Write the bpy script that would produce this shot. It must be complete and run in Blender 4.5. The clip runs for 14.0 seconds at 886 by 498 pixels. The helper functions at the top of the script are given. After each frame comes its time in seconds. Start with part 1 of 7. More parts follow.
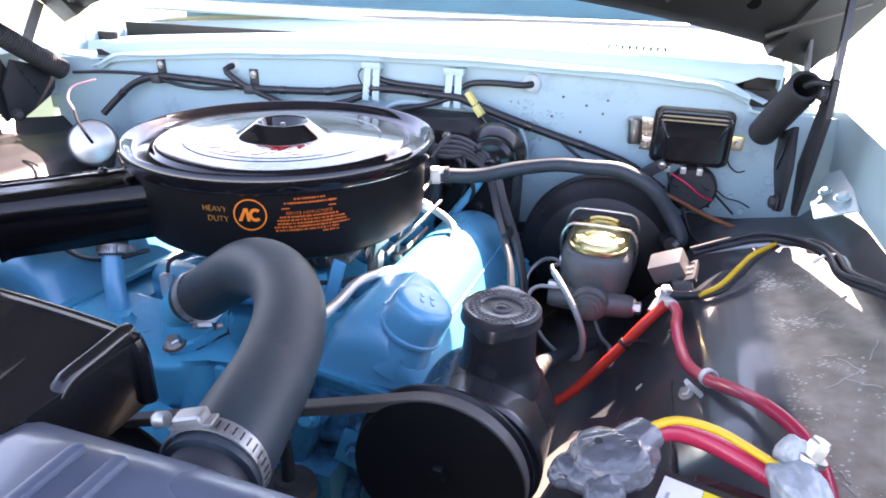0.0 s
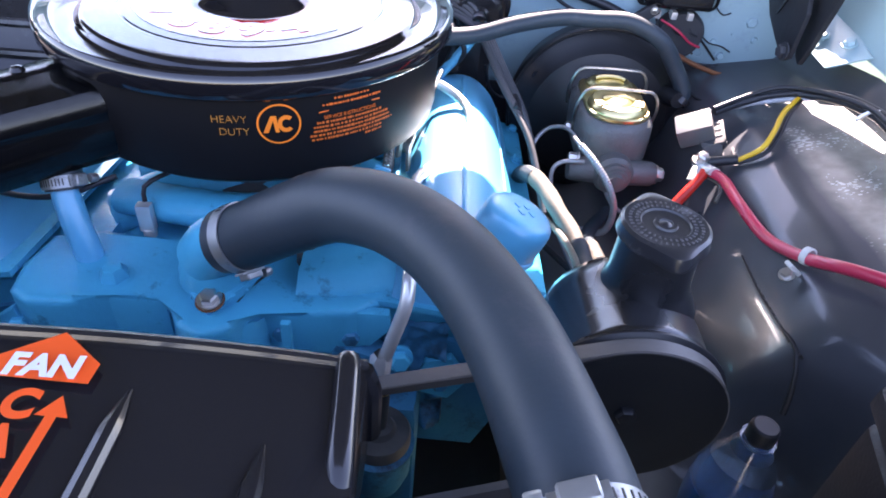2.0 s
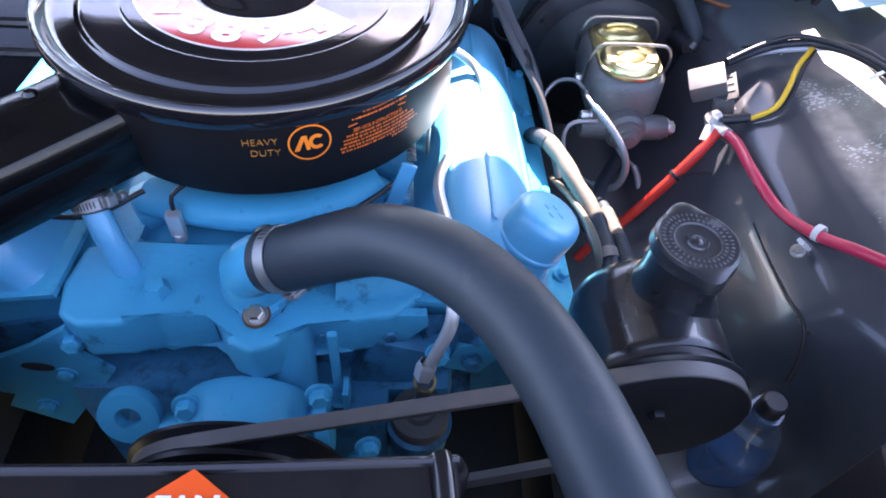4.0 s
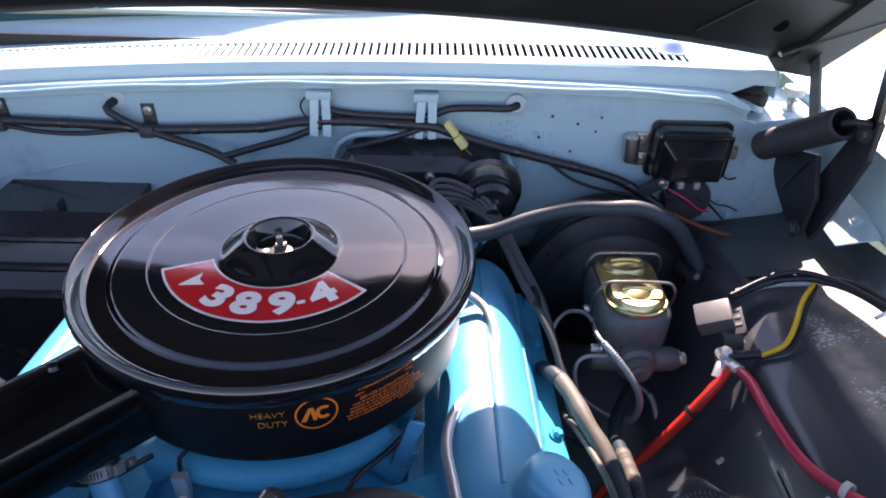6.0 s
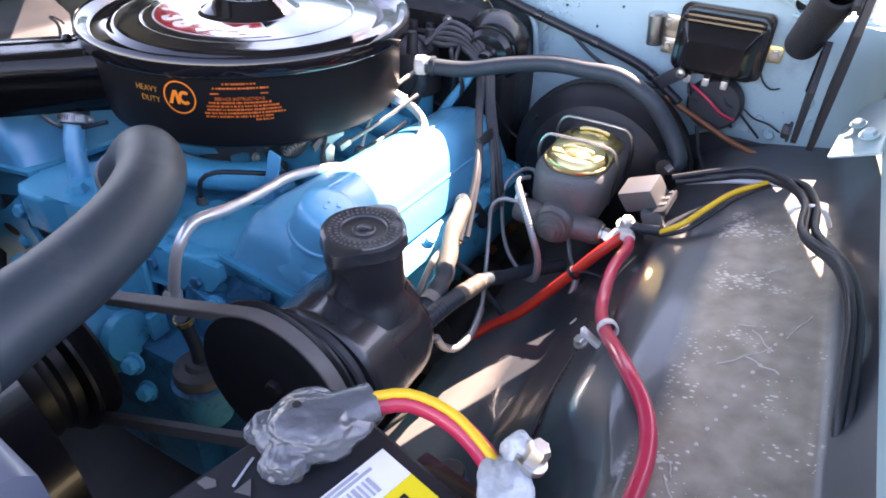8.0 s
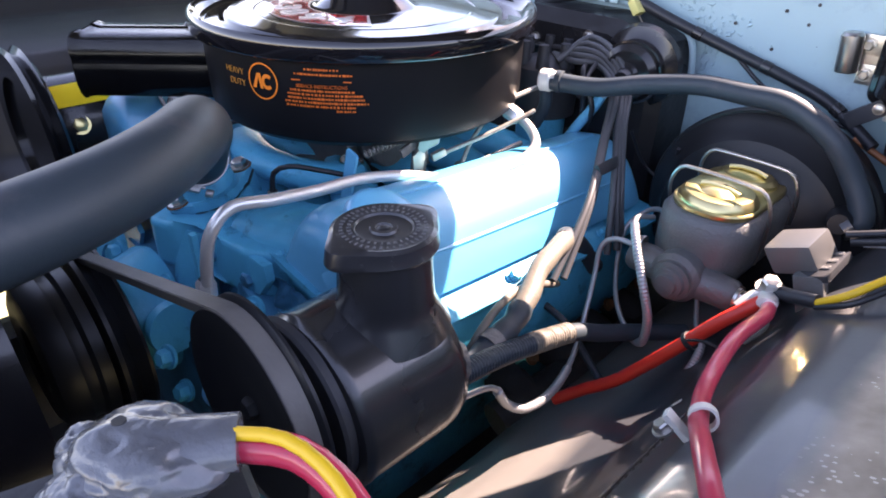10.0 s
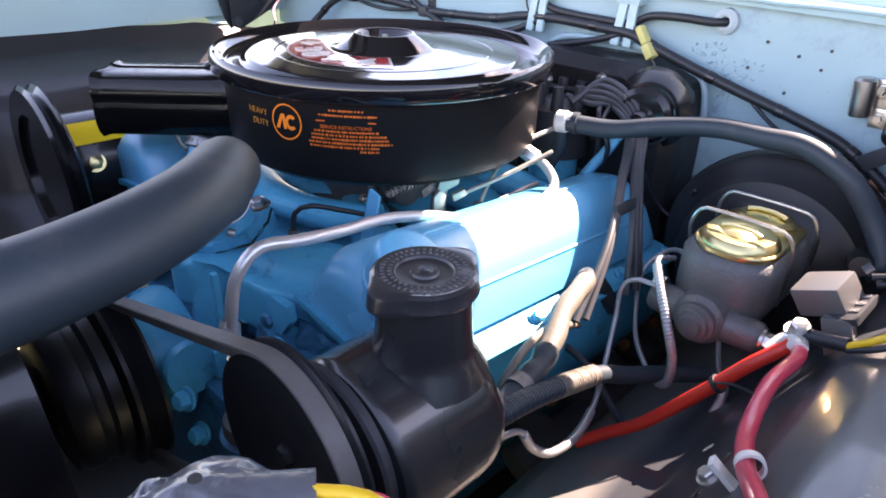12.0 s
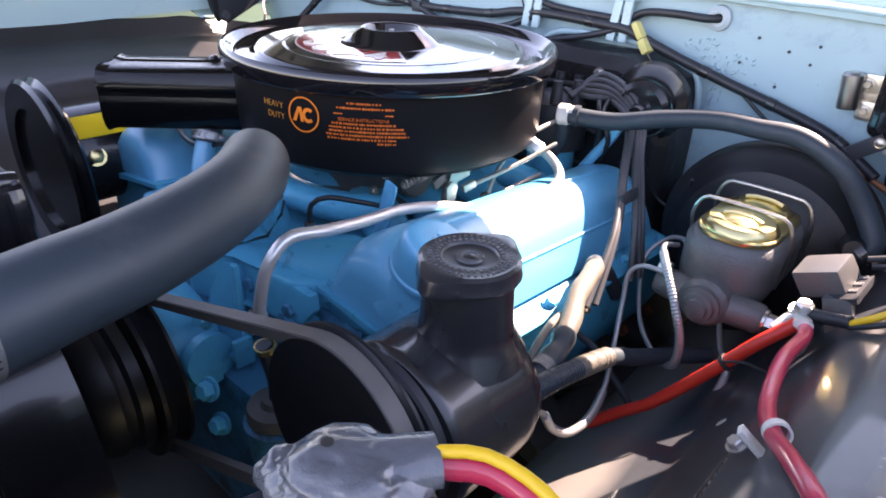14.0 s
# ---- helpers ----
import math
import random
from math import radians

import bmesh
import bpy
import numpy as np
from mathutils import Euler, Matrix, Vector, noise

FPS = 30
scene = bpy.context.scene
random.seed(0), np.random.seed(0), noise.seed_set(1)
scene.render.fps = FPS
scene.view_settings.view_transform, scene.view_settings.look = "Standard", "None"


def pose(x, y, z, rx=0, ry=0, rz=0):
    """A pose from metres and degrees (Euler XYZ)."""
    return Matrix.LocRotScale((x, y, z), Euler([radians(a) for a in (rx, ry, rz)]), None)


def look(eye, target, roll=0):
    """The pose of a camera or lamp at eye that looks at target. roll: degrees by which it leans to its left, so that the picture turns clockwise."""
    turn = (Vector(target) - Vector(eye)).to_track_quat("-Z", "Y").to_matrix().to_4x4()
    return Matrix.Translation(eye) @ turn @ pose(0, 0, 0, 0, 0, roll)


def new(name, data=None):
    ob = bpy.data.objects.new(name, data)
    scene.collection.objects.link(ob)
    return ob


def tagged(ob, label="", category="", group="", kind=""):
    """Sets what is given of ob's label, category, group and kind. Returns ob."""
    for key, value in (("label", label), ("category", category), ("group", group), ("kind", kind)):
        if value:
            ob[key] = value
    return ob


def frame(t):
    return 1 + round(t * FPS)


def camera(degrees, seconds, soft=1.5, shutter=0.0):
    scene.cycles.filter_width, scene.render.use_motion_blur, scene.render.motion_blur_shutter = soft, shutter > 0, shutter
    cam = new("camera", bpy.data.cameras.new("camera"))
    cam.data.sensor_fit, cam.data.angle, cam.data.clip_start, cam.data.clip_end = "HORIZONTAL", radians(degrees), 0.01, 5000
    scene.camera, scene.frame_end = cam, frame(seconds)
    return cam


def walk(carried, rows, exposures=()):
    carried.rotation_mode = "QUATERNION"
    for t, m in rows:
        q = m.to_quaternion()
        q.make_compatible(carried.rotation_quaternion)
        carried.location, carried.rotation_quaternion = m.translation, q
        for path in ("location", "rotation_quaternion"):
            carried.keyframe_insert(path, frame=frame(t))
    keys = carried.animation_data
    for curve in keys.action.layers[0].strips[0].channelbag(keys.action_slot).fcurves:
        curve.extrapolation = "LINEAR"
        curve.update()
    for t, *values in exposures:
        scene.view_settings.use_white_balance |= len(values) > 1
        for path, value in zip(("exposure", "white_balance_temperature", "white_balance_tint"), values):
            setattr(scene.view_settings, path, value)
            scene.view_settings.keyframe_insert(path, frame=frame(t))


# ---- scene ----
cam = camera(68.9, 14.0, soft=1.8)
METRES, EYE, TILT, LEAN, TURN = 1.3, 1.15, -24.1, -1.3, 18.0
BASE = (0.4251, -0.683, 1.1667)
ROWS = [
    (0.0, 0.0, 0.0, 0.0, 0.0, 0.0, -0.0),
    (0.5, -0.0888, 0.0205, 0.0046, -8.42, -0.61, 3.93),
    (1.0, -0.1678, 0.063, 0.0093, -14.44, -2.55, 6.1),
    (1.5, -0.1884, 0.0914, 0.0224, -15.48, -5.84, 5.59),
    (2.0, -0.1637, 0.1005, 0.0529, -16.2, -15.8, 3.97),
    (2.2, -0.1557, 0.0975, 0.0696, -15.12, -19.69, 3.79),
    (3.2, -0.1770, 0.1120, 0.1120, -17.40, -28.80, 4.80),
    (4.3, -0.1835, 0.1293, 0.1500, -19.15, -25.59, 5.80),
    (4.5, -0.1815, 0.1312, 0.1599, -18.81, -24.08, 5.98),
    (5.0, -0.1761, 0.1379, 0.1771, -18.84, -19.09, 6.61),
    (5.5, -0.1727, 0.1386, 0.1903, -18.47, -15.57, 7.05),
    (6.0, -0.1631, 0.1327, 0.1941, -17.09, -12.17, 7.0),
    (6.5, -0.1032, 0.1182, 0.17, -11.32, -11.12, 2.69),
    (7.0, -0.0302, 0.0745, 0.1157, -5.96, -13.03, -0.3),
    (7.5, 0.0492, 0.0207, 0.0628, 2.5, -10.09, -1.58),
    (8.0, 0.1353, 0.0449, 0.0286, 10.18, -11.34, -5.28),
    (8.5, 0.1853, 0.1112, 0.0151, 24.4, -11.67, -8.82),
    (8.7, 0.1862, 0.1205, 0.0165, 26.50, -10.30, -9.20),
    (10.8, 0.1728, 0.1462, -0.0036, 25.79, -8.70, -11.17),
    (11.0, 0.1722, 0.1454, -0.0024, 26.12, -8.88, -10.91),
    (11.5, 0.1652, 0.1386, 0.0002, 26.57, -7.22, -11.24),
    (12.0, 0.1556, 0.1337, 0.003, 25.37, -5.5, -11.17),
    (12.5, 0.1479, 0.1289, 0.0053, 23.72, -4.42, -11.15),
    (13.0, 0.1498, 0.1293, 0.0072, 22.73, -4.33, -10.93),
    (13.5, 0.1507, 0.1294, 0.0018, 22.5, -5.09, -10.67),
    (14.0, 0.1303, 0.1084, -0.0067, 22.42, -5.35, -10.77),
]
EXPOSURES = [(0.0, 3.36, 7900, 34), (0.5, 2.78, 7450, 34), (1.0, 2.90, 7300, 34), (2.0, 3.47, 7150, 34), (4.5, 3.52, 7150, 34), (5.0, 3.02, 7200, 34), (5.5, 2.46, 7250, 34), (6.5, 1.90, 7350, 34), (7.5, 2.78, 7750, 34), (8.0, 3.40, 8050, 34), (8.5, 3.30, 8050, 34), (11.0, 3.06, 8100, 34), (12.5, 3.13, 8150, 34), (14.0, 3.10, 8200, 34)]
walk(cam, [(t, pose(*BASE, TILT, LEAN, TURN) @ pose(METRES * x, METRES * y, METRES * z, 90 + pitch, roll, yaw)) for t, x, y, z, yaw, pitch, roll in ROWS], EXPOSURES)

# ---- world, sun ----
SUN_DIR = Vector((0.17, 1.05, 1.0)).normalized()
world = bpy.data.worlds.new("sky")
scene.world = world
world.use_nodes = True
_n = world.node_tree.nodes
_sky = _n.new("ShaderNodeTexSky")
_sky.sky_type = 'NISHITA'
_sky.sun_disc = False
_sky.dust_density = 0.5
_sky.sun_elevation = math.asin(SUN_DIR.z)
_sky.sun_rotation = math.atan2(SUN_DIR.x, SUN_DIR.y)
world.node_tree.links.new(_sky.outputs[0], _n["Background"].inputs[0])
_n["Background"].inputs[1].default_value = 0.12
sun = new("sun", bpy.data.lights.new("sun", 'SUN'))
sun.data.energy, sun.data.angle, sun.data.color = 4.3, radians(0.5), (1.0, 0.95, 0.88)
sun.matrix_world = look(SUN_DIR * 10, (0, 0, 0))


# ---- materials ----
def mat(name, col, rough=0.5, metal=0.0, var=0.15, scale=30.0, bump=0.0, bscale=200.0, coat=0.0, spec=0.5,
        dirt=None, dirt_amount=0.0, dirt_scale=8.0, rvar=0.1, trans=0.0, ior=1.45, per_object=0.0):
    m = bpy.data.materials.new(name)
    m.use_nodes = True
    nt = m.node_tree
    b = nt.nodes["Principled BSDF"]
    N, L = nt.nodes.new, nt.links.new
    tc = N("ShaderNodeTexCoord")
    n1 = N("ShaderNodeTexNoise")
    n1.inputs["Scale"].default_value = scale
    n1.inputs["Detail"].default_value = 6
    L(tc.outputs["Object"], n1.inputs["Vector"])
    mix = N("ShaderNodeMix")
    mix.data_type = 'RGBA'
    mix.inputs["A"].default_value = (*[c * (1 - var) for c in col], 1)
    mix.inputs["B"].default_value = (*[min(1, c * (1 + var)) for c in col], 1)
    L(n1.outputs["Fac"], mix.inputs["Factor"])
    out = mix.outputs["Result"]
    if dirt:
        n2 = N("ShaderNodeTexNoise")
        n2.inputs["Scale"].default_value = dirt_scale
        n2.inputs["Detail"].default_value = 9
        n2.inputs["Roughness"].default_value = 0.7
        L(tc.outputs["Object"], n2.inputs["Vector"])
        r = N("ShaderNodeValToRGB")
        r.color_ramp.elements[0].position = 0.62 - 0.25 * dirt_amount
        r.color_ramp.elements[1].position = 0.74 - 0.15 * dirt_amount
        L(n2.outputs["Fac"], r.inputs["Fac"])
        mx = N("ShaderNodeMix")
        mx.data_type = 'RGBA'
        mx.inputs["B"].default_value = (*dirt, 1)
        L(r.outputs["Color"], mx.inputs["Factor"])
        L(out, mx.inputs["A"])
        out = mx.outputs["Result"]
    if per_object:
        oi = N("ShaderNodeObjectInfo")
        hv = N("ShaderNodeHueSaturation")
        mr = N("ShaderNodeMapRange")
        mr.inputs["To Min"].default_value, mr.inputs["To Max"].default_value = 1 - per_object, 1 + per_object
        L(oi.outputs["Random"], mr.inputs["Value"])
        L(mr.outputs["Result"], hv.inputs["Value"])
        L(out, hv.inputs["Color"])
        out = hv.outputs["Color"]
    L(out, b.inputs["Base Color"])
    b.inputs["Metallic"].default_value = metal
    b.inputs["Specular IOR Level"].default_value = spec
    b.inputs["Coat Weight"].default_value = coat
    b.inputs["Coat Roughness"].default_value = 0.05
    b.inputs["Transmission Weight"].default_value = trans
    b.inputs["IOR"].default_value = ior
    rr = N("ShaderNodeMapRange")
    rr.inputs["To Min"].default_value = max(0.02, rough - rvar)
    rr.inputs["To Max"].default_value = min(1, rough + rvar)
    n3 = N("ShaderNodeTexNoise")
    n3.inputs["Scale"].default_value = scale * 0.4
    n3.inputs["Detail"].default_value = 5
    L(tc.outputs["Object"], n3.inputs["Vector"])
    L(n3.outputs["Fac"], rr.inputs["Value"])
    L(rr.outputs["Result"], b.inputs["Roughness"])
    if bump:
        n4 = N("ShaderNodeTexNoise")
        n4.inputs["Scale"].default_value = bscale
        n4.inputs["Detail"].default_value = 4
        L(tc.outputs["Object"], n4.inputs["Vector"])
        bp = N("ShaderNodeBump")
        bp.inputs["Strength"].default_value = bump
        bp.inputs["Distance"].default_value = 0.002
        L(n4.outputs["Fac"], bp.inputs["Height"])
        L(bp.outputs["Normal"], b.inputs["Normal"])
    return m


M = {}
M["paint"] = mat("light_blue_car_paint", (0.324, 0.480, 0.517), 0.38, var=0.06, scale=6, bump=0.12, bscale=60, coat=0.15,
                 dirt=(0.26, 0.37, 0.44), dirt_amount=0.15, dirt_scale=14)
# Same light blue as the car paint, base lowered for the firewall's shade.
M["paint_rough"] = mat("light_blue_shaded_firewall_paint", (0.270, 0.420, 0.468), 0.42, var=0.09, scale=9, bump=0.35, bscale=45,
                       dirt=(0.20, 0.30, 0.38), dirt_amount=0.25, dirt_scale=11)
M["blue"] = mat("engine_blue_paint", (0.010, 0.39, 0.58), 0.44, var=0.14, scale=14, bump=0.45, bscale=90, spec=0.35,
                dirt=(0.01, 0.10, 0.17), dirt_amount=0.12, dirt_scale=30)
M["blue_smooth"] = mat("engine_blue_smooth_paint", (0.045, 0.40, 0.62), 0.40, var=0.08, scale=10, bump=0.10, bscale=50, coat=0.6, spec=0.9,
                       dirt=(0.05, 0.16, 0.3), dirt_amount=0.05, dirt_scale=12)
M["blue_smooth"].node_tree.nodes["Principled BSDF"].inputs["Coat Roughness"].default_value = 0.30
M["gloss"] = mat("black_gloss_enamel", (0.008, 0.008, 0.009), 0.17, var=0.2, scale=8, coat=0.35, rvar=0.06, bump=0.02, bscale=25)
M["lid"] = mat("black_lid_enamel", (0.006, 0.006, 0.008), 0.085, var=0.2, scale=8, coat=0.42, spec=0.6, rvar=0.02)
M["satin"] = mat("black_satin_paint", (0.013, 0.013, 0.0145), 0.27, var=0.3, scale=25, coat=0.3, bump=0.06, bscale=120,
                 dirt=(0.05, 0.05, 0.05), dirt_amount=0.1, dirt_scale=20)
M["black"] = mat("dull_black_paint", (0.030, 0.032, 0.037), 0.55, var=0.3, scale=20, bump=0.25, bscale=90,
                 dirt=(0.05, 0.047, 0.042), dirt_amount=0.25, dirt_scale=12)
M["rubber"] = mat("dark_grey_rubber", (0.022, 0.035, 0.045), 0.50, var=0.12, scale=40, bump=0.04, bscale=400, rvar=0.06,
                  dirt=(0.045, 0.050, 0.058), dirt_amount=0.2, dirt_scale=18)
M["pump"] = mat("black_pump_enamel", (0.017, 0.018, 0.020), 0.28, var=0.3, scale=25, coat=0.4, spec=0.65, bump=0.03, bscale=60, rvar=0.10,
                dirt=(0.035, 0.032, 0.028), dirt_amount=0.1, dirt_scale=20)
M["pump_cap"] = mat("dusty_black_cap_plastic", (0.018, 0.019, 0.022), 0.33, var=0.3, scale=30, coat=0.25, spec=0.6, dirt=(0.11, 0.11, 0.11), dirt_amount=0.18, dirt_scale=60)
M["wire"] = mat("black_wire_insulation", (0.015, 0.017, 0.021), 0.42, var=0.2, scale=60)
M["steel"] = mat("bare_steel", (0.52, 0.50, 0.47), 0.32, metal=1.0, var=0.12, scale=60, bump=0.05, bscale=300)
M["tube_steel"] = mat("dull_plated_tube", (0.70, 0.69, 0.66), 0.34, metal=0.6, var=0.15, scale=50)
M["gold"] = mat("gold_zinc_plate", (0.70, 0.58, 0.28), 0.3, metal=1.0, var=0.15, scale=40, rvar=0.08)
M["clamp"] = mat("dull_zinc_clamp", (0.34, 0.35, 0.35), 0.42, metal=0.75, var=0.2, scale=70, bump=0.1, bscale=200, dirt=(0.12, 0.11, 0.10), dirt_amount=0.25, dirt_scale=40)
M["plug_wire"] = mat("grey_ignition_insulation", (0.060, 0.063, 0.068), 0.42, var=0.25, scale=50)
# Grime plus the shade of a cavity put into one dark colour.
M["rubble"] = mat("grimy_dark_cavity_blue", (0.012, 0.17, 0.30), 0.55, var=0.4, scale=25, bump=0.6, bscale=60, dirt=(0.006, 0.009, 0.012), dirt_amount=0.6, dirt_scale=26)
M["link"] = mat("dull_zinc_plated_steel", (0.30, 0.29, 0.26), 0.4, metal=0.6, var=0.25, scale=70, dirt=(0.05, 0.04, 0.03), dirt_amount=0.3)
M["cast"] = mat("grey_cast_iron", (0.126, 0.128, 0.128), 0.48, metal=0.3, var=0.2, scale=60, bump=0.4, bscale=350)
M["red"] = mat("red_cable_insulation", (0.55, 0.03, 0.07), 0.28, coat=0.3, var=0.1, scale=30)
M["orange"] = mat("orange_red_cable_insulation", (0.66, 0.030, 0.016), 0.36, var=0.1, scale=30)
M["rust_wire"] = mat("rusty_orange_wire", (0.22, 0.075, 0.03), 0.5, var=0.3, scale=40)
M["yellow"] = mat("yellow_wire_insulation", (0.72, 0.42, 0.02), 0.4, var=0.1, scale=30)
M["ytag"] = mat("pale_yellow_plastic", (0.56, 0.50, 0.18), 0.45, var=0.1, scale=40)
M["white"] = mat("white_plastic", (0.62, 0.62, 0.58), 0.45, var=0.08, scale=40)
M["cream"] = mat("cream_heat_sleeve", (0.115, 0.104, 0.084), 0.55, var=0.12, scale=60, bump=0.2, bscale=300)
M["decal_red"] = mat("red_decal", (0.52, 0.015, 0.02), 0.12, var=0.05, scale=20, coat=1.0, spec=0.8)
M["decal_white"] = mat("white_print", (0.66, 0.66, 0.65), 0.2, var=0.03, scale=20, coat=0.8)
M["decal_orange"] = mat("orange_print", (0.66, 0.13, 0.02), 0.35, var=0.05, scale=20)
M["decal_yellow"] = mat("orange_logo_print", (0.85, 0.20, 0.02), 0.35, var=0.05, scale=20)
M["shroud_orange"] = mat("orange_red_print", (0.85, 0.09, 0.015), 0.35, var=0.05, scale=20, coat=0.2)
M["plastic"] = mat("black_shroud_plastic", (0.010, 0.010, 0.012), 0.2, var=0.2, scale=20, coat=0.3, bump=0.05, bscale=40)
M["support"] = mat("blue_grey_painted_support", (0.090, 0.110, 0.150), 0.28, var=0.08, scale=12, coat=0.2, bump=0.06, bscale=40)
M["apron"] = mat("worn_black_apron_paint", (0.045, 0.050, 0.058), 0.32, var=0.35, scale=14, bump=0.10, bscale=40, coat=0.45, spec=0.6)
M["apron_clean"] = mat("black_apron_paint", (0.022, 0.023, 0.026), 0.36, var=0.25, scale=14, bump=0.08, bscale=50)


def shelf_wear(m):
    """Brown dust and pale chips on the flat outer shelf of the apron."""
    nt = m.node_tree
    N, L = nt.nodes.new, nt.links.new
    bs = nt.nodes["Principled BSDF"]
    old = bs.inputs["Base Color"].links[0].from_socket
    tc = N("ShaderNodeTexCoord")
    sep = N("ShaderNodeSeparateXYZ")
    L(tc.outputs["Object"], sep.inputs[0])
    nz = N("ShaderNodeTexNoise")
    nz.inputs["Scale"].default_value, nz.inputs["Detail"].default_value = 7, 8
    L(tc.outputs["Object"], nz.inputs["Vector"])
    wob = N("ShaderNodeMath")
    wob.operation = 'MULTIPLY_ADD'
    wob.inputs[1].default_value = 0.05
    L(nz.outputs["Fac"], wob.inputs[0])
    L(sep.outputs["X"], wob.inputs[2])
    wob2 = N("ShaderNodeMath")
    wob2.operation = 'MULTIPLY_ADD'
    wob2.inputs[1].default_value = 0.06
    L(nz.outputs["Fac"], wob2.inputs[0])
    L(sep.outputs["X"], wob2.inputs[2])
    mr = N("ShaderNodeMapRange")
    mr.inputs["From Min"].default_value, mr.inputs["From Max"].default_value = 0.576, 0.596
    L(wob.outputs[0], mr.inputs["Value"])
    edge = N("ShaderNodeMapRange")
    edge.inputs["From Min"].default_value, edge.inputs["From Max"].default_value = 0.648, 0.655
    edge.inputs["To Min"].default_value, edge.inputs["To Max"].default_value = 1.0, 0.0
    L(sep.outputs["X"], edge.inputs["Value"])
    band = N("ShaderNodeMath")
    band.operation = 'MULTIPLY'
    L(mr.outputs["Result"], band.inputs[0])
    L(edge.outputs["Result"], band.inputs[1])
    rear = N("ShaderNodeMapRange")
    rear.inputs["From Min"].default_value, rear.inputs["From Max"].default_value = 0.10, 0.0
    L(sep.outputs["Y"], rear.inputs["Value"])
    shelf = N("ShaderNodeMath")
    shelf.operation = 'MULTIPLY'
    L(band.outputs[0], shelf.inputs[0])
    L(rear.outputs["Result"], shelf.inputs[1])
    dust = N("ShaderNodeMix")
    dust.data_type = 'RGBA'
    n5 = N("ShaderNodeTexNoise")
    n5.inputs["Scale"].default_value, n5.inputs["Detail"].default_value = 55, 10
    L(tc.outputs["Object"], n5.inputs["Vector"])
    tone = N("ShaderNodeMix")
    tone.data_type = 'RGBA'
    tone.inputs["A"].default_value = (0.10, 0.088, 0.070, 1)
    tone.inputs["B"].default_value = (0.46, 0.405, 0.33, 1)
    L(n5.outputs["Fac"], tone.inputs["Factor"])
    L(tone.outputs["Result"], dust.inputs["B"])
    L(shelf.outputs[0], dust.inputs["Factor"])
    L(old, dust.inputs["A"])
    low = N("ShaderNodeMapRange")
    low.inputs["From Min"].default_value, low.inputs["From Max"].default_value = 0.440, 0.415
    low.inputs["To Max"].default_value = 0.45
    L(wob2.outputs[0], low.inputs["Value"])
    ledge = N("ShaderNodeMix")
    ledge.data_type = 'RGBA'
    ledge.inputs["B"].default_value = (0.32, 0.30, 0.27, 1)
    L(low.outputs["Result"], ledge.inputs["Factor"])
    L(dust.outputs["Result"], ledge.inputs["A"])
    mp = N("ShaderNodeMapping")
    mp.inputs["Scale"].default_value = (0.55, 1.0, 1.0)
    L(tc.outputs["Object"], mp.inputs["Vector"])
    vo = N("ShaderNodeTexVoronoi")
    vo.inputs["Scale"].default_value = 300
    L(mp.outputs["Vector"], vo.inputs["Vector"])
    n2 = N("ShaderNodeTexNoise")
    n2.inputs["Scale"].default_value = 22
    n2.inputs["Detail"].default_value = 5
    L(tc.outputs["Object"], n2.inputs["Vector"])
    th = N("ShaderNodeMath")
    th.operation = 'MULTIPLY_ADD'
    th.inputs[1].default_value, th.inputs[2].default_value = 2.2, -1.03
    L(n2.outputs["Fac"], th.inputs[0])
    lt = N("ShaderNodeMath")
    lt.operation = 'LESS_THAN'
    L(vo.outputs["Distance"], lt.inputs[0])
    L(th.outputs[0], lt.inputs[1])
    both = N("ShaderNodeMath")
    both.operation = 'MULTIPLY'
    L(lt.outputs[0], both.inputs[0])
    L(shelf.outputs[0], both.inputs[1])
    chip = N("ShaderNodeMix")
    chip.data_type = 'RGBA'
    chip.inputs["B"].default_value = (0.55, 0.53, 0.48, 1)
    L(both.outputs[0], chip.inputs["Factor"])
    L(ledge.outputs["Result"], chip.inputs["A"])
    L(chip.outputs["Result"], bs.inputs["Base Color"])
    matte = N("ShaderNodeMapRange")
    matte.inputs["To Min"].default_value, matte.inputs["To Max"].default_value = 0.4, 0.05
    L(band.outputs[0], matte.inputs["Value"])
    L(matte.outputs["Result"], bs.inputs["Coat Weight"])
    rough = N("ShaderNodeMath")
    rough.operation = 'MULTIPLY_ADD'
    rough.inputs[1].default_value = 0.16
    L(band.outputs[0], rough.inputs[0])
    L(bs.inputs["Roughness"].links[0].from_socket, rough.inputs[2])
    L(rough.outputs[0], bs.inputs["Roughness"])


shelf_wear(M["apron"])
M["battery"] = mat("dark_grey_battery_plastic", (0.013, 0.015, 0.019), 0.42, var=0.12, scale=40, bump=0.1, bscale=400)
M["clearfilm"] = mat("crumpled_clear_plastic_wrap", (0.11, 0.12, 0.135), 0.26, var=0.35, scale=45, coat=0.45, bump=0.9, bscale=110, trans=0.25)
M["label"] = mat("white_paper_label", (0.78, 0.78, 0.78), 0.5, var=0.03, scale=30)
M["label_y"] = mat("yellow_paper_label", (0.80, 0.62, 0.02), 0.5, var=0.03, scale=30)
M["ink"] = mat("black_ink", (0.02, 0.02, 0.02), 0.5, var=0.1, scale=30)
M["grey_print"] = mat("grey_print", (0.35, 0.37, 0.40), 0.5, var=0.1, scale=30)
M["bottle"] = mat("clear_bluish_plastic", (0.55, 0.75, 0.90), 0.08, var=0.05, scale=20, rvar=0.03, trans=0.95, bump=0.3, bscale=30)
M["liquid"] = mat("blue_liquid", (0.03, 0.22, 0.55), 0.08, var=0.1, scale=20, trans=0.6)
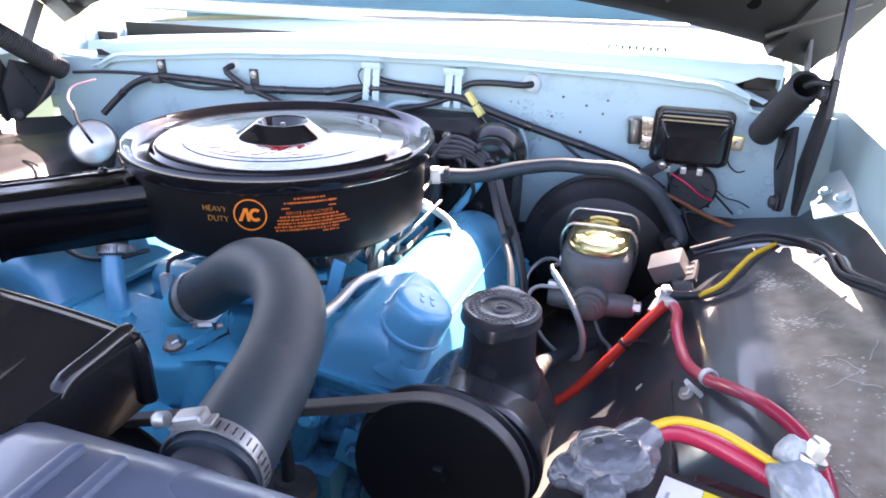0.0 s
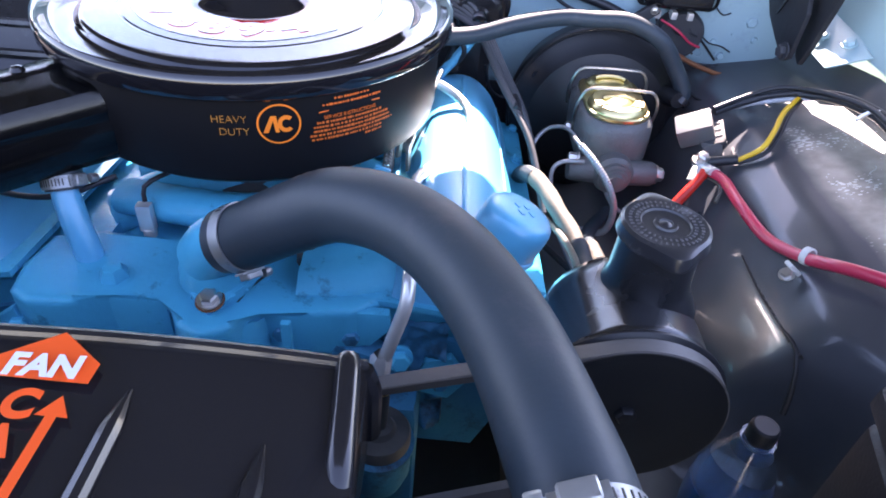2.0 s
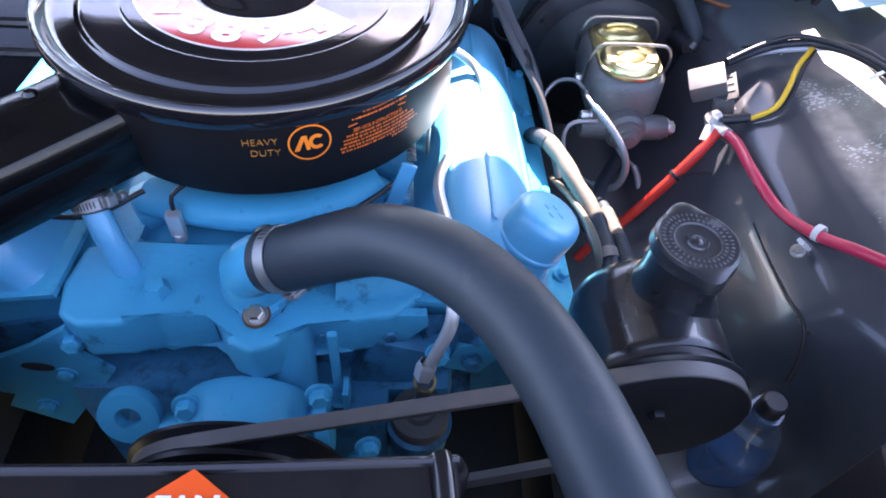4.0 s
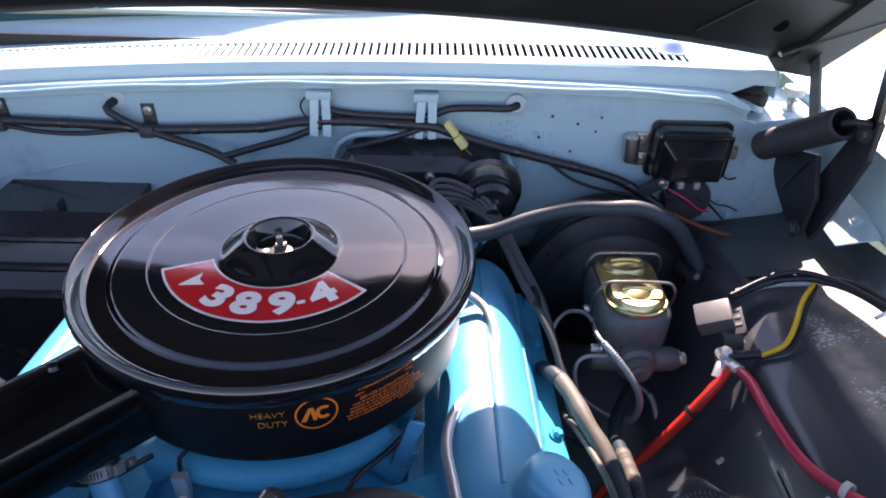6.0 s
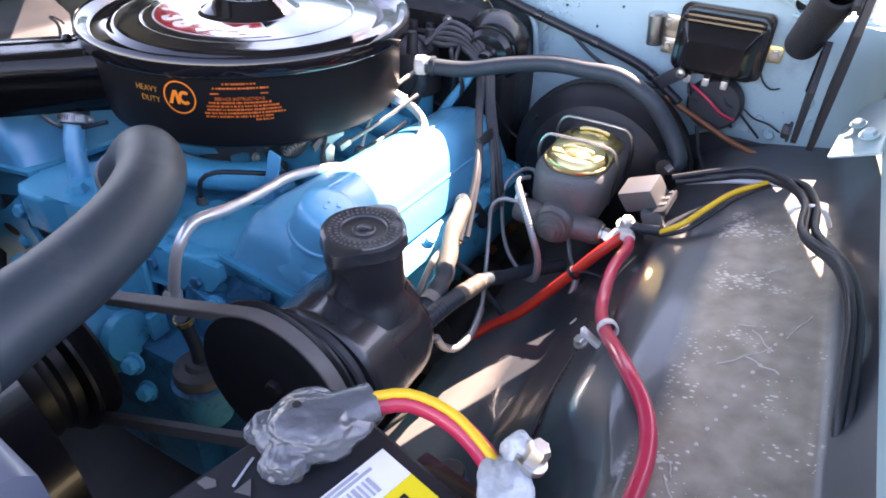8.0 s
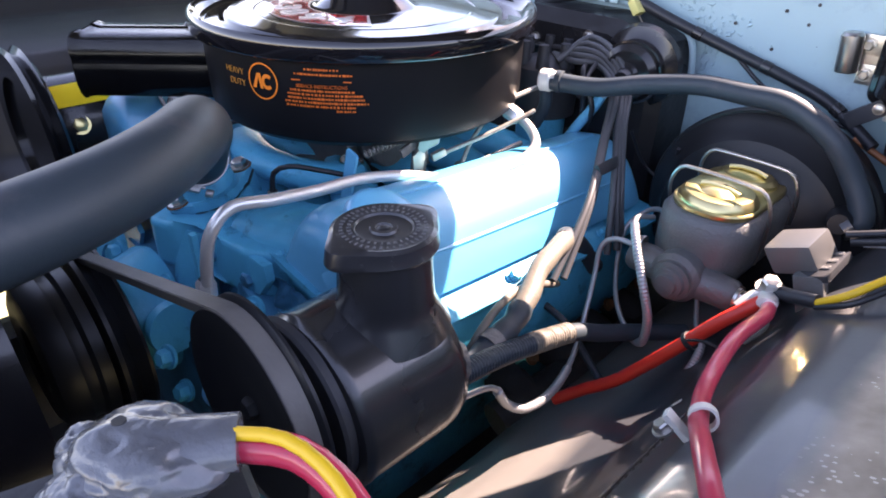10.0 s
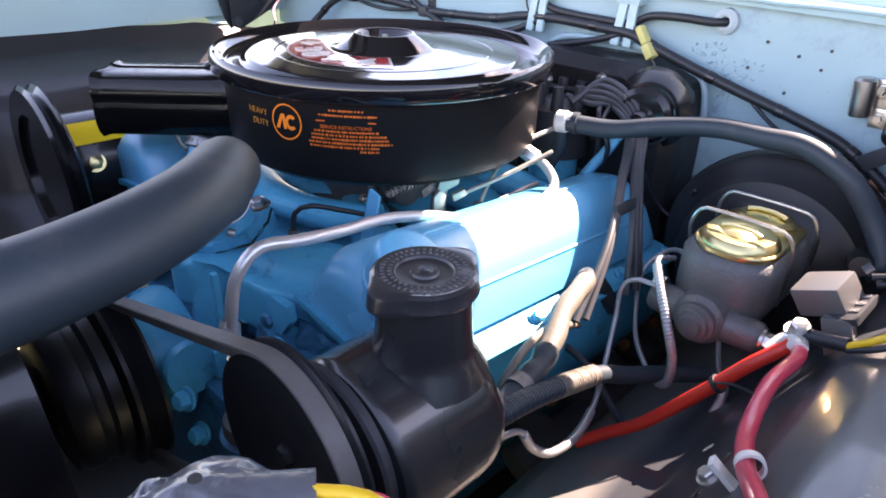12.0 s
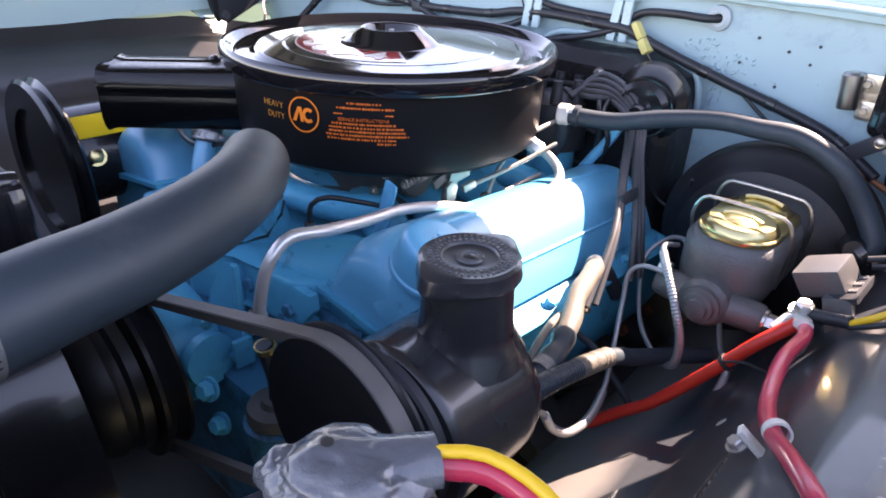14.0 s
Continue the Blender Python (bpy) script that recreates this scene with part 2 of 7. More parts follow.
M["glass"] = mat("windshield_glass", (0.85, 0.95, 0.95), 0.02, var=0.02, scale=5, rvar=0.0, trans=1.0)
M["ground"] = mat("dry_grass_ground", (0.24, 0.25, 0.13), 0.9, var=0.4, scale=2.0, bump=0.6, bscale=9,
                  dirt=(0.36, 0.33, 0.24), dirt_amount=0.5, dirt_scale=0.6)
M["hood"] = mat("black_hood_and_cavity_paint", (0.009, 0.0095, 0.010), 0.5, var=0.3, scale=10, bump=0.2, bscale=30,
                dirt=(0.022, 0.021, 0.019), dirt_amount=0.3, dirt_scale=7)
M["crumple"] = mat("crumpled_black_insulation", (0.016, 0.016, 0.018), 0.3, var=0.3, scale=30, bump=0.9, bscale=42, coat=0.2)
M["gasket"] = mat("black_gasket_rubber", (0.012, 0.012, 0.013), 0.5, var=0.2, scale=30)
M["chrome"] = mat("chrome_plate", (0.75, 0.76, 0.78), 0.06, metal=1.0, var=0.05, scale=20, rvar=0.03)
# Black for discs that paint in the shade of holes.
M["hole"] = mat("hole_shade_black", (0.003, 0.003, 0.003), 0.95, var=0.1, scale=40, spec=0.05)
M["chip"] = mat("bare_primer_chip", (0.5, 0.48, 0.43), 0.6, var=0.2, scale=80)
M["decal_pink"] = mat("faded_pink_insulation", (0.50, 0.28, 0.30), 0.5, var=0.1, scale=40)
M["relay"] = mat("dull_grey_metal", (0.17, 0.17, 0.168), 0.42, metal=0.5, var=0.15, scale=40)
M["dim_print"] = mat("dim_orange_print", (0.55, 0.22, 0.04), 0.4, var=0.1, scale=60)
M["belt"] = mat("worn_grey_belt_rubber", (0.115, 0.108, 0.100), 0.5, var=0.2, scale=60, bump=0.1, bscale=300)
# Engine blue with grime, base darkened too for the shaded lower front.
M["blue_grimy_shade"] = mat("grimy_shaded_engine_blue", (0.010, 0.20, 0.34), 0.5, var=0.25, scale=14, bump=0.5, bscale=70, dirt=(0.012, 0.016, 0.02), dirt_amount=0.45, dirt_scale=18)
M["line_steel"] = mat("grey_plated_brake_line", (0.34, 0.35, 0.36), 0.38, metal=0.6, var=0.15, scale=50)
M["hinge"] = mat("phosphated_hinge_steel", (0.016, 0.018, 0.022), 0.5, var=0.3, scale=25, bump=0.15, bscale=120, spec=0.35)
M["grommet"] = mat("pale_blue_painted_rubber", (0.34, 0.42, 0.46), 0.45, var=0.1, scale=40)
M["relay_dark"] = mat("oily_grey_casting", (0.085, 0.085, 0.08), 0.5, metal=0.2, var=0.3, scale=40, bump=0.2, bscale=150)
M["pulley"] = mat("black_pulley_paint", (0.010, 0.011, 0.013), 0.38, var=0.3, scale=18, spec=0.4, bump=0.05, bscale=60)
M["booster"] = mat("black_booster_paint", (0.011, 0.012, 0.014), 0.40, var=0.3, scale=20, spec=0.35, bump=0.05, bscale=80)
M["lead"] = mat("corroded_lead", (0.36, 0.40, 0.42), 0.5, metal=0.2, var=0.3, scale=120, bump=0.4, bscale=260)
M["rust"] = mat("surface_rust", (0.16, 0.065, 0.025), 0.8, var=0.5, scale=90, bump=0.4, bscale=300)
M["manifold_iron"] = mat("sooty_cast_iron", (0.020, 0.018, 0.017), 0.8, var=0.4, scale=40, bump=0.5, bscale=200, dirt=(0.032, 0.022, 0.016), dirt_amount=0.3, dirt_scale=20)
M["pan"] = mat("black_pan_enamel", (0.008, 0.008, 0.009), 0.38, var=0.2, scale=10, coat=0.0, spec=0.13, rvar=0.06, bump=0.03, bscale=30)
M["liner"] = mat("teal_dashboard_paint", (0.015, 0.13, 0.20), 0.45, var=0.2, scale=10)


# ---- mesh helpers ----
def V(*a):
    return Vector(a)


def link_mesh(name, bm, material, smooth=True, angle=35):
    bmesh.ops.recalc_face_normals(bm, faces=bm.faces[:])
    me = bpy.data.meshes.new(name)
    if smooth:
        for f in bm.faces:
            f.smooth = True
        lim = radians(angle)
        for e in bm.edges:
            if len(e.link_faces) == 2 and e.calc_face_angle(0) > lim:
                e.smooth = False
    bm.to_mesh(me)
    bm.free()
    me.materials.append(material)
    return new(name, me)


def part(name, bm, material, parent=None, label="", m=None, angle=35):
    """One mesh object under a thing (or a thing itself when there is no parent)."""
    ob = link_mesh(name, bm, material, True, angle)
    if parent is not None:
        ob.parent = parent
    if m is not None:
        ob.matrix_local = m
    if label:
        ob["label"] = label
    return ob


def thing(name, at, label, category, group="", kind="", m=None):
    e = new(name)
    e.empty_display_size = 0.02
    e.matrix_world = m if m is not None else Matrix.Translation(at)
    return tagged(e, label, category, group, kind)


def box(sx, sy, sz, bevel=0.0, seg=2, at=(0, 0, 0)):
    bm = bmesh.new()
    bmesh.ops.create_cube(bm, size=1, matrix=Matrix.Translation(at) @ Matrix.Diagonal((sx, sy, sz, 1)))
    if bevel:
        bmesh.ops.bevel(bm, geom=bm.edges[:], offset=bevel, segments=seg, affect='EDGES', profile=0.7)
    return bm


def revolve(profile, seg=48, m=None):
    """A turned body about z from (radius, height) pairs."""
    bm = bmesh.new()
    rings = []
    for r, z in profile:
        if r < 1e-6:
            rings.append([bm.verts.new((0, 0, z))])
        else:
            rings.append([bm.verts.new((r * math.cos(2 * math.pi * i / seg), r * math.sin(2 * math.pi * i / seg), z)) for i in range(seg)])
    for a, b in zip(rings, rings[1:]):
        for i in range(seg):
            j = (i + 1) % seg
            if len(a) == 1 and len(b) == 1:
                continue
            if len(a) == 1:
                bm.faces.new((a[0], b[i], b[j]))
            elif len(b) == 1:
                bm.faces.new((a[i], a[j], b[0]))
            else:
                bm.faces.new((a[i], a[j], b[j], b[i]))
    if m is not None:
        bm.transform(m)
    return bm


def smooth_path(pts, step=0.006):
    """Catmull-Rom through the points."""
    P = [Vector(p) for p in pts]
    P = [2 * P[0] - P[1]] + P + [2 * P[-1] - P[-2]]
    out = []
    for i in range(1, len(P) - 2):
        n = max(2, int((P[i + 1] - P[i]).length / step))
        for k in range(n):
            t = k / n
            a, b, c, d = P[i - 1], P[i], P[i + 1], P[i + 2]
            out.append(0.5 * ((2 * b) + (c - a) * t + (2 * a - 5 * b + 4 * c - d) * t * t + (3 * b - a - 3 * c + d) * t ** 3))
    out.append(P[-2].copy())
    return out


def tube(pts, r, seg=12, step=0.006, smooth=True, rfun=None, caps=True, flat=1.0):
    """A round hose, pipe or wire along the points; rfun(s, length) scales the radius."""
    path = smooth_path(pts, step) if smooth and len(pts) > 2 else [Vector(p) for p in pts]
    bm = bmesh.new()
    tan = []
    for i in range(len(path)):
        a, b = path[max(0, i - 1)], path[min(len(path) - 1, i + 1)]
        tan.append((b - a).normalized())
    up = V(0, 0, 1) if abs(tan[0].z) < 0.9 else V(1, 0, 0)
    nrm = (up - tan[0] * up.dot(tan[0])).normalized()
    rings, s = [], 0.0
    total = sum((path[i + 1] - path[i]).length for i in range(len(path) - 1))
    for i, p in enumerate(path):
        if i:
            s += (p - path[i - 1]).length
            nrm = (nrm - tan[i] * nrm.dot(tan[i])).normalized()
        bi = tan[i].cross(nrm)
        rr = r * (rfun(s, total) if rfun else 1.0)
        rings.append([bm.verts.new(p + rr * (math.cos(2 * math.pi * k / seg) * nrm * flat + math.sin(2 * math.pi * k / seg) * bi)) for k in range(seg)])
    for a, b in zip(rings, rings[1:]):
        for k in range(seg):
            bm.faces.new((a[k], a[(k + 1) % seg], b[(k + 1) % seg], b[k]))
    if caps:
        bm.faces.new(rings[0])
        bm.faces.new(rings[-1])
    return bm


def loft(rings, closed=True, caps=True):
    """A skin over rings of equal count."""
    bm = bmesh.new()
    vs = [[bm.verts.new(p) for p in r] for r in rings]
    n = len(rings[0])
    for a, b in zip(vs, vs[1:]):
        for k in range(n if closed else n - 1):
            bm.faces.new((a[k], a[(k + 1) % n], b[(k + 1) % n], b[k]))
    if caps and closed:
        bm.faces.new(vs[0])
        bm.faces.new(vs[-1])
    return bm


def prism(poly, h, bevel=0.0, seg=2):
    """An outline in xy, h thick from z = 0 up."""
    bm = bmesh.new()
    lo = [bm.verts.new((x, y, 0)) for x, y in poly]
    hi = [bm.verts.new((x, y, h)) for x, y in poly]
    bm.faces.new(lo[::-1])
    bm.faces.new(hi)
    n = len(poly)
    for i in range(n):
        bm.faces.new((lo[i], lo[(i + 1) % n], hi[(i + 1) % n], hi[i]))
    if bevel:
        bmesh.ops.bevel(bm, geom=bm.edges[:], offset=bevel, segments=seg, affect='EDGES', profile=0.7)
    return bm


def grid(fun, nu, nv, thick=0.0):
    """A sheet from fun(u, v), u and v from 0 to 1, with some thickness."""
    bm = bmesh.new()
    vs = [[bm.verts.new(fun(i / nu, j / nv)) for j in range(nv + 1)] for i in range(nu + 1)]
    for i in range(nu):
        for j in range(nv):
            bm.faces.new((vs[i][j], vs[i + 1][j], vs[i + 1][j + 1], vs[i][j + 1]))
    if thick:
        bmesh.ops.recalc_face_normals(bm, faces=bm.faces[:])
        bmesh.ops.solidify(bm, geom=bm.faces[:], thickness=thick)
    return bm


def merge(*bms):
    out = bmesh.new()
    for b in bms:
        me = bpy.data.meshes.new("tmp")
        b.to_mesh(me)
        b.free()
        out.from_mesh(me)
        bpy.data.meshes.remove(me)
    return out


def moved(bm, m):
    bm.transform(m)
    return bm


def axis(at, d, spin=0.0):
    """A pose whose z runs along d."""
    return Matrix.Translation(at) @ Vector(d).normalized().to_track_quat("Z", "Y").to_matrix().to_4x4() @ pose(0, 0, 0, 0, 0, spin)


def bolt(name, at, d, r, h, material, parent, label=""):
    """A hexagon head on a washer."""
    bm = merge(revolve([(0, 0), (r * 1.35, 0), (r * 1.35, h * 0.25), (0, h * 0.25)], 20),
               revolve([(0, 0), (r, 0), (r, h * 0.85), (r * 0.8, h), (0, h)], 6))
    bm.transform(axis(at, d))
    return part(name, bm, material, parent, label)


def letters(name, text, size, m, material, parent, label="", bend=None, extrude=0.0004, bold=0.0, align='CENTER'):
    """Raised writing in the built-in font, with an optional map of its flat points."""
    cu = bpy.data.curves.new("writing", 'FONT')
    cu.body, cu.size, cu.extrude, cu.offset = text, size, extrude, bold
    cu.align_x, cu.align_y = align, 'CENTER'
    tmp = new("writing", cu)
    dg = bpy.context.evaluated_depsgraph_get()
    me = bpy.data.meshes.new_from_object(tmp.evaluated_get(dg))
    bpy.data.objects.remove(tmp)
    me.name = name
    if bend:
        for v in me.vertices:
            v.co = bend(v.co)
    else:
        me.transform(m)
    me.materials.clear()
    me.materials.append(material)
    ob = new(name, me)
    if parent is not None:
        ob.parent = parent
    if label:
        ob["label"] = label
    return ob


# ---- ground, car body ----
gnd = part("ground", grid(lambda u, v: V((u - 0.5) * 400, (v - 0.5) * 400, 0), 8, 8), M["ground"])
tagged(gnd, "dry grass and pale dirt ground under the car", "ground", kind="structure")

FW = 0.30      # the firewall's face


def lip_rise(x):
    """Crown of the cowl lip across the car."""
    return 0.0125 - 0.075 * (x - 0.17) ** 2


def lip_end(x):
    """The lip's crown, with its ends bent down."""
    return lip_rise(x) - 0.014 * min(1, max(0, (abs(x) - 0.515) / 0.037)) ** 1.5


def vent_rise(x):
    """Crown of the slotted cowl panel."""
    return 0.0035 - 0.045 * (x - 0.35) ** 2


CAR = thing("car_body", (0, 0, 0), "light blue painted engine bay shell of an old car", "car body", kind="structure")


def firewall():
    def f(u, v):
        x = -0.68 + 1.36 * u
        top = 0.67 + lip_end(x) - (0.036 + lip_end(x)) * min(1, max(0, (abs(x) - 0.548) / 0.012))
        z = 0.35 + top * v
        y = FW + 0.004 * noise.noise(V(x * 5, z * 5, 1.7))
        if z < 0.86:
            y += 0.05 * min(1, (0.86 - z) / 0.3)
        return V(x, y, z)
    part("firewall", grid(f, 120, 30, 0.004), M["paint_rough"], CAR, "light blue firewall with rough patches of sealer")


firewall()
for pts in ([(-0.50, 0.298, 0.872), (-0.424, 0.297, 0.880), (-0.360, 0.297, 0.896), (-0.311, 0.298, 0.908)], [(-0.309, 0.298, 0.884), (-0.304, 0.296, 0.873), (-0.294, 0.295, 0.866), (-0.270, 0.295, 0.863), (-0.20, 0.297, 0.862)]):
    part("panel_crease", tube(pts, 0.0035, 8, flat=0.6), M["paint_rough"], CAR, "pressed crease in the firewall")


def sealer(x, z, w, h, seed):
    """A rough dab of seam sealer, lumpy and thin at its edge."""
    def f(u, v):
        a, b = 2 * u - 1, 2 * v - 1
        e = max(0.0, 1 - a * a - b * b)
        p = V(a * w * 260 + seed * 9, b * h * 260, seed)
        n = max(0.0, noise.noise(p * 0.9) + 0.5 * noise.noise(p * 2.3) - 0.05)
        return V(x + a * w, FW - 0.0008 - (0.0008 * e ** 0.4 + 0.0052 * n * min(1, 2.5 * e)), z + b * h + 0.3 * h * a)
    part("sealer_dab", grid(f, 64, 32), M["paint_rough"], CAR, "lumpy painted-over seam sealer")


for x, z, w, h, sd in ((0.268, 0.950, 0.050, 0.015, 1.0), (0.236, 0.968, 0.026, 0.010, 2.0), (0.262, 0.915, 0.012, 0.036, 3.0), (0.318, 0.932, 0.022, 0.012, 9.0), (0.555, 0.905, 0.035, 0.018, 4.0), (0.575, 0.875, 0.030, 0.022, 5.0), (0.545, 0.850, 0.030, 0.014, 6.0), (0.60, 0.945, 0.014, 0.026, 7.0), (0.06, 0.955, 0.022, 0.010, 8.0)):
    sealer(x, z, w, h, sd)


def sheet_x(profile, x0, x1, name, material, rise, label="", n=40, thick=0.003):
    """A pressed panel across the car from a (y, z) profile; rise(x, v) is its crown."""
    k = len(profile) - 1

    def f(u, v):
        t = v * k
        i = min(k - 1, int(t))
        w = t - i
        y = profile[i][0] * (1 - w) + profile[i + 1][0] * w
        z = profile[i][1] * (1 - w) + profile[i + 1][1] * w
        x = x0 + (x1 - x0) * u
        return V(x, y, z + rise(x, v))
    return part(name, grid(f, n, k, thick), material, CAR, label)


# lip, then a shaded riser up to the slotted panel, then the slope under the windshield
sheet_x([(0.287, 1.008), (0.285, 1.016), (0.288, 1.0215), (0.298, 1.022), (0.3055, 1.020)], -0.552, 0.552, "cowl_lip", M["paint"], lambda x, v: lip_end(x), "light blue cowl lip above the firewall")
sheet_x([(0.3045, 1.016), (0.3055, 1.030), (0.3085, 1.042), (0.3125, 1.0465), (0.320, 1.0480)], -0.588, 0.588, "cowl_riser", M["paint"], lambda x, v: (lip_rise(x) + 0.014 * min(1, max(0, (abs(x) - 0.535) / 0.02))) * (1 - v) + vent_rise(x) * v, "light blue upright front of the cowl panel")
sheet_x([(0.4040, 1.0520), (0.4085, 1.0500), (0.414, 1.0515), (0.432, 1.0650), (0.446, 1.0720)], -0.600, 0.600, "windshield_slope", M["paint"], lambda x, v: vent_rise(x), "light blue slope below the windshield trim")
for sgn in (1, -1):
    # solid near-black boxes stand in for shade inside the corner openings
    part("corner_dark_fill", moved(box(0.052, 0.006, 0.040, 0.002), pose(sgn * 0.572, 0.336, 1.010)), M["hood"], CAR, "black box standing for the dark opening under the cowl corner")
    part("riser_end", moved(box(0.003, 0.10, 0.034, 0.001), pose(sgn * 0.5885, 0.354, 1.031)), M["paint"], CAR)
    part("lip_tab", moved(prism([(0.0, 0.0), (0.026, -0.006), (0.032, 0.010), (0.0, 0.018)], 0.002, 0.0006), Matrix.Diagonal((sgn, 1, 1, 1)) @ pose(0.545, 0.289, 1.016 + lip_end(sgn * 0.545), 12, 18, 0)), M["paint"], CAR, "bent end of the cowl lip")


def cowl_grille():
    """Top panel with a row of real slots through it."""
    bm = bmesh.new()
    n = 116
    x0, x1 = -0.588, 0.588
    for i in range(n):
        a = x0 + (x1 - x0) * i / n
        b = x0 + (x1 - x0) * (i + 1) / n
        w = (b - a) * 0.44
        ys = [0.319, 0.327, 0.374, 0.404]
        zs = [1.0480, 1.0490, 1.0510, 1.0520]
        slot = 3 <= i < n - 11
        for k in range(3):
            xr = b - w if (k == 1 and slot) else b
            q = [(a, ys[k], zs[k]), (xr, ys[k], zs[k]), (xr, ys[k + 1], zs[k + 1]), (a, ys[k + 1], zs[k + 1])]
            bm.faces.new([bm.verts.new((p[0], p[1], p[2] + vent_rise(p[0]))) for p in q])
    bmesh.ops.remove_doubles(bm, verts=bm.verts[:], dist=1e-5)
    bmesh.ops.solidify(bm, geom=bm.faces[:], thickness=0.0015)
    part("cowl_vent_panel", bm, M["paint"], CAR, "light blue cowl panel with a row of narrow vent slots")
    # added walls, near black so that the vent slots look dark
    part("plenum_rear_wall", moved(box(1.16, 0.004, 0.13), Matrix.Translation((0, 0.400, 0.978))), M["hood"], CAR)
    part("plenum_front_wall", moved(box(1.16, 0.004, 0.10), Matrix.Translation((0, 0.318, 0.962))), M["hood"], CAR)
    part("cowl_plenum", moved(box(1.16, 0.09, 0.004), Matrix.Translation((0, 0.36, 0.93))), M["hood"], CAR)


cowl_grille()
part("lip_bead", tube([(-0.552 + 1.104 * i / 24, 0.2838 + 0.0012 * math.sin(i * 1.9), 1.0165 + lip_end(-0.552 + 1.104 * i / 24) + 0.0012 * math.sin(i * 1.3)) for i in range(25)], 0.0026, 8), M["paint"], CAR, "rolled edge of the cowl lip")

# fenders, left and right
for sgn in (1, -1):
    prof = [(0.672, 0.890), (0.668, 0.94), (0.664, 0.978), (0.674, 0.985), (0.74, 0.992), (0.82, 0.990), (0.90, 0.965), (0.955, 0.92), (0.97, 0.80), (0.96, 0.35)]
    k = len(prof) - 1

    def ff(u, v, prof=prof, k=k, sgn=sgn):
        t = v * k
        i = min(k - 1, int(t))
        w = t - i
        return V(sgn * (prof[i][0] * (1 - w) + prof[i + 1][0] * w), -1.05 + 1.75 * u, prof[i][1] * (1 - w) + prof[i + 1][1] * w + 0.03 * u)
    part("front_fender", grid(ff, 20, k, 0.003), M["paint"], CAR, "light blue front fender with a rounded top")


def apron_fun(sgn):
    """Inner fender: a flat worn shelf that rolls down steeply to the engine."""
    prof = [(0.300, 0.600), (0.330, 0.635), (0.365, 0.663), (0.405, 0.688), (0.440, 0.714), (0.463, 0.750), (0.484, 0.787), (0.507, 0.819), (0.535, 0.839), (0.575, 0.852), (0.620, 0.862), (0.650, 0.870), (0.675, 0.90)]
    k = len(prof) - 1

    def f(u, v):
        t = v * k
        i = min(k - 1, int(t))
        w = t - i
        y = -0.62 + 0.92 * u
        hump = 0.012 * math.exp(-((y + 0.22) / 0.25) ** 2) - 0.03 * max(0, (y - 0.1) / 0.2)
        z = prof[i][1] * (1 - w) + prof[i + 1][1] * w + hump * v + 0.003 * noise.noise(V(u * 9, v * 6, sgn))
        x = prof[i][0] * (1 - w) + prof[i + 1][0] * w
        e = min(1, max(0, (-0.225 - y) / 0.09))
        x += 0.07 * e * e * (3 - 2 * e) * (1 - min(1, max(0, (x - 0.42) / 0.14)))
        return V(sgn * x, y, z)
    return f


for sgn in (1, -1):
    part("fender_apron", grid(apron_fun(sgn), 50, 60, 0.003), M["apron"] if sgn > 0 else M["apron_clean"], CAR, "worn glossy black inner fender apron with pale chips and dust" if sgn > 0 else "smooth black inner fender apron", angle=60)

part("windshield", grid(lambda u, v: V(-0.66 + 1.32 * u, 0.452 + 0.32 * v + 0.10 * (2 * u - 1) ** 2, 1.073 + 0.40 * v), 24, 8, 0.006), M["glass"], CAR).visible_shadow = False
part("windshield_trim", tube([(-0.66 + 1.32 * i / 20, 0.450 + 0.10 * (i / 10 - 1) ** 2, 1.0735 + vent_rise(-0.66 + 1.32 * i / 20)) for i in range(21)], 0.005, 8), M["steel"], CAR, "bright trim along the windshield base")
part("dashboard", moved(box(1.3, 0.40, 0.3, 0.03), Matrix.Translation((0, 0.86, 0.985))), M["liner"], CAR, "teal painted dashboard behind the windshield")
# Added black sheet that darkens the lower part of the firewall.
part("lower_firewall_sheet", grid(lambda u, v: V(-0.66 + 1.34 * u, 0.334 - 0.042 * v, 0.36 + (0.42 + 0.05 * min(1, max(0, (u - 0.8) / 0.06))) * v), 30, 8, 0.004), M["black"], CAR, "added black sheet over the lower firewall")
# Unseen black panels, added to block low light from the front.
for sgn in (1, -1):
    part("light_block_panel", moved(box(0.34, 0.008, 0.52, 0.002), Matrix.Translation((sgn * 0.495, -0.635, 0.64))), M["black"], CAR)
# Added rails close the gap below the aprons, near-black to stay dark.
for sgn in (1, -1):
    part("gap_rail", moved(box(0.05, 1.00, 0.20, 0.01), Matrix.Translation((sgn * 0.326, -0.15, 0.440))), M["manifold_iron"], CAR, "added black rail closing the gap below the apron")
part("bay_floor", moved(box(1.3, 1.1, 0.02), Matrix.Translation((0, -0.2, 0.36))), M["black"], CAR)
part("cowl_top", moved(box(1.34, 0.30, 0.006, 0.002), Matrix.Translation((0, 0.590, 1.066))), M["paint"], CAR)

# hood, open above the engine, crowned towards its nose


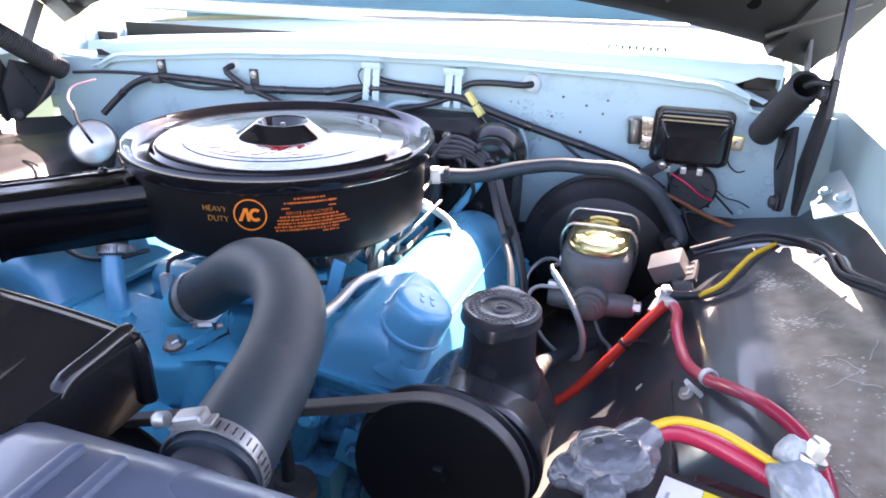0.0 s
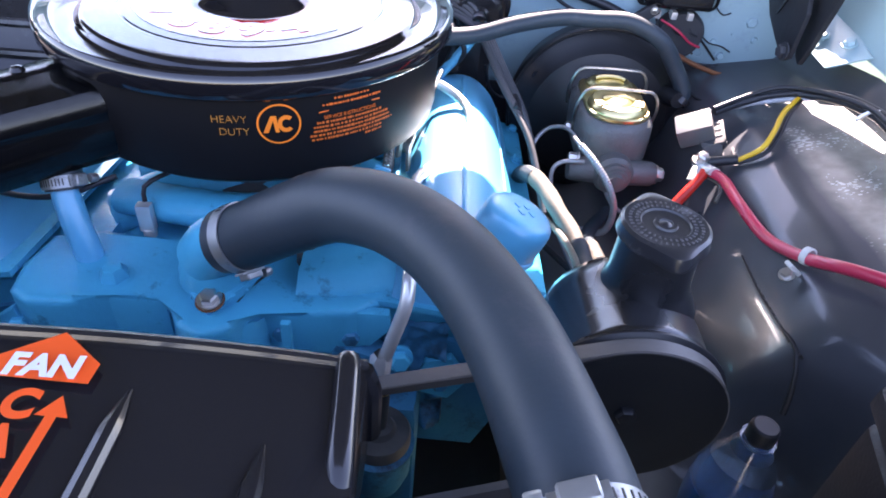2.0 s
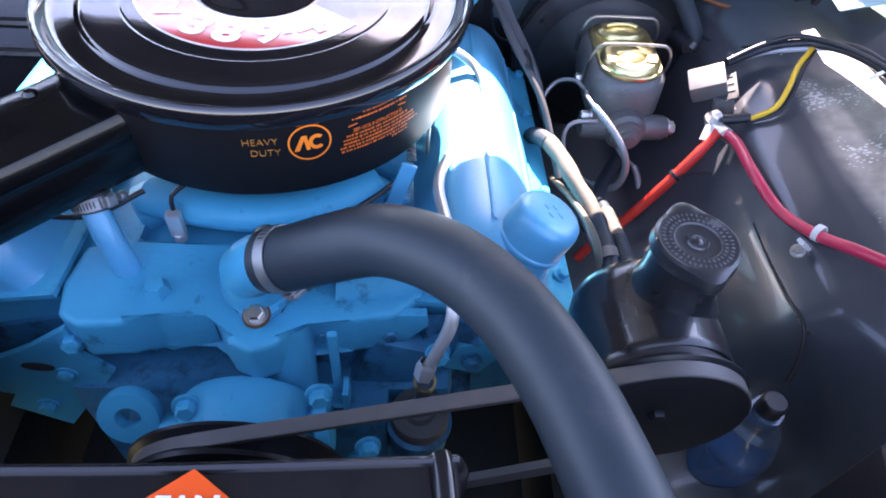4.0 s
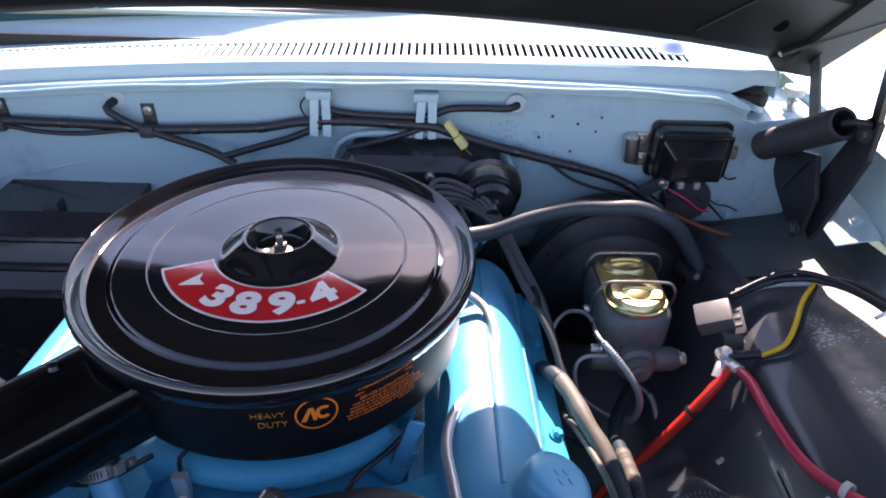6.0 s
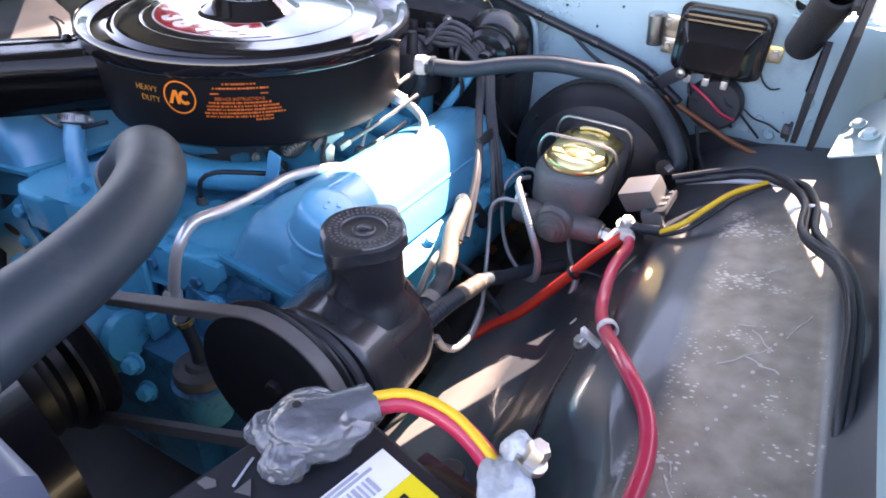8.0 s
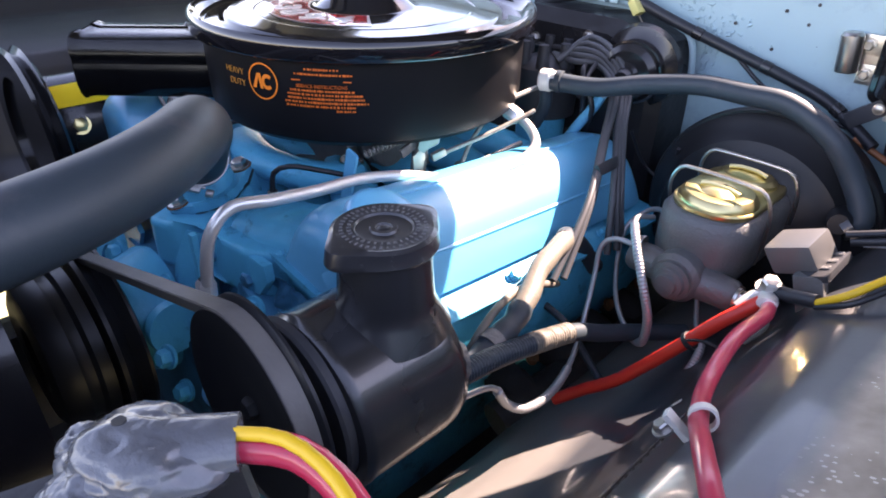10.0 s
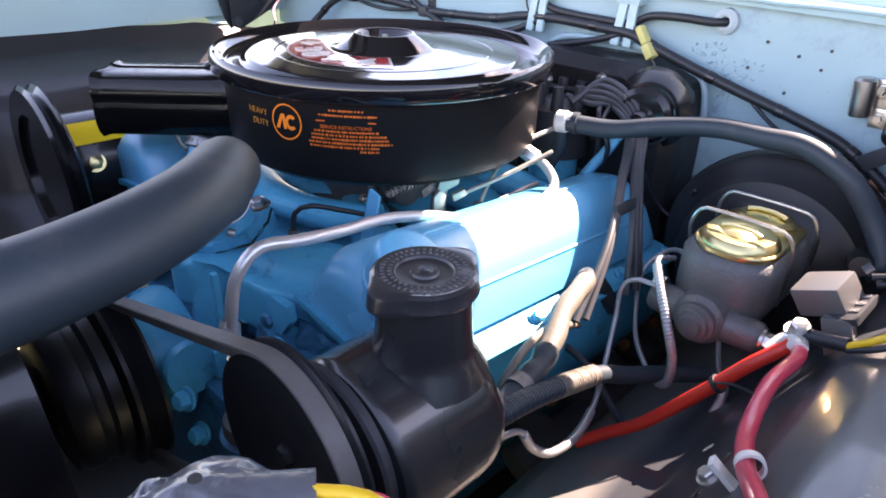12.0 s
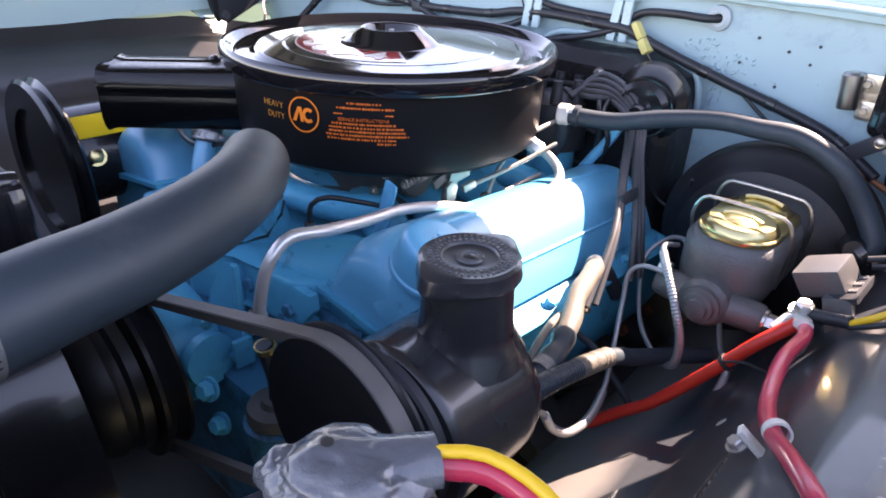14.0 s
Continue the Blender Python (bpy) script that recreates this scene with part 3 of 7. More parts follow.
def hood():
    h = thing("open_hood", (0, 0.1735, 1.146), "open car hood with a dark ribbed underside, propped up high", "hood")
    prof = [(0.0, 0.0)]
    for i in range(60):
        a = radians(64 - 30 * i / 60)
        prof.append((prof[-1][0] - 0.025 * math.cos(a), prof[-1][1] + 0.025 * math.sin(a)))

    def at(xn, s, d):
        """xn from -1 to 1 across, s metres along from the rear edge, d metres below the skin."""
        i = min(58, int(s / 0.025))
        w = s / 0.025 - i
        y = prof[i][0] * (1 - w) + prof[i + 1][0] * w
        z = prof[i][1] * (1 - w) + prof[i + 1][1] * w
        a = radians(64 - 30 * s / 1.5)
        x = xn * (0.628 + 0.55 * min(s, 0.28))
        k = x * x * math.exp(-s * 2.5)
        return V(x, y - d * math.sin(a) + 0.366 * k, z - d * math.cos(a) - 0.233 * k)
    part("skin", grid(lambda u, v: at(-1 + 2 * u, 1.48 * v, -0.03), 20, 30, 0.004), M["hood"], h)
    for x in (-0.94, 0.94):
        part("side_rail", loft([[at(x + dx, s, d) for dx, d in ((-0.07, -0.025), (-0.05, 0.022), (0.045, 0.022), (0.06, -0.025))] for s in [0.0, 0.15, 0.3, 0.5, 0.7, 0.9, 1.1, 1.3, 1.46]]), M["hood"], h)
    part("rear_rail", loft([[at(x, s, d) for s, d in ((0.0, -0.02), (0.003, 0.004), (0.02, 0.016), (0.09, 0.016), (0.11, -0.025))] for x in [-1 + i / 12 for i in range(25)]]), M["hood"], h)
    for sx in (-1, 1):
        part("brace_rail", loft([[at(sx * (0.25 + 0.35 * (1.3 - s)) + dx, s, d) for dx, d in ((-0.06, -0.025), (-0.04, 0.02), (0.04, 0.02), (0.06, -0.025))] for s in (0.1, 0.4, 0.7, 1.0, 1.3)]), M["hood"], h)
        part("rail_hole_disc", revolve([(0, 0.0012), (0.0085, 0.0012), (0.0085, -0.004), (0, -0.004)], 20, axis(at(sx * 0.80, 0.052, 0.0160), at(sx * 0.80, 0.052, 0.1) - at(sx * 0.80, 0.052, 0.0))), M["hole"], h, "black disc for the dark of a hole in the hood frame")
        for x0, s0, x1, s1, w in ((0.66, 0.030, 0.72, 0.085, 0.004), (0.86, 0.020, 0.97, 0.085, 0.010), (0.90, 0.075, 0.93, 0.100, 0.007), (0.70, 0.100, 0.55, 0.106, 0.003)):
            part("pressed_rib", tube([at(sx * (x0 + (x1 - x0) * k / 4), s0 + (s1 - s0) * k / 4, 0.0165) for k in range(5)], w, 10, flat=0.5), M["hood"], h)
    return h


HOOD = hood()

# ---- air cleaner ----
RIM_Z = 0.970


def air_cleaner():
    a = thing("air_cleaner", (-0.001, 0.006, 0.84), "round black enamelled air cleaner on top of the engine", "air cleaner")
    z = lambda h: h - 0.84
    part("pan", revolve([(0, z(0.846)), (0.08, z(0.846)), (0.11, z(0.862)), (0.150, z(0.8655)), (0.164, z(0.868)), (0.1715, z(0.874)), (0.1738, z(0.884)), (0.1745, z(0.945)), (0.1745, z(0.953)), (0.170, z(0.953)), (0, z(0.950))], 96),
         M["pan"], a)
    part("lid", revolve([(0.1755, z(0.950)), (0.1835, z(0.950)), (0.1863, z(0.953)), (0.1868, z(0.964)), (0.1855, z(0.9695)), (0.183, z(0.971)), (0.1795, z(0.9695)),
                         (0.176, z(0.9625)), (0.171, z(0.9585)), (0.1695, z(0.9584)), (0.1565, z(0.9582)), (0.1545, z(0.9586)), (0.1528, z(0.9602)), (0.1514, z(0.9615)), (0.1500, z(0.9638)), (0.1475, z(0.9646)), (0.1460, z(0.9647)), (0.138, z(0.9650)),
                         (0.1206, z(0.96555)), (0.1199, z(0.9656)), (0.1192, z(0.9651)), (0.1182, z(0.9651)), (0.1174, z(0.9657)), (0.1168, z(0.96575)), (0.090, z(0.9662)), (0.0600, z(0.9666)), (0.0585, z(0.9667)), (0.0560, z(0.9670)), (0.0535, z(0.9682)), (0.0515, z(0.9700)),
                         (0.0345, z(0.9816)), (0.0325, z(0.9828)), (0.0308, z(0.9828)), (0.0292, z(0.9810)), (0.0270, z(0.9660)), (0.024, z(0.9625)), (0.0, z(0.9620))], 128), M["lid"], a, "black lid with a raised hollow centre cone", angle=50)
    part("wing_nut", merge(revolve([(0, 0), (0.011, 0), (0.011, 0.002), (0.006, 0.004), (0.0045, 0.010), (0.0030, 0.010), (0.0030, 0.018), (0, 0.0185)], 16),
                           moved(box(0.013, 0.003, 0.006, 0.0012), Matrix.Translation((0, 0, 0.007)))), M["link"], a, "bright wing nut on a threaded stud",
         m=pose(0, 0, z(0.9620), 0, 0, 40))
    # intake horn
    d = V(-0.69, -0.725, 0).normalized()
    side = V(-d.y, d.x, 0)
    rings = []
    for s, w, h0, h1 in ((0.155, 0.047, 0.872, 0.940), (0.20, 0.044, 0.872, 0.938), (0.302, 0.043, 0.872, 0.937), (0.307, 0.0435, 0.8712, 0.938), (0.311, 0.0445, 0.8695, 0.9395), (0.314, 0.0445, 0.8695, 0.9395)):
        sec = [(-1, 0.25), (-0.93, 0.10), (-0.80, 0.0), (0.80, 0), (0.93, 0.10), (1, 0.25), (1, 0.50), (0.965, 0.56), (0.965, 0.64), (1.0, 0.70), (0.98, 0.82), (0.88, 0.95), (0.72, 1), (0.35, 1), (0.30, 0.975), (-0.30, 0.975), (-0.35, 1), (-0.72, 1), (-0.88, 0.95), (-0.98, 0.82), (-1.0, 0.70), (-0.965, 0.64), (-0.965, 0.56), (-1, 0.50)]
        rings.append([d * s + side * (w * x) + V(0, 0, z(h0 + (h1 - h0) * t)) for x, t in sec])
    bm = loft(rings, caps=False)
    bmesh.ops.solidify(bm, geom=bm.faces[:], thickness=0.002)
    part("intake_horn", bm, M["gloss"], a, "black pressed-steel intake horn with ridges", angle=25)
    part("rivet", revolve([(0, 0.004), (0.004, 0.003), (0.006, 0), (0, 0)], 16, axis(d * 0.205 + side * (-0.024) + V(0, 0, z(0.938)), (0, 0, 1))), M["gloss"], a)
    # fan-shaped decal on the lid
    def arc(r0, r1, a0, a1, h, n=28, inset=0.0):
        bm = bmesh.new()
        lo, hi = [], []
        for i in range(n + 1):
            t = radians(a0 + (a1 - a0) * i / n)
            lo.append(bm.verts.new((r0 * math.cos(t), r0 * math.sin(t), h - (r0 - 0.058) * 0.016)))
            hi.append(bm.verts.new((r1 * math.cos(t), r1 * math.sin(t), h - (r1 - 0.058) * 0.016)))
        for i in range(n):
            bm.faces.new((lo[i], lo[i + 1], hi[i + 1], hi[i]))
        return bm
    part("decal_border", arc(0.0605, 0.1068, 199.5, 325.0, z(0.9673)), M["decal_white"], a, "white border of the engine size decal")
    dec = part("decal", arc(0.0626, 0.1046, 201.6, 322.9, z(0.9676)), M["decal_red"], a, "red fan-shaped engine size decal")
    chars = "389-4"
    angs = [242.5, 261.0, 282.0, 292.3, 306.0]
    for c, an in zip(chars, angs):
        t = radians(an)
        m = Matrix.Translation((0.0850 * math.cos(t), 0.0850 * math.sin(t), z(0.9677))) @ pose(0, 0, 0, 0, 0, an + 90) @ Matrix.Diagonal((1.18 if c != "-" else 1.0, 1.0, 1.0, 1.0))
        letters("numeral", c, 0.0375 if c != "-" else 0.024, m, M["decal_white"], dec, "white numeral", extrude=0.0003, bold=0.0016 if c != "-" else 0.0006)
    t = radians(219)
    tri_ = prism([(-0.013, -0.002), (0.0075, -0.0085), (0.0045, 0.0), (0.0085, 0.0085)], 0.0006)
    tri_.transform(Matrix.Translation((0.0845 * math.cos(t), 0.0845 * math.sin(t), z(0.9674))) @ pose(0, 0, 0, 0, 0, 22))
    part("arrow_mark", tri_, M["decal_white"], dec, "white arrow shape")
    # printing on the side wall
    R = 0.1750

    def wrap(a0, z0):
        def f(co):
            th = radians(a0) + co.x / R
            return V((R + co.z) * math.cos(th), (R + co.z) * math.sin(th), z(z0) + co.y)
        return f

    def flat(bm, a0, z0):
        f = wrap(a0, z0)
        for v in bm.verts:
            v.co = f(v.co)
        return bm

    LOGO = 288.7
    ring = bmesh.new()
    pts = [[(r * math.cos(2 * math.pi * i / 48), r * math.sin(2 * math.pi * i / 48)) for i in range(48)] for r in (0.0155, 0.0170)]
    vs = [[ring.verts.new((x, y, 0.0004)) for x, y in p] for p in pts]
    for i in range(48):
        ring.faces.new((vs[0][i], vs[0][(i + 1) % 48], vs[1][(i + 1) % 48], vs[1][i]))
    part("printed_ring", flat(ring, LOGO, 0.9265), M["decal_yellow"], a, "orange printed ring on the side")
    tri2 = prism([(-0.0125, -0.007), (-0.0085, -0.007), (-0.0045, 0.003), (-0.003, -0.007), (0.0, -0.007), (-0.002, 0.007), (-0.006, 0.007)], 0.0004)
    part("emblem_wedge", flat(tri2, LOGO, 0.9265), M["decal_yellow"], a)
    cpts = [(0.0055 + 0.0066 * math.cos(radians(t)), 0.0072 * math.sin(radians(t))) for t in range(45, 316, 15)] + [(0.0055 + 0.0034 * math.cos(radians(t)), 0.0038 * math.sin(radians(t))) for t in range(315, 44, -15)]
    bm = bmesh.new()
    n = len(cpts) // 2
    vv = [bm.verts.new((x, y, 0.0004)) for x, y in cpts]
    for i in range(n - 1):
        bm.faces.new((vv[i], vv[i + 1], vv[len(vv) - 2 - i], vv[len(vv) - 1 - i]))
    part("emblem_crescent", flat(bm, LOGO, 0.9265), M["decal_yellow"], a)
    letters("side_word", "HEAVY", 0.0088, None, M["dim_print"], a, bend=wrap(LOGO - 12.2, 0.931), align='CENTER', bold=-0.00025)
    letters("side_word", "DUTY", 0.0088, None, M["dim_print"], a, bend=wrap(LOGO - 11.2, 0.9205), align='CENTER', bold=-0.00025)
    letters("side_words", "SERVICE INSTRUCTIONS", 0.0044, None, M["decal_orange"], a, bend=wrap(LOGO + 19.5, 0.9270), align='CENTER', bold=-0.00005)
    random.seed(4)
    rows = [(0.9425, 0.032, 1.0), (0.9380, 0.052, 1.0), (0.9232, 0.060, 0), (0.9196, 0.068, 1), (0.9160, 0.072, 3), (0.9124, 0.078, 3), (0.9088, 0.064, -3), (0.9052, 0.018, 22)]
    for h, w, off in rows:
        bm = bmesh.new()
        x = -w / 2 + off * 0.001
        end = w / 2 + off * 0.001
        while x < end:
            ww = random.choice((0.0012, 0.0018, 0.0018, 0.0024, 0.0032))
            hh = random.uniform(0.0007, 0.0011)
            q = [(x, -hh), (x + ww, -hh), (x + ww, hh), (x, hh)]
            bm.faces.new([bm.verts.new((p[0], p[1], 0.0004)) for p in q])
            x += ww + random.choice((0.0005, 0.0006, 0.0014))
        part("small_print_line", flat(bm, LOGO + 19.5, h), M["decal_orange"], a)
    part("print_rule", flat(moved(box(0.056, 0.0011, 0.0004), Matrix.Translation((0, 0, 0.0002))), LOGO + 19.5, 0.9322), M["decal_orange"], a)
    return a


air_cleaner()

# ---- engine ----
ENGINE = thing("engine", (0, 0, 0), "blue painted eight cylinder engine with patches of grime", "engine")


def engine_fall(y):
    """The engine sits lower at its rear."""
    return -0.07 * (y + 0.10)


BANK = {1: 0.0, -1: -0.036}      # the far bank sits a little further out


def valve_cover(sgn):
    # section across the bank: inner rail, flat top, long outer bevel, short outer side
    ox = BANK[sgn]
    corner = [(0.136, 0.790), (0.146, 0.806), (0.156, 0.828), (0.170, 0.8455), (0.188, 0.8515), (0.206, 0.8535), (0.224, 0.8475), (0.242, 0.831), (0.254, 0.810), (0.262, 0.792), (0.266, 0.781)]
    sec = [(p.x, p.z) for p in smooth_path([V(x, 0, z) for x, z in corner], 0.007)]
    cx, cz = 0.205, 0.785
    rings = []
    for y, k in ((-0.213, 0.52), (-0.211, 0.68), (-0.205, 0.82), (-0.195, 0.925), (-0.182, 0.98), (-0.165, 1.0), (-0.10, 1.0), (0.0, 1.0), (0.10, 1.0), (0.160, 1.0), (0.178, 0.98), (0.191, 0.925), (0.200, 0.82), (0.205, 0.68)):
        rings.append([V(sgn * (cx + (x - cx) * (0.5 + 0.5 * k)) + ox, y, cz + (z - cz) * k + engine_fall(y)) for x, z in sec])
    c = part("valve_cover", loft(rings), M["blue_smooth"], ENGINE, "smooth blue pressed-steel valve cover", angle=60)
    rail = [(0.124, 0.7915), (0.125, 0.7965), (0.205, 0.7850), (0.285, 0.7725), (0.290, 0.7680), (0.288, 0.7630), (0.205, 0.7785)]
    part("rail", loft([[V(sgn * x + ox, y, z + engine_fall(y)) for x, z in rail] for y in (-0.219, -0.10, 0.05, 0.212)]), M["blue"], c, "rolled blue cover flange")
    part("crease", tube([(sgn * 0.206 + ox, y, 0.8528 + engine_fall(y)) for y in (-0.172, -0.09, 0.0, 0.09, 0.165)], 0.0024, 8), M["blue_smooth"], c)
    part("crease", tube([(sgn * 0.2515 + ox, y, 0.8140 + engine_fall(y)) for y in (-0.170, -0.08, 0.02, 0.10, 0.165)], 0.0020, 8), M["blue_smooth"], c)
    for y in (-0.17, -0.05, 0.098, 0.19):
        bolt("cover_bolt", (sgn * 0.279 + ox, y, 0.7735 + engine_fall(y)), (0.4 * sgn, 0, 0.9), 0.006, 0.008, M["blue"], c)
    return c


for sgn in (1, -1):
    valve_cover(sgn)

# oil filler cap on the cover's front end
cap = thing("oil_filler_cap", (0.235, -0.175, 0.82), "blue painted oil filler cap on the valve cover", "oil cap")
capm = pose(0.003, -0.006, 0.022) @ Vector((0.42, 0.07, 1.0)).to_track_quat("Z", "Y").to_matrix().to_4x4()
CAPPROF = [(0.0, 0.0372), (0.012, 0.0372), (0.021, 0.0368), (0.0255, 0.0355), (0.0285, 0.0325), (0.0298, 0.0285), (0.0302, 0.024), (0.0298, 0.004), (0.0312, 0.003), (0.0318, 0.001), (0.0312, -0.001), (0.028, -0.002), (0, -0.002)]
fc = part("cap", revolve(CAPPROF, 56, capm), M["blue_smooth"], cap)
for dx, dy, w, h in ((-0.0055, 0.004, 0.006, 0.0035), (0.0035, 0.0055, 0.0055, 0.0025), (0.005, -0.004, 0.005, 0.004), (-0.004, -0.006, 0.0065, 0.0025)):
    part("embossing", moved(box(w, h, 0.0012, 0.0004), capm @ pose(dx, dy, 0.0375, 0, 0, 25)), M["blue_smooth"], fc, "raised mark on the cap")
part("neck", revolve([(0, -0.04), (0.033, -0.04), (0.029, -0.012), (0.0262, -0.004), (0.026, 0.002), (0, 0.002)], 36, capm), M["blue_smooth"], cap)


def block():
    # cylinder heads below the covers
    for sgn in (1, -1):
        rings = []
        for y in (-0.208, -0.200, 0.215, 0.225):
            k = 0.97 if y in (-0.208, 0.225) else 1.0
            rings.append([V(sgn * x + (BANK[sgn] if x > 0.2 else 0), y, z * k + 0.70 * (1 - k) + engine_fall(y)) for x, z in ((0.105, 0.70), (0.115, 0.788), (0.283, 0.763), (0.285, 0.710), (0.235, 0.60), (0.12, 0.60))])
        part("cylinder_head", loft(rings), M["blue"], ENGINE, angle=30)
        # the darker blue also stands for shade in the recess below the crossover
        part("head_end", moved(prism([(0.108, 0.612), (0.235, 0.606), (0.272, 0.700), (0.268, 0.738), (0.115, 0.776)] if sgn > 0 else [(-0.115, 0.776), (-0.268, 0.738), (-0.272, 0.700), (-0.235, 0.606), (-0.108, 0.612)], 0.006, 0.002), pose(0, -0.207, 0, 90, 0, 0)), M["blue_grimy_shade"], ENGINE, "grimy, darkened end face of the cylinder head")
    # ragged gasket edges and lugs under the crossover
    for pts, y, mt in (([(0.030, 0.760), (0.036, 0.742), (0.052, 0.750), (0.060, 0.738), (0.082, 0.752), (0.100, 0.744), (0.112, 0.760), (0.134, 0.762), (0.152, 0.784), (0.150, 0.800), (0.03, 0.800)], -0.224, "blue"),
                       ([(0.086, 0.706), (0.118, 0.694), (0.150, 0.722), (0.168, 0.752), (0.150, 0.756), (0.128, 0.732), (0.100, 0.724)], -0.218, "blue_grimy_shade"),
                       ([(0.170, 0.700), (0.205, 0.690), (0.222, 0.716), (0.205, 0.744), (0.182, 0.738)], -0.216, "blue"),
                       ([(-0.030, 0.760), (-0.030, 0.800), (-0.150, 0.800), (-0.148, 0.776), (-0.120, 0.752), (-0.098, 0.762), (-0.074, 0.744), (-0.052, 0.756)], -0.226, "blue")):
        part("front_lug", moved(prism(pts, 0.009, 0.002), pose(0, y, 0, 90, 0, 0)), M[mt], ENGINE, "rough cast lug on the engine front", angle=50)
    for at, r, h in (((0.196, -0.226, 0.718), 0.008, 0.010), ((0.118, -0.230, 0.772), 0.0075, 0.009), ((0.062, -0.234, 0.776), 0.0075, 0.009), ((0.148, -0.224, 0.738), 0.0065, 0.010)):
        bolt("lug_bolt", at, (0.1, -1, 0.1), r, h, M["blue_grimy_shade"], ENGINE)
    # rolled end of the crossover with a scalloped lower edge, and grimy casting below it, coloured near black for the
    # cavity's shade
    def rolled(u, v):
        x = 0.072 + 0.090 * u
        edge = 0.770 + 0.011 * abs(math.sin(u * 8.2 + 0.4)) + 0.006 * u
        prof = [(-0.150, 0.822), (-0.180, 0.829), (-0.204, 0.825), (-0.218, 0.813), (-0.226, 0.798), (-0.228, edge)]
        t = v * (len(prof) - 1)
        i = min(len(prof) - 2, int(t))
        y, z = (prof[i][k] + (prof[i + 1][k] - prof[i][k]) * (t - i) for k in (0, 1))
        return V(x, y + 0.020 * u * u + 0.0015 * noise.noise(V(u * 5, v * 4, 2.0)), z - 0.012 * (1 - u) * (1 - v) + 0.0015 * noise.noise(V(u * 6, v * 5, 7.0)))
    part("rolled_flange", grid(rolled, 40, 15, 0.003), M["blue"], ENGINE, "rolled blue flange with a scalloped rusty edge", angle=60)

    def cavity(u, v):
        x = 0.025 + 0.175 * u
        z = 0.655 + 0.125 * v
        p = V(x * 42, z * 42, 5.0)
        n = noise.noise(p) + 0.6 * noise.noise(p * 2.1) + 0.3 * abs(noise.noise(p * 4.7))
        return V(x, -0.216 - 0.013 * n - 0.006 * (1 - v), z)
    part("rough_casting", grid(cavity, 60, 44, 0.002), M["rubble"], ENGINE, "grimy rough casting, darkened like a cavity, on the engine front", angle=60)
    part("cylinder_block", moved(box(0.36, 0.50, 0.28, 0.02), Matrix.Translation((0, 0.0, 0.56))), M["blue_grimy_shade"], ENGINE)
    # intake manifold
    def mani(u, v):
        x = -0.135 + 0.27 * u
        y = -0.165 + 0.38 * v
        z = 0.785 - 0.35 * max(0, abs(x) - 0.09) + 0.006 * noise.noise(V(x * 18, y * 18, 3.1))
        return V(x, y, z)
    bm = grid(mani, 36, 48, 0.03)
    part("intake_manifold", bm, M["blue"], ENGINE)
    # runners and the front water crossover
    for sx in (1, -1):
        for y in (-0.10, -0.02, 0.07, 0.15):
            part("runner", tube([(0.02 * sx, y * 0.5, 0.80), (0.07 * sx, y * 0.8, 0.805), (0.125 * sx, y, 0.785)], 0.026, 14, flat=0.8), M["blue"], ENGINE)
    part("water_crossover", moved(prism([(-0.158, -0.205), (-0.152, -0.238), (-0.135, -0.248), (-0.100, -0.246), (-0.060, -0.228), (-0.030, -0.230), (-0.012, -0.262), (0.008, -0.272), (0.030, -0.262), (0.045, -0.238), (0.085, -0.240), (0.120, -0.236), (0.145, -0.215), (0.148, -0.160), (0.10, -0.150), (0.05, -0.168), (-0.05, -0.168), (-0.11, -0.152), (-0.152, -0.165)], 0.050, 0.007, 3), pose(0, 0, 0.754)), M["blue"], ENGINE, "blue cast water crossover at the manifold front", angle=50)
    part("carburettor", merge(moved(box(0.11, 0.14, 0.045, 0.008), Matrix.Translation((0.0, 0.0, 0.822))), moved(box(0.15, 0.17, 0.014, 0.004), Matrix.Translation((0, 0, 0.802)))), M["cast"], ENGINE)
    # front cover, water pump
    part("timing_cover", moved(box(0.24, 0.06, 0.20, 0.02), Matrix.Translation((0, -0.255, 0.60))), M["blue_grimy_shade"], ENGINE)
    part("water_pump", merge(revolve([(0, 0), (0.062, 0), (0.066, 0.01), (0.058, 0.045), (0.03, 0.055), (0.026, 0.075), (0, 0.075)], 32, axis((-0.005, -0.27, 0.70), (0, -1, 0)))), M["blue"], ENGINE)


block()
# thermostat housing
FL = pose(0.010, -0.205, 0.812, 15, 0, 0)
EAR = [(0.036 * math.cos(radians(a)) * (0.72 if i % 2 else 1.0), (0.047 if abs(math.sin(radians(a))) > 0.9 else 0.035) * math.sin(radians(a))) for i, a in enumerate(range(0, 360, 30))]
th = part("thermostat_housing", merge(moved(prism(EAR, 0.010, 0.003), FL), revolve([(0.030, 0.0), (0.029, 0.012), (0.027, 0.020), (0.024, 0.028), (0, 0.030)], 36, pose(0.006, -0.209, 0.810)),
                                      tube([(0.002, -0.213, 0.832), (0.014, -0.217, 0.848), (0.036, -0.225, 0.864)], 0.0243, 24)), M["blue"], ENGINE)
part("gasket", moved(prism([(x * 1.025, y * 1.02) for x, y in EAR], 0.0018), FL @ pose(0, 0, -0.0020)), M["black"], th, "dark paper gasket")
part("boss", moved(prism([(x * 1.03, y * 1.02) for x, y in EAR], 0.024, 0.002), FL @ pose(0, 0, -0.0270)), M["blue"], th)
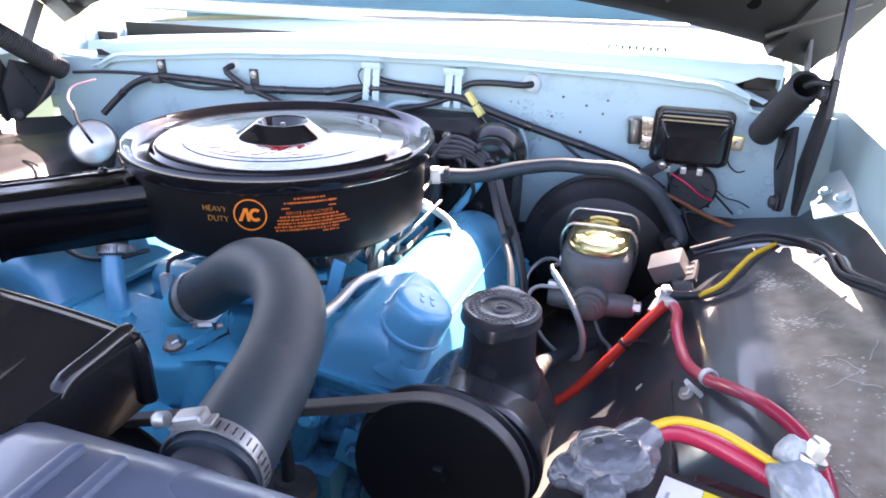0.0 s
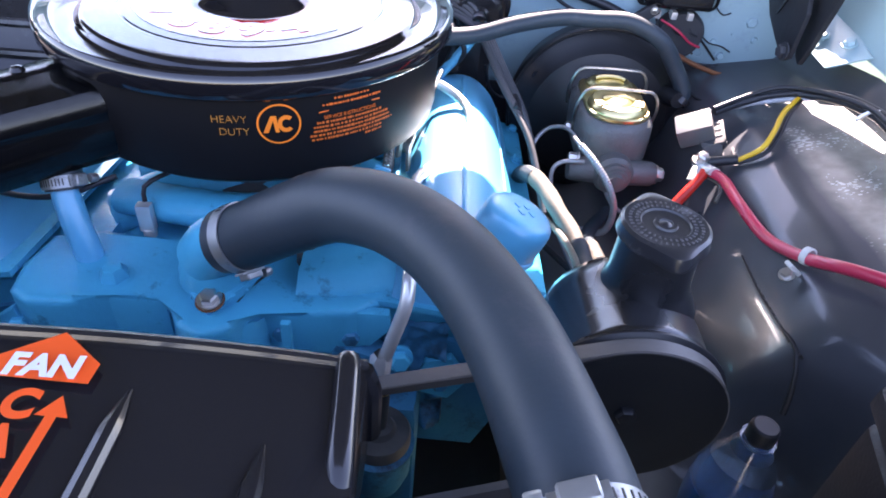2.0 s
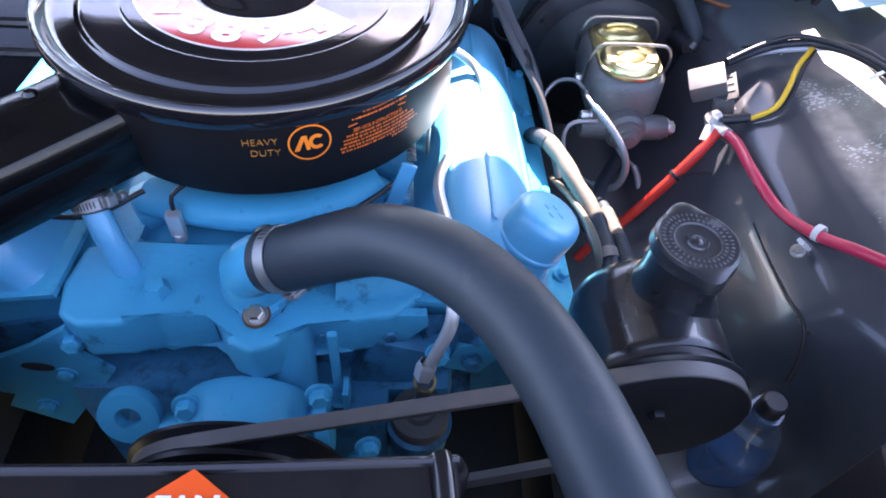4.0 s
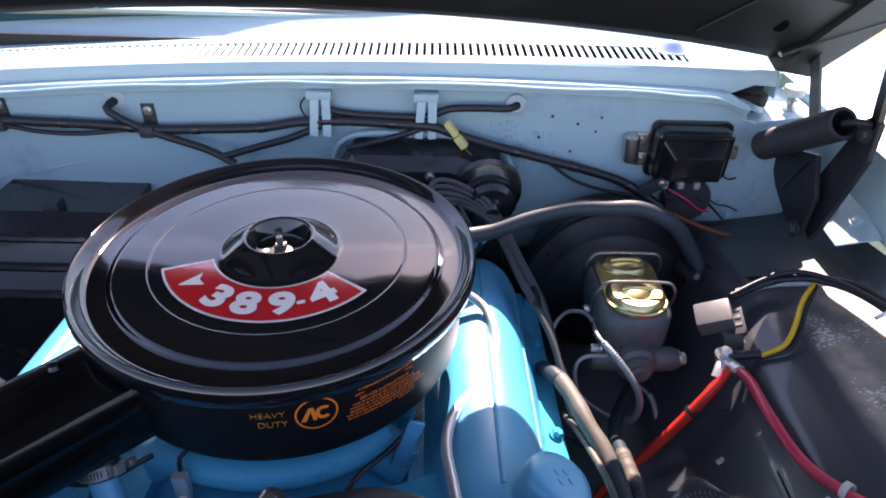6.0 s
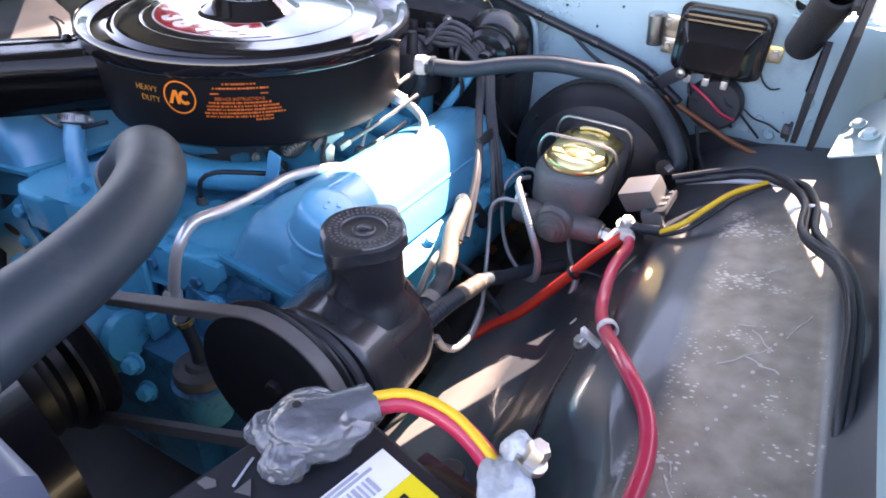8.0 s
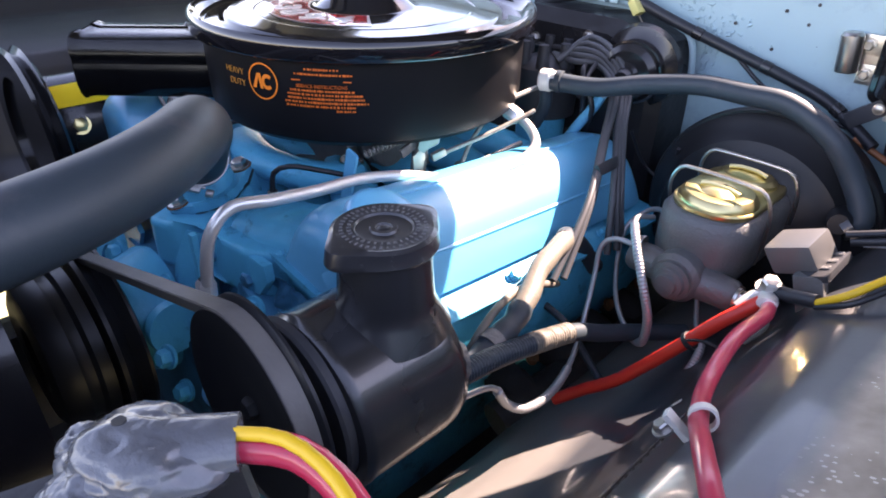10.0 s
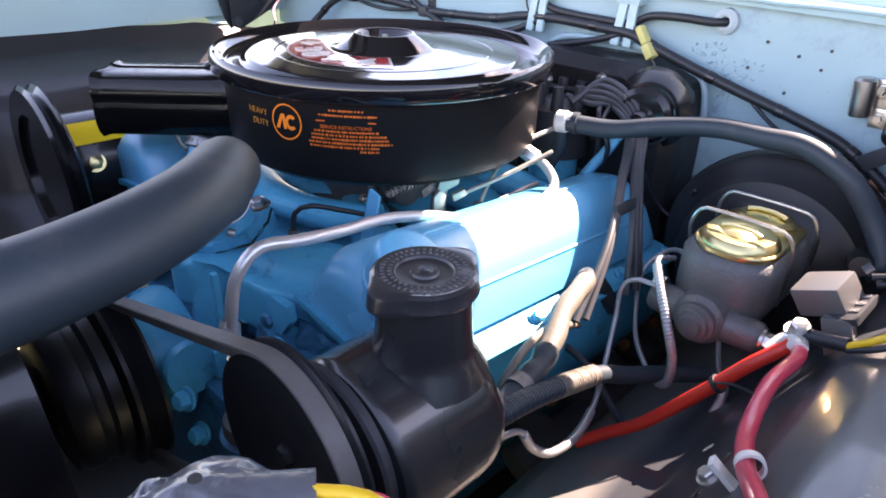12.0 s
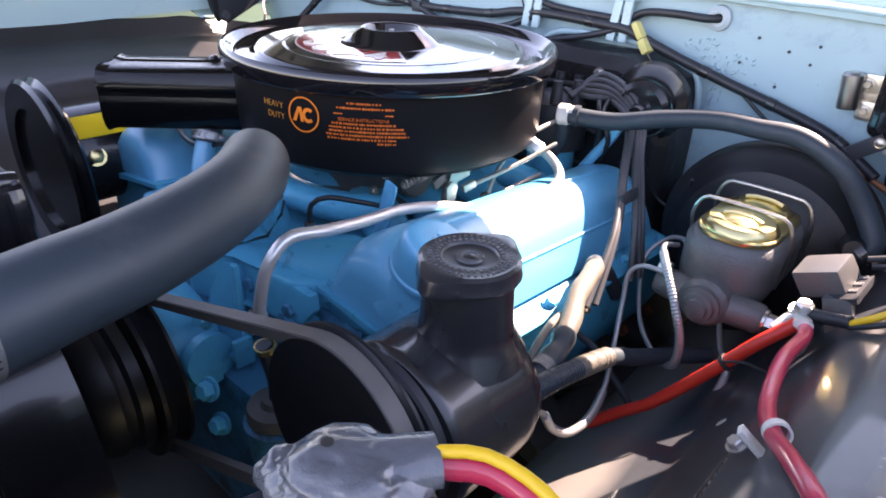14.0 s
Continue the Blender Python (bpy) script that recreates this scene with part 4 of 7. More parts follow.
for sy in (-0.036, 0.036):
    at = FL @ V(0, sy, 0.0105)
    bolt("housing_bolt", at, FL.to_3x3() @ V(0, 0, 1), 0.0075, 0.008, M["steel"], th, "rusty bolt head")
    part("rust_ring", revolve([(0.0090, -0.0005), (0.0104, 0.0008), (0.0116, -0.0005)], 24, axis(at, FL.to_3x3() @ V(0, 0, 1))), M["rust"], th, "ring of rust below the bolt head")

# ---- upper radiator hose ----
HOSE = [(0.022, -0.2205, 0.8555), (0.040, -0.226, 0.866), (0.075, -0.238, 0.893), (0.110, -0.250, 0.917), (0.142, -0.268, 0.929), (0.170, -0.290, 0.933),
        (0.193, -0.318, 0.934), (0.210, -0.348, 0.934), (0.223, -0.380, 0.934), (0.232, -0.410, 0.934), (0.239, -0.440, 0.935), (0.244, -0.462, 0.935), (0.248, -0.488, 0.934)]
hose = thing("radiator_hose", (0.24, -0.45, 0.935), "thick dark grey rubber radiator hose curving to the radiator", "hose")
part("hose", tube([Vector(p) - V(0.24, -0.45, 0.935) for p in HOSE], 0.0255, 32, 0.004, rfun=lambda s, t: 1 + 0.012 * math.sin(s * 900) * math.exp(-((s - 0.09) / 0.03) ** 2)), M["rubber"], hose, angle=60)


def clamp(parent, at, d, r, w, up, name="hose_clamp"):
    z = Vector(d).normalized()
    m = axis(at, d)
    bm = revolve([(r, -w / 2), (r + 0.0012, -w / 2), (r + 0.0012, w / 2), (r, w / 2), (r, -w / 2)], 48, m)
    c = part(name, bm, M["clamp"], parent, "dull worm-drive clamp with a slotted band")
    for i in range(14):
        a = radians(-20 + 9 * i)
        part("band_slot", moved(box(0.0006, 0.0009, w * 0.55), m @ pose((r + 0.0012) * math.cos(a), (r + 0.0012) * math.sin(a), 0, 0, 0, math.degrees(a))), M["ink"], c)
    u = (Vector(up) - z * z.dot(Vector(up))).normalized()
    s = z.cross(u)
    mm = Matrix((s, z, u)).transposed().to_4x4()
    mm.translation = Vector(at) + u * (r + 0.004)
    part("screw_housing", merge(moved(box(r * 0.50 + 0.003, w * 1.05, 0.006, 0.0026, 3), mm), moved(box(r * 0.80 + 0.003, w * 0.9, 0.0016, 0.0006), mm @ pose(0, 0, -0.0030))), M["clamp"], c)
    mm2 = mm.copy()
    mm2.translation = Vector(at) + u * (r + 0.006) + s * r * 0.5
    part("screw", revolve([(0, 0), (0.0036, 0), (0.0040, 0.001), (0.0040, 0.006), (0.0034, 0.007), (0, 0.007)], 18, mm2 @ pose(0, 0, -0.001, 0, 90, 0)), M["clamp"], c)
    return c


clamp(hose, V(0.2458, -0.480, 0.935) - V(0.24, -0.45, 0.935), (0.15, -1, 0.0), 0.0260, 0.0095, (-0.30, 0, 1))
clamp(hose, V(0.035, -0.2245, 0.863) - V(0.24, -0.45, 0.935), (0.85, -0.26, 0.52), 0.0258, 0.010, (0.3, -0.6, -1))

# ---- radiator and shroud ----
rad = thing("radiator", (0, -0.55, 0.5), "dark radiator behind a blue-grey painted top support", "radiator")
part("core", moved(box(0.62, 0.05, 0.42, 0.004), Matrix.Translation((0, 0.01, 0.16))), M["black"], rad)
part("top_tank", moved(box(0.60, 0.075, 0.07, 0.02, 4), Matrix.Translation((0, 0.02, 0.405))), M["black"], rad)
part("outlet", tube([(0.250, 0.02, 0.433), (0.247, 0.075, 0.434)], 0.0215, 24, smooth=False), M["black"], rad)
sup = part("top_support", loft([[V(x, y, z - dz) for y, z in ((-0.20, 0.455), (-0.10, 0.458), (0.030, 0.458), (0.046, 0.455), (0.054, 0.446), (0.055, 0.41), (-0.20, 0.41))] for x, dz in ((-0.34, 0.014), (0.0, 0.014), (0.13, 0.014), (0.158, -0.001), (0.17, -0.005), (0.25, -0.005), (0.318, -0.001), (0.340, 0.014))]), M["support"], rad, "blue-grey painted radiator top tank with ribs", angle=40)
for x in (0.205, 0.228):
    part("support_rib", moved(box(0.007, 0.21, 0.006, 0.0025), Matrix.Translation((x, -0.07, 0.464))), M["support"], sup)

shroud = thing("fan_shroud", (0, -0.45, 0.95), "glossy black plastic fan shroud with an orange caution print", "fan shroud")


def shroud_at(x, y):
    """The shroud's top surface."""
    return V(x, y, 0.977 - 1.1 * max(0, x - 0.02) ** 2 - 0.15 * min(0, x + 0.05) ** 2)


def shroud_build():
    def f(u, v):
        x = -0.30 + 0.455 * u
        y0 = -0.436 + 0.012 * max(0, x / 0.155) ** 2
        y = -0.60 + (y0 + 0.60) * v
        return shroud_at(x, y) - V(0, -0.45, 0.95)
    part("top_plate", grid(f, 60, 12, 0.004), M["plastic"], shroud)
    part("rear_lip", tube([f(i / 20, 1.0) + V(0, 0, 0.001) for i in range(21)], 0.0026, 8), M["plastic"], shroud)
    part("side_wall", moved(box(0.004, 0.16, 0.045, 0.001), Matrix.Translation((0.154, -0.055, -0.016))), M["plastic"], shroud)
    part("side_rib", tube([(0.153, 0.024, 0.006), (0.156, 0.024, -0.004), (0.156, 0.024, -0.02), (0.156, 0.024, -0.036)], 0.0055, 10), M["plastic"], shroud)
    part("edge_bead", tube([(0.1465, 0.027, 0.0085), (0.1475, 0.020, 0.0098), (0.1490, 0.0, 0.0088), (0.1505, -0.022, 0.0076), (0.1510, -0.030, 0.002)], 0.0058, 12), M["plastic"], shroud, "rolled bead at the shroud's rear corner")
    ring = revolve([(0.225, -0.03), (0.232, -0.03), (0.232, 0.03), (0.225, 0.03), (0.225, -0.03)], 72, axis((-0.06, 0.0, -0.26), (0, 1, 0)))
    part("fan_opening", ring, M["plastic"], shroud)
    for x, ya, yb in ((0.0715, -0.595, -0.457), (0.123, -0.595, -0.471)):
        pts = [shroud_at(x, ya + (yb - ya) * t) - V(0, -0.45, 0.95) for t in (0, 0.5, 0.9, 1.0)]
        part("raised_rib", tube(pts, 0.0042, 10, rfun=lambda s, t: min(1.0, 0.15 + (t - s) / 0.02)), M["plastic"], shroud)


shroud_build()

# ---- power steering pump ----
PS = V(0.329, -0.262, 0.815)
ps = thing("power_steering_pump", PS, "black power steering pump with a screw cap reservoir neck", "pump")
part("body", revolve([(0, -0.0435), (0.0535, -0.0435), (0.0572, -0.0425), (0.0590, -0.0395), (0.0592, -0.036), (0.0585, -0.034), (0.0588, 0.022), (0.0580, 0.032), (0.0545, 0.041), (0.047, 0.0465), (0.030, 0.049), (0, 0.050)], 64, axis((0, 0, 0), (0, 1, 0))), M["pump"], ps)
part("neck", revolve([(0.0400, 0.0405), (0.0355, 0.0490), (0.0325, 0.0545), (0.0306, 0.0585), (0.0296, 0.064), (0.0290, 0.074), (0.0278, 0.099), (0, 0.099)], 48, pose(0.009, 0.013, 0)), M["pump"], ps)
part("pulley", revolve([(0, 0.0125), (0.012, 0.0125), (0.018, 0.0130), (0.040, 0.0145), (0.056, 0.0165), (0.0620, 0.0178), (0.0645, 0.0180), (0.0650, 0.0165), (0.0580, 0.0125), (0.0580, 0.0090), (0.0665, 0.0045), (0.0682, 0.0030), (0.0682, 0.0010), (0.060, 0.0), (0, 0.0)], 96, axis((-0.012, -0.0605, 0.010), (0, -1, 0))), M["pulley"], ps, angle=40)
part("hub_bolt", revolve([(0, 0.005), (0.006, 0.005), (0.0075, 0.003), (0.0075, 0.0), (0.012, -0.001), (0, -0.001)], 6, axis((-0.012, -0.0730, 0.010), (0, -1, 0))), M["pulley"], ps)


def pump_cap():
    """A screw cap with two pointed ears and a ring of raised marks."""
    n = 96
    rings = []
    for r, z, e in ((0.0285, 0.1110, 0.2), (0.0314, 0.1112, 1.0), (0.0322, 0.1128, 1.0), (0.0316, 0.1150, 1.0), (0.0312, 0.1185, 1.0), (0.0310, 0.1215, 0.9), (0.0285, 0.1232, 0.5), (0.0265, 0.1228, 0), (0.0175, 0.1228, 0), (0.0165, 0.1215, 0), (0.0150, 0.1212, 0), (0.0085, 0.1212, 0), (0.0076, 0.1226, 0), (0.0050, 0.1226, 0), (0.0042, 0.1216, 0), (0.0030, 0.1222, 0), (0.0015, 0.1228, 0)):
        ring = []
        for i in range(n):
            t = 2 * math.pi * i / n
            k = max(abs(math.cos((t - radians(92)))), 0) ** 16
            ring.append(V(0.009 + (r + 0.0088 * e * k) * math.cos(t), 0.013 + (r + 0.0088 * e * k) * math.sin(t), z - 0.0150))
        rings.append(ring)
    c = part("reservoir_cap", loft(rings), M["pump_cap"], ps, "black screw cap with raised writing", angle=40)
    random.seed(8)
    for ring_r, cnt in ((0.0245, 42), (0.0200, 34)):
        bms = []
        for i in range(cnt):
            a = 360 / cnt * i
            w = random.uniform(0.0006, 0.0019)
            bms.append(moved(box(w, random.uniform(0.0018, 0.0026), 0.0006), pose(0.009 + ring_r * math.cos(radians(a)), 0.013 + ring_r * math.sin(radians(a)), 0.1081, 0, 0, a + 90)))
        wr = part("raised_writing", merge(*bms), M["cap_print"], c, "raised paler writing round the cap")
        wr["kind"] = "stuff"


M["cap_print"] = mat("paler_raised_black", (0.10, 0.10, 0.105), 0.35, var=0.3, scale=60)
pump_cap()
# drive belt
belt_c1, belt_r1 = V(0.317, 0, 0.825), 0.0612
belt_c2, belt_r2 = V(-0.01, 0, 0.692), 0.083


def belt():
    dv = belt_c2 - belt_c1
    d = dv.length
    base = math.atan2(dv.z, dv.x)
    off = math.acos((belt_r1 - belt_r2) / d)
    out = []
    for i in range(25):
        t = base + off + (2 * math.pi - 2 * off) * i / 24
        out.append(belt_c1 + belt_r1 * V(math.cos(t), 0, math.sin(t)))
    for i in range(25):
        t = base - off + 2 * off * i / 24
        out.append(belt_c2 + belt_r2 * V(math.cos(t), 0, math.sin(t)))
    rings = []
    n = len(out)
    for i, p in enumerate(out):
        tn = (out[(i + 1) % n] - out[i - 1]).normalized()
        nr = V(-tn.z, 0, tn.x)
        if nr.dot(p - (belt_c1 if i < 25 else belt_c2)) < 0:
            nr = -nr
        rings.append([p + nr * a + V(0, b - 0.334, 0) for a, b in ((0.004, -0.0062), (0.004, 0.0060), (-0.005, 0.0035), (-0.005, -0.0035))])
    rings.append(rings[0])
    b = thing("drive_belt", (0.317, -0.334, 0.825), "worn dark grey rubber drive belt round the pump pulley", "belt")
    part("band", moved(loft(rings, caps=False), Matrix.Translation(-V(0.317, -0.334, 0.825))), M["belt"], b)
    backing = [[p + (r[0] - r[3]).normalized() * h for p, h in ((r[0].lerp(r[1], 0.06), 0.0002), (r[0].lerp(r[1], 0.06), 0.0008), (r[1].lerp(r[0], 0.06), 0.0008), (r[1].lerp(r[0], 0.06), 0.0002))] for r in rings]
    part("fabric_backing", moved(loft(backing, caps=False), Matrix.Translation(-V(0.317, -0.334, 0.825))), M["belt"], b, "worn paler fabric back of the belt")


belt()
fp = thing("crank_pulley", (-0.01, -0.335, 0.692), "black fan and water pump pulley on the engine front", "pulley")
part("pulley", revolve([(0, 0.01), (0.03, 0.01), (0.04, 0.0), (0.080, 0.0), (0.092, -0.004), (0.092, -0.001), (0.082, 0.008), (0.092, 0.018), (0.092, 0.022), (0, 0.03)], 72, axis((0, 0.01, 0), (0, -1, 0))), M["pulley"], fp)

# ---- master cylinder and booster ----
bo = thing("brake_booster", (0.388, 0.20, 0.782), "large round black brake booster on the firewall", "brake booster")
part("front_shell", revolve([(0, -0.045), (0.03, -0.045), (0.045, -0.040), (0.055, -0.032), (0.072, -0.028), (0.080, -0.022), (0.092, -0.018), (0.100, -0.008), (0.108, -0.004), (0.1145, 0.0), (0.1145, 0.004)], 72, axis((0, 0, 0), (0, 1, 0))), M["booster"], bo, angle=30)
part("band", revolve([(0.112, 0.003), (0.1175, 0.003), (0.119, 0.006), (0.119, 0.014), (0.1175, 0.017), (0.108, 0.017)], 72, axis((0, 0, 0), (0, 1, 0))), M["booster"], bo)
part("rear_shell", revolve([(0.113, 0.016), (0.110, 0.05), (0.098, 0.08), (0.06, 0.095), (0, 0.10)], 72, axis((0, 0, 0), (0, 1, 0))), M["booster"], bo)
part("vacuum_port", revolve([(0, 0.03), (0.009, 0.03), (0.011, 0.02), (0.011, -0.01), (0, -0.01)], 20, axis((0.083, -0.02, 0.045), (0.2, -1, 0.2))), M["booster"], bo)

mc = thing("brake_master_cylinder", (0.388, 0.125, 0.787), "grey cast iron brake master cylinder with a gold lid", "master cylinder")
part("bore", merge(revolve([(0, -0.085), (0.020, -0.085), (0.024, -0.080), (0.025, -0.06), (0.025, 0.05), (0, 0.05)], 36, axis((0, 0, -0.006), (0, 1, 0))),
                   revolve([(0, -0.052), (0.0125, -0.052), (0.0145, -0.048), (0.016, -0.02), (0.016, 0.02), (0.0145, 0.048), (0.0125, 0.052), (0, 0.052)], 28, axis((0.0, -0.066, -0.008), (1, 0, 0)))), M["cast"], mc)


def rrect(w, h, r, n=6):
    out = []
    for cx, cy, a0 in ((w / 2 - r, h / 2 - r, 0), (-w / 2 + r, h / 2 - r, 90), (-w / 2 + r, -h / 2 + r, 180), (w / 2 - r, -h / 2 + r, 270)):
        for i in range(n + 1):
            t = radians(a0 + 90 * i / n)
            out.append((cx + r * math.cos(t), cy + r * math.sin(t)))
    return out


def rings_rr(levels, dy=0.0):
    return [[V(x, y + dy, z) for x, y in rrect(w, h, r)] for w, h, r, z in levels]


part("reservoir", loft(rings_rr([(0.064, 0.112, 0.020, -0.016), (0.080, 0.128, 0.026, -0.006), (0.087, 0.135, 0.032, 0.006), (0.089, 0.137, 0.036, 0.024), (0.089, 0.137, 0.038, 0.043), (0.082, 0.130, 0.039, 0.049), (0.076, 0.124, 0.036, 0.051)])), M["cast"], mc, angle=50)
lid = part("lid", loft(rings_rr([(0.072, 0.122, 0.030, 0.0512), (0.075, 0.125, 0.033, 0.0525), (0.075, 0.125, 0.033, 0.0555), (0.072, 0.122, 0.031, 0.0568)])), M["gold"], mc, "gold zinc plated lid")
part("lid_dome", revolve([(0, 0.068), (0.010, 0.0675), (0.017, 0.0640), (0.021, 0.0655), (0.030, 0.0645), (0.0335, 0.061), (0.0355, 0.057), (0.0355, 0.0555), (0, 0.0555)], 40, Matrix.Translation((0, -0.026, 0))), M["gold"], lid)
part("lid_dome", revolve([(0, 0.066), (0.010, 0.0655), (0.016, 0.063), (0.022, 0.0635), (0.026, 0.060), (0.027, 0.0555), (0, 0.0555)], 40, Matrix.Translation((0, 0.032, 0)) @ Matrix.Diagonal((1.1, 0.85, 1, 1))), M["gold"], lid)
for y in (-0.026, 0.032):
    part("lid_bead", tube([(-0.018, y, 0.0655), (-0.008, y, 0.0680), (0.008, y, 0.0680), (0.018, y, 0.0655)], 0.0022, 10), M["gold"], lid)
for y in (-0.026, 0.034):
    part("bail_wire", tube([(-0.040, y + 0.016, 0.004), (-0.046, y + 0.008, 0.030), (-0.0475, y, 0.056), (-0.040, y - 0.002, 0.0745), (-0.024, y - 0.003, 0.0785), (0.024, y - 0.003, 0.0785), (0.040, y - 0.002, 0.0745), (0.0475, y, 0.056), (0.046, y + 0.008, 0.026), (0.041, y + 0.016, -0.002)], 0.0018, 8), M["steel"], mc, "bent steel wire bail")
part("end_plug", merge(revolve([(0, 0), (0.0185, 0), (0.0185, 0.004), (0.0150, 0.005), (0.0140, 0.009), (0.0105, 0.010), (0.0095, 0.014), (0.004, 0.015), (0, 0.015)], 28, axis((0.0, -0.085, -0.006), (0, -1, 0)))), M["cast"], mc)
bolt("port_fitting", (0.052, -0.066, -0.008), (1, 0, 0), 0.0085, 0.011, M["steel"], mc, "bright port nut")
for x, y, z in ((-0.047, 0.0, 0.012), (-0.05, -0.066, 0.006)):
    bolt("line_nut", (x + 0.008, y, z), (-1, 0, 0.1), 0.0060, 0.012, M["steel"], mc)

# ---- hoses, cables ----


def line_thing(name, pts, r, material, label, category, seg=12, **k):
    o = Vector(pts[0])
    t = thing(name, o, label, category)
    part("line", tube([Vector(p) - o for p in pts], r, seg, **k), material, t, angle=60)
    return t


def bands(t, pts, r, every, material, name, label=""):
    """Narrow bands of tape round a line."""
    o = Vector(pts[0])
    path = smooth_path(pts, 0.004)
    run, nxt = 0.0, every * 0.6
    for a, b in zip(path, path[1:]):
        run += (b - a).length
        if run > nxt:
            nxt += every
            part(name, revolve([(r, -0.006), (r * 1.12, -0.005), (r * 1.12, 0.005), (r, 0.006)], 14, axis(b - o, b - a)), material, t, label)


vh = line_thing("vacuum_hose", [(0.158, 0.138, 0.893), (0.212, 0.152, 0.895), (0.263, 0.166, 0.907), (0.315, 0.176, 0.916), (0.360, 0.177, 0.917), (0.401, 0.176, 0.917), (0.442, 0.173, 0.899), (0.470, 0.177, 0.866), (0.489, 0.172, 0.834), (0.478, 0.168, 0.822)], 0.0102, M["rubber"],
           "black rubber vacuum hose to the brake booster", "hose", 16)
part("end_bead", revolve([(0.0100, -0.004), (0.0122, -0.003), (0.0122, 0.003), (0.0100, 0.004)], 24, axis((0.012, 0.003, 0.001), (0.95, 0.25, 0.08))), M["rubber"], vh)
part("spring_clip", revolve([(0.0102, -0.004), (0.0116, -0.004), (0.0116, 0.004), (0.0102, 0.004)], 24, axis(V(0.484, 0.162, 0.829) - V(0.158, 0.140, 0.893), (0.5, 0.3, 0.7))), M["satin"], vh)
con = thing("hose_connector", (0.155, 0.138, 0.893), "white plastic hose connector at the end of a black hose", "connector")
part("collar", revolve([(0, -0.008), (0.011, -0.008), (0.0125, -0.006), (0.0125, 0.004), (0.011, 0.006), (0.011, 0.014), (0, 0.014)], 24, axis((0, 0, 0), (0.95, 0.3, 0.05))), M["white"], con)
part("stem", tube([(-0.002, 0, -0.006), (-0.004, 0.006, -0.03), (-0.02, 0.01, -0.06)], 0.0075, 12), M["rubber"], con)
ft = line_thing("transmission_tube", [(0.147, -0.284, 0.790), (0.158, -0.283, 0.832), (0.165, -0.278, 0.858), (0.166, -0.259, 0.873), (0.169, -0.225, 0.869), (0.164, -0.179, 0.861), (0.159, -0.131, 0.855), (0.169, -0.086, 0.848), (0.193, -0.047, 0.841), (0.212, -0.009, 0.842), (0.214, 0.031, 0.846), (0.204, 0.063, 0.851), (0.179, 0.077, 0.862), (0.145, 0.077, 0.873)], 0.0052, M["tube_steel"],
           "bent plated steel fuel tube across the engine", "fuel line", 14)
line_thing("battery_cable", [(0.476, 0.016, 0.816), (0.485, -0.016, 0.823), (0.484, -0.066, 0.827), (0.492, -0.121, 0.826), (0.506, -0.164, 0.838), (0.522, -0.200, 0.856), (0.540, -0.233, 0.868), (0.558, -0.262, 0.870), (0.567, -0.292, 0.867), (0.568, -0.335, 0.863), (0.572, -0.40, 0.860), (0.578, -0.50, 0.858)], 0.0055, M["red"],
           "red insulated battery cable clipped along the inner fender", "cable", 14)
line_thing("starter_cable", [(0.474, 0.006, 0.818), (0.455, -0.008, 0.797), (0.435, -0.016, 0.768), (0.413, -0.023, 0.737), (0.388, -0.030, 0.704), (0.362, -0.038, 0.68), (0.34, -0.05, 0.66)], 0.0058, M["orange"],
           "orange-red insulated starter cable going down", "cable", 14)

part("drum", revolve([(0, 0.058), (0.030, 0.058), (0.034, 0.062), (0.060, 0.064), (0.070, 0.060), (0.075, 0.052), (0.0765, 0.040), (0.074, 0.036), (0.074, 0.030), (0.0785, 0.026), (0.0795, 0.016), (0, 0.016)], 64, axis((0, 0, 0), (0, -1, 0))), M["pulley"], fp, "deep black pulley drum")


def exhaust_manifold(sgn):
    e = thing("exhaust_manifold", (sgn * 0.278, 0.02, 0.600), "sooty cast iron exhaust manifold below the valve cover", "exhaust manifold")
    part("log", tube([(sgn * 0.002, -0.08, -0.01), (sgn * 0.012, -0.02, 0.0), (sgn * 0.018, 0.06, -0.002), (sgn * 0.014, 0.20, -0.02), (sgn * 0.01, 0.24, -0.08)], 0.022, 16, 0.02), M["manifold_iron"], e)
    for y in (-0.04, 0.04, 0.11, 0.18):
        part("port", tube([(-sgn * 0.035, y, 0.010), (-sgn * 0.010, y, 0.010), (sgn * 0.010, y, 0.0)], 0.021, 14), M["manifold_iron"], e)
        bolt("flange_bolt", (-sgn * 0.012, y + 0.03, 0.030), (sgn * 0.8, 0, 0.6), 0.006, 0.008, M["rust"], e)


exhaust_manifold(1)
exhaust_manifold(-1)

# ---- battery ----
BM = pose(0.4756, -0.478, 0.715, 0, 0, -14)
bat = thing("battery", (0, 0, 0), "dark grey car battery with white and yellow labels", "battery", m=BM)
part("case", moved(box(0.172, 0.156, 0.19, 0.010, 3), Matrix.Translation((0.008, -0.006, 0.095))), M["battery"], bat)
blid = part("lid", merge(moved(box(0.180, 0.164, 0.018, 0.007, 3), Matrix.Translation((0.008, -0.007, 0.205))), moved(box(0.14, 0.07, 0.012, 0.004), Matrix.Translation((0.01, -0.05, 0.219)))), M["battery"], bat)
part("hold_down_bar", moved(box(0.11, 0.010, 0.012, 0.002), pose(0.035, 0.080, 0.205, 0, 0, 3)), M["satin"], bat)
wl = part("white_label", moved(box(0.019, 0.090, 0.0008), Matrix.Translation((-0.0235, 0.021, 0.2146))), M["label"], bat, "white printed label with barcode lines")
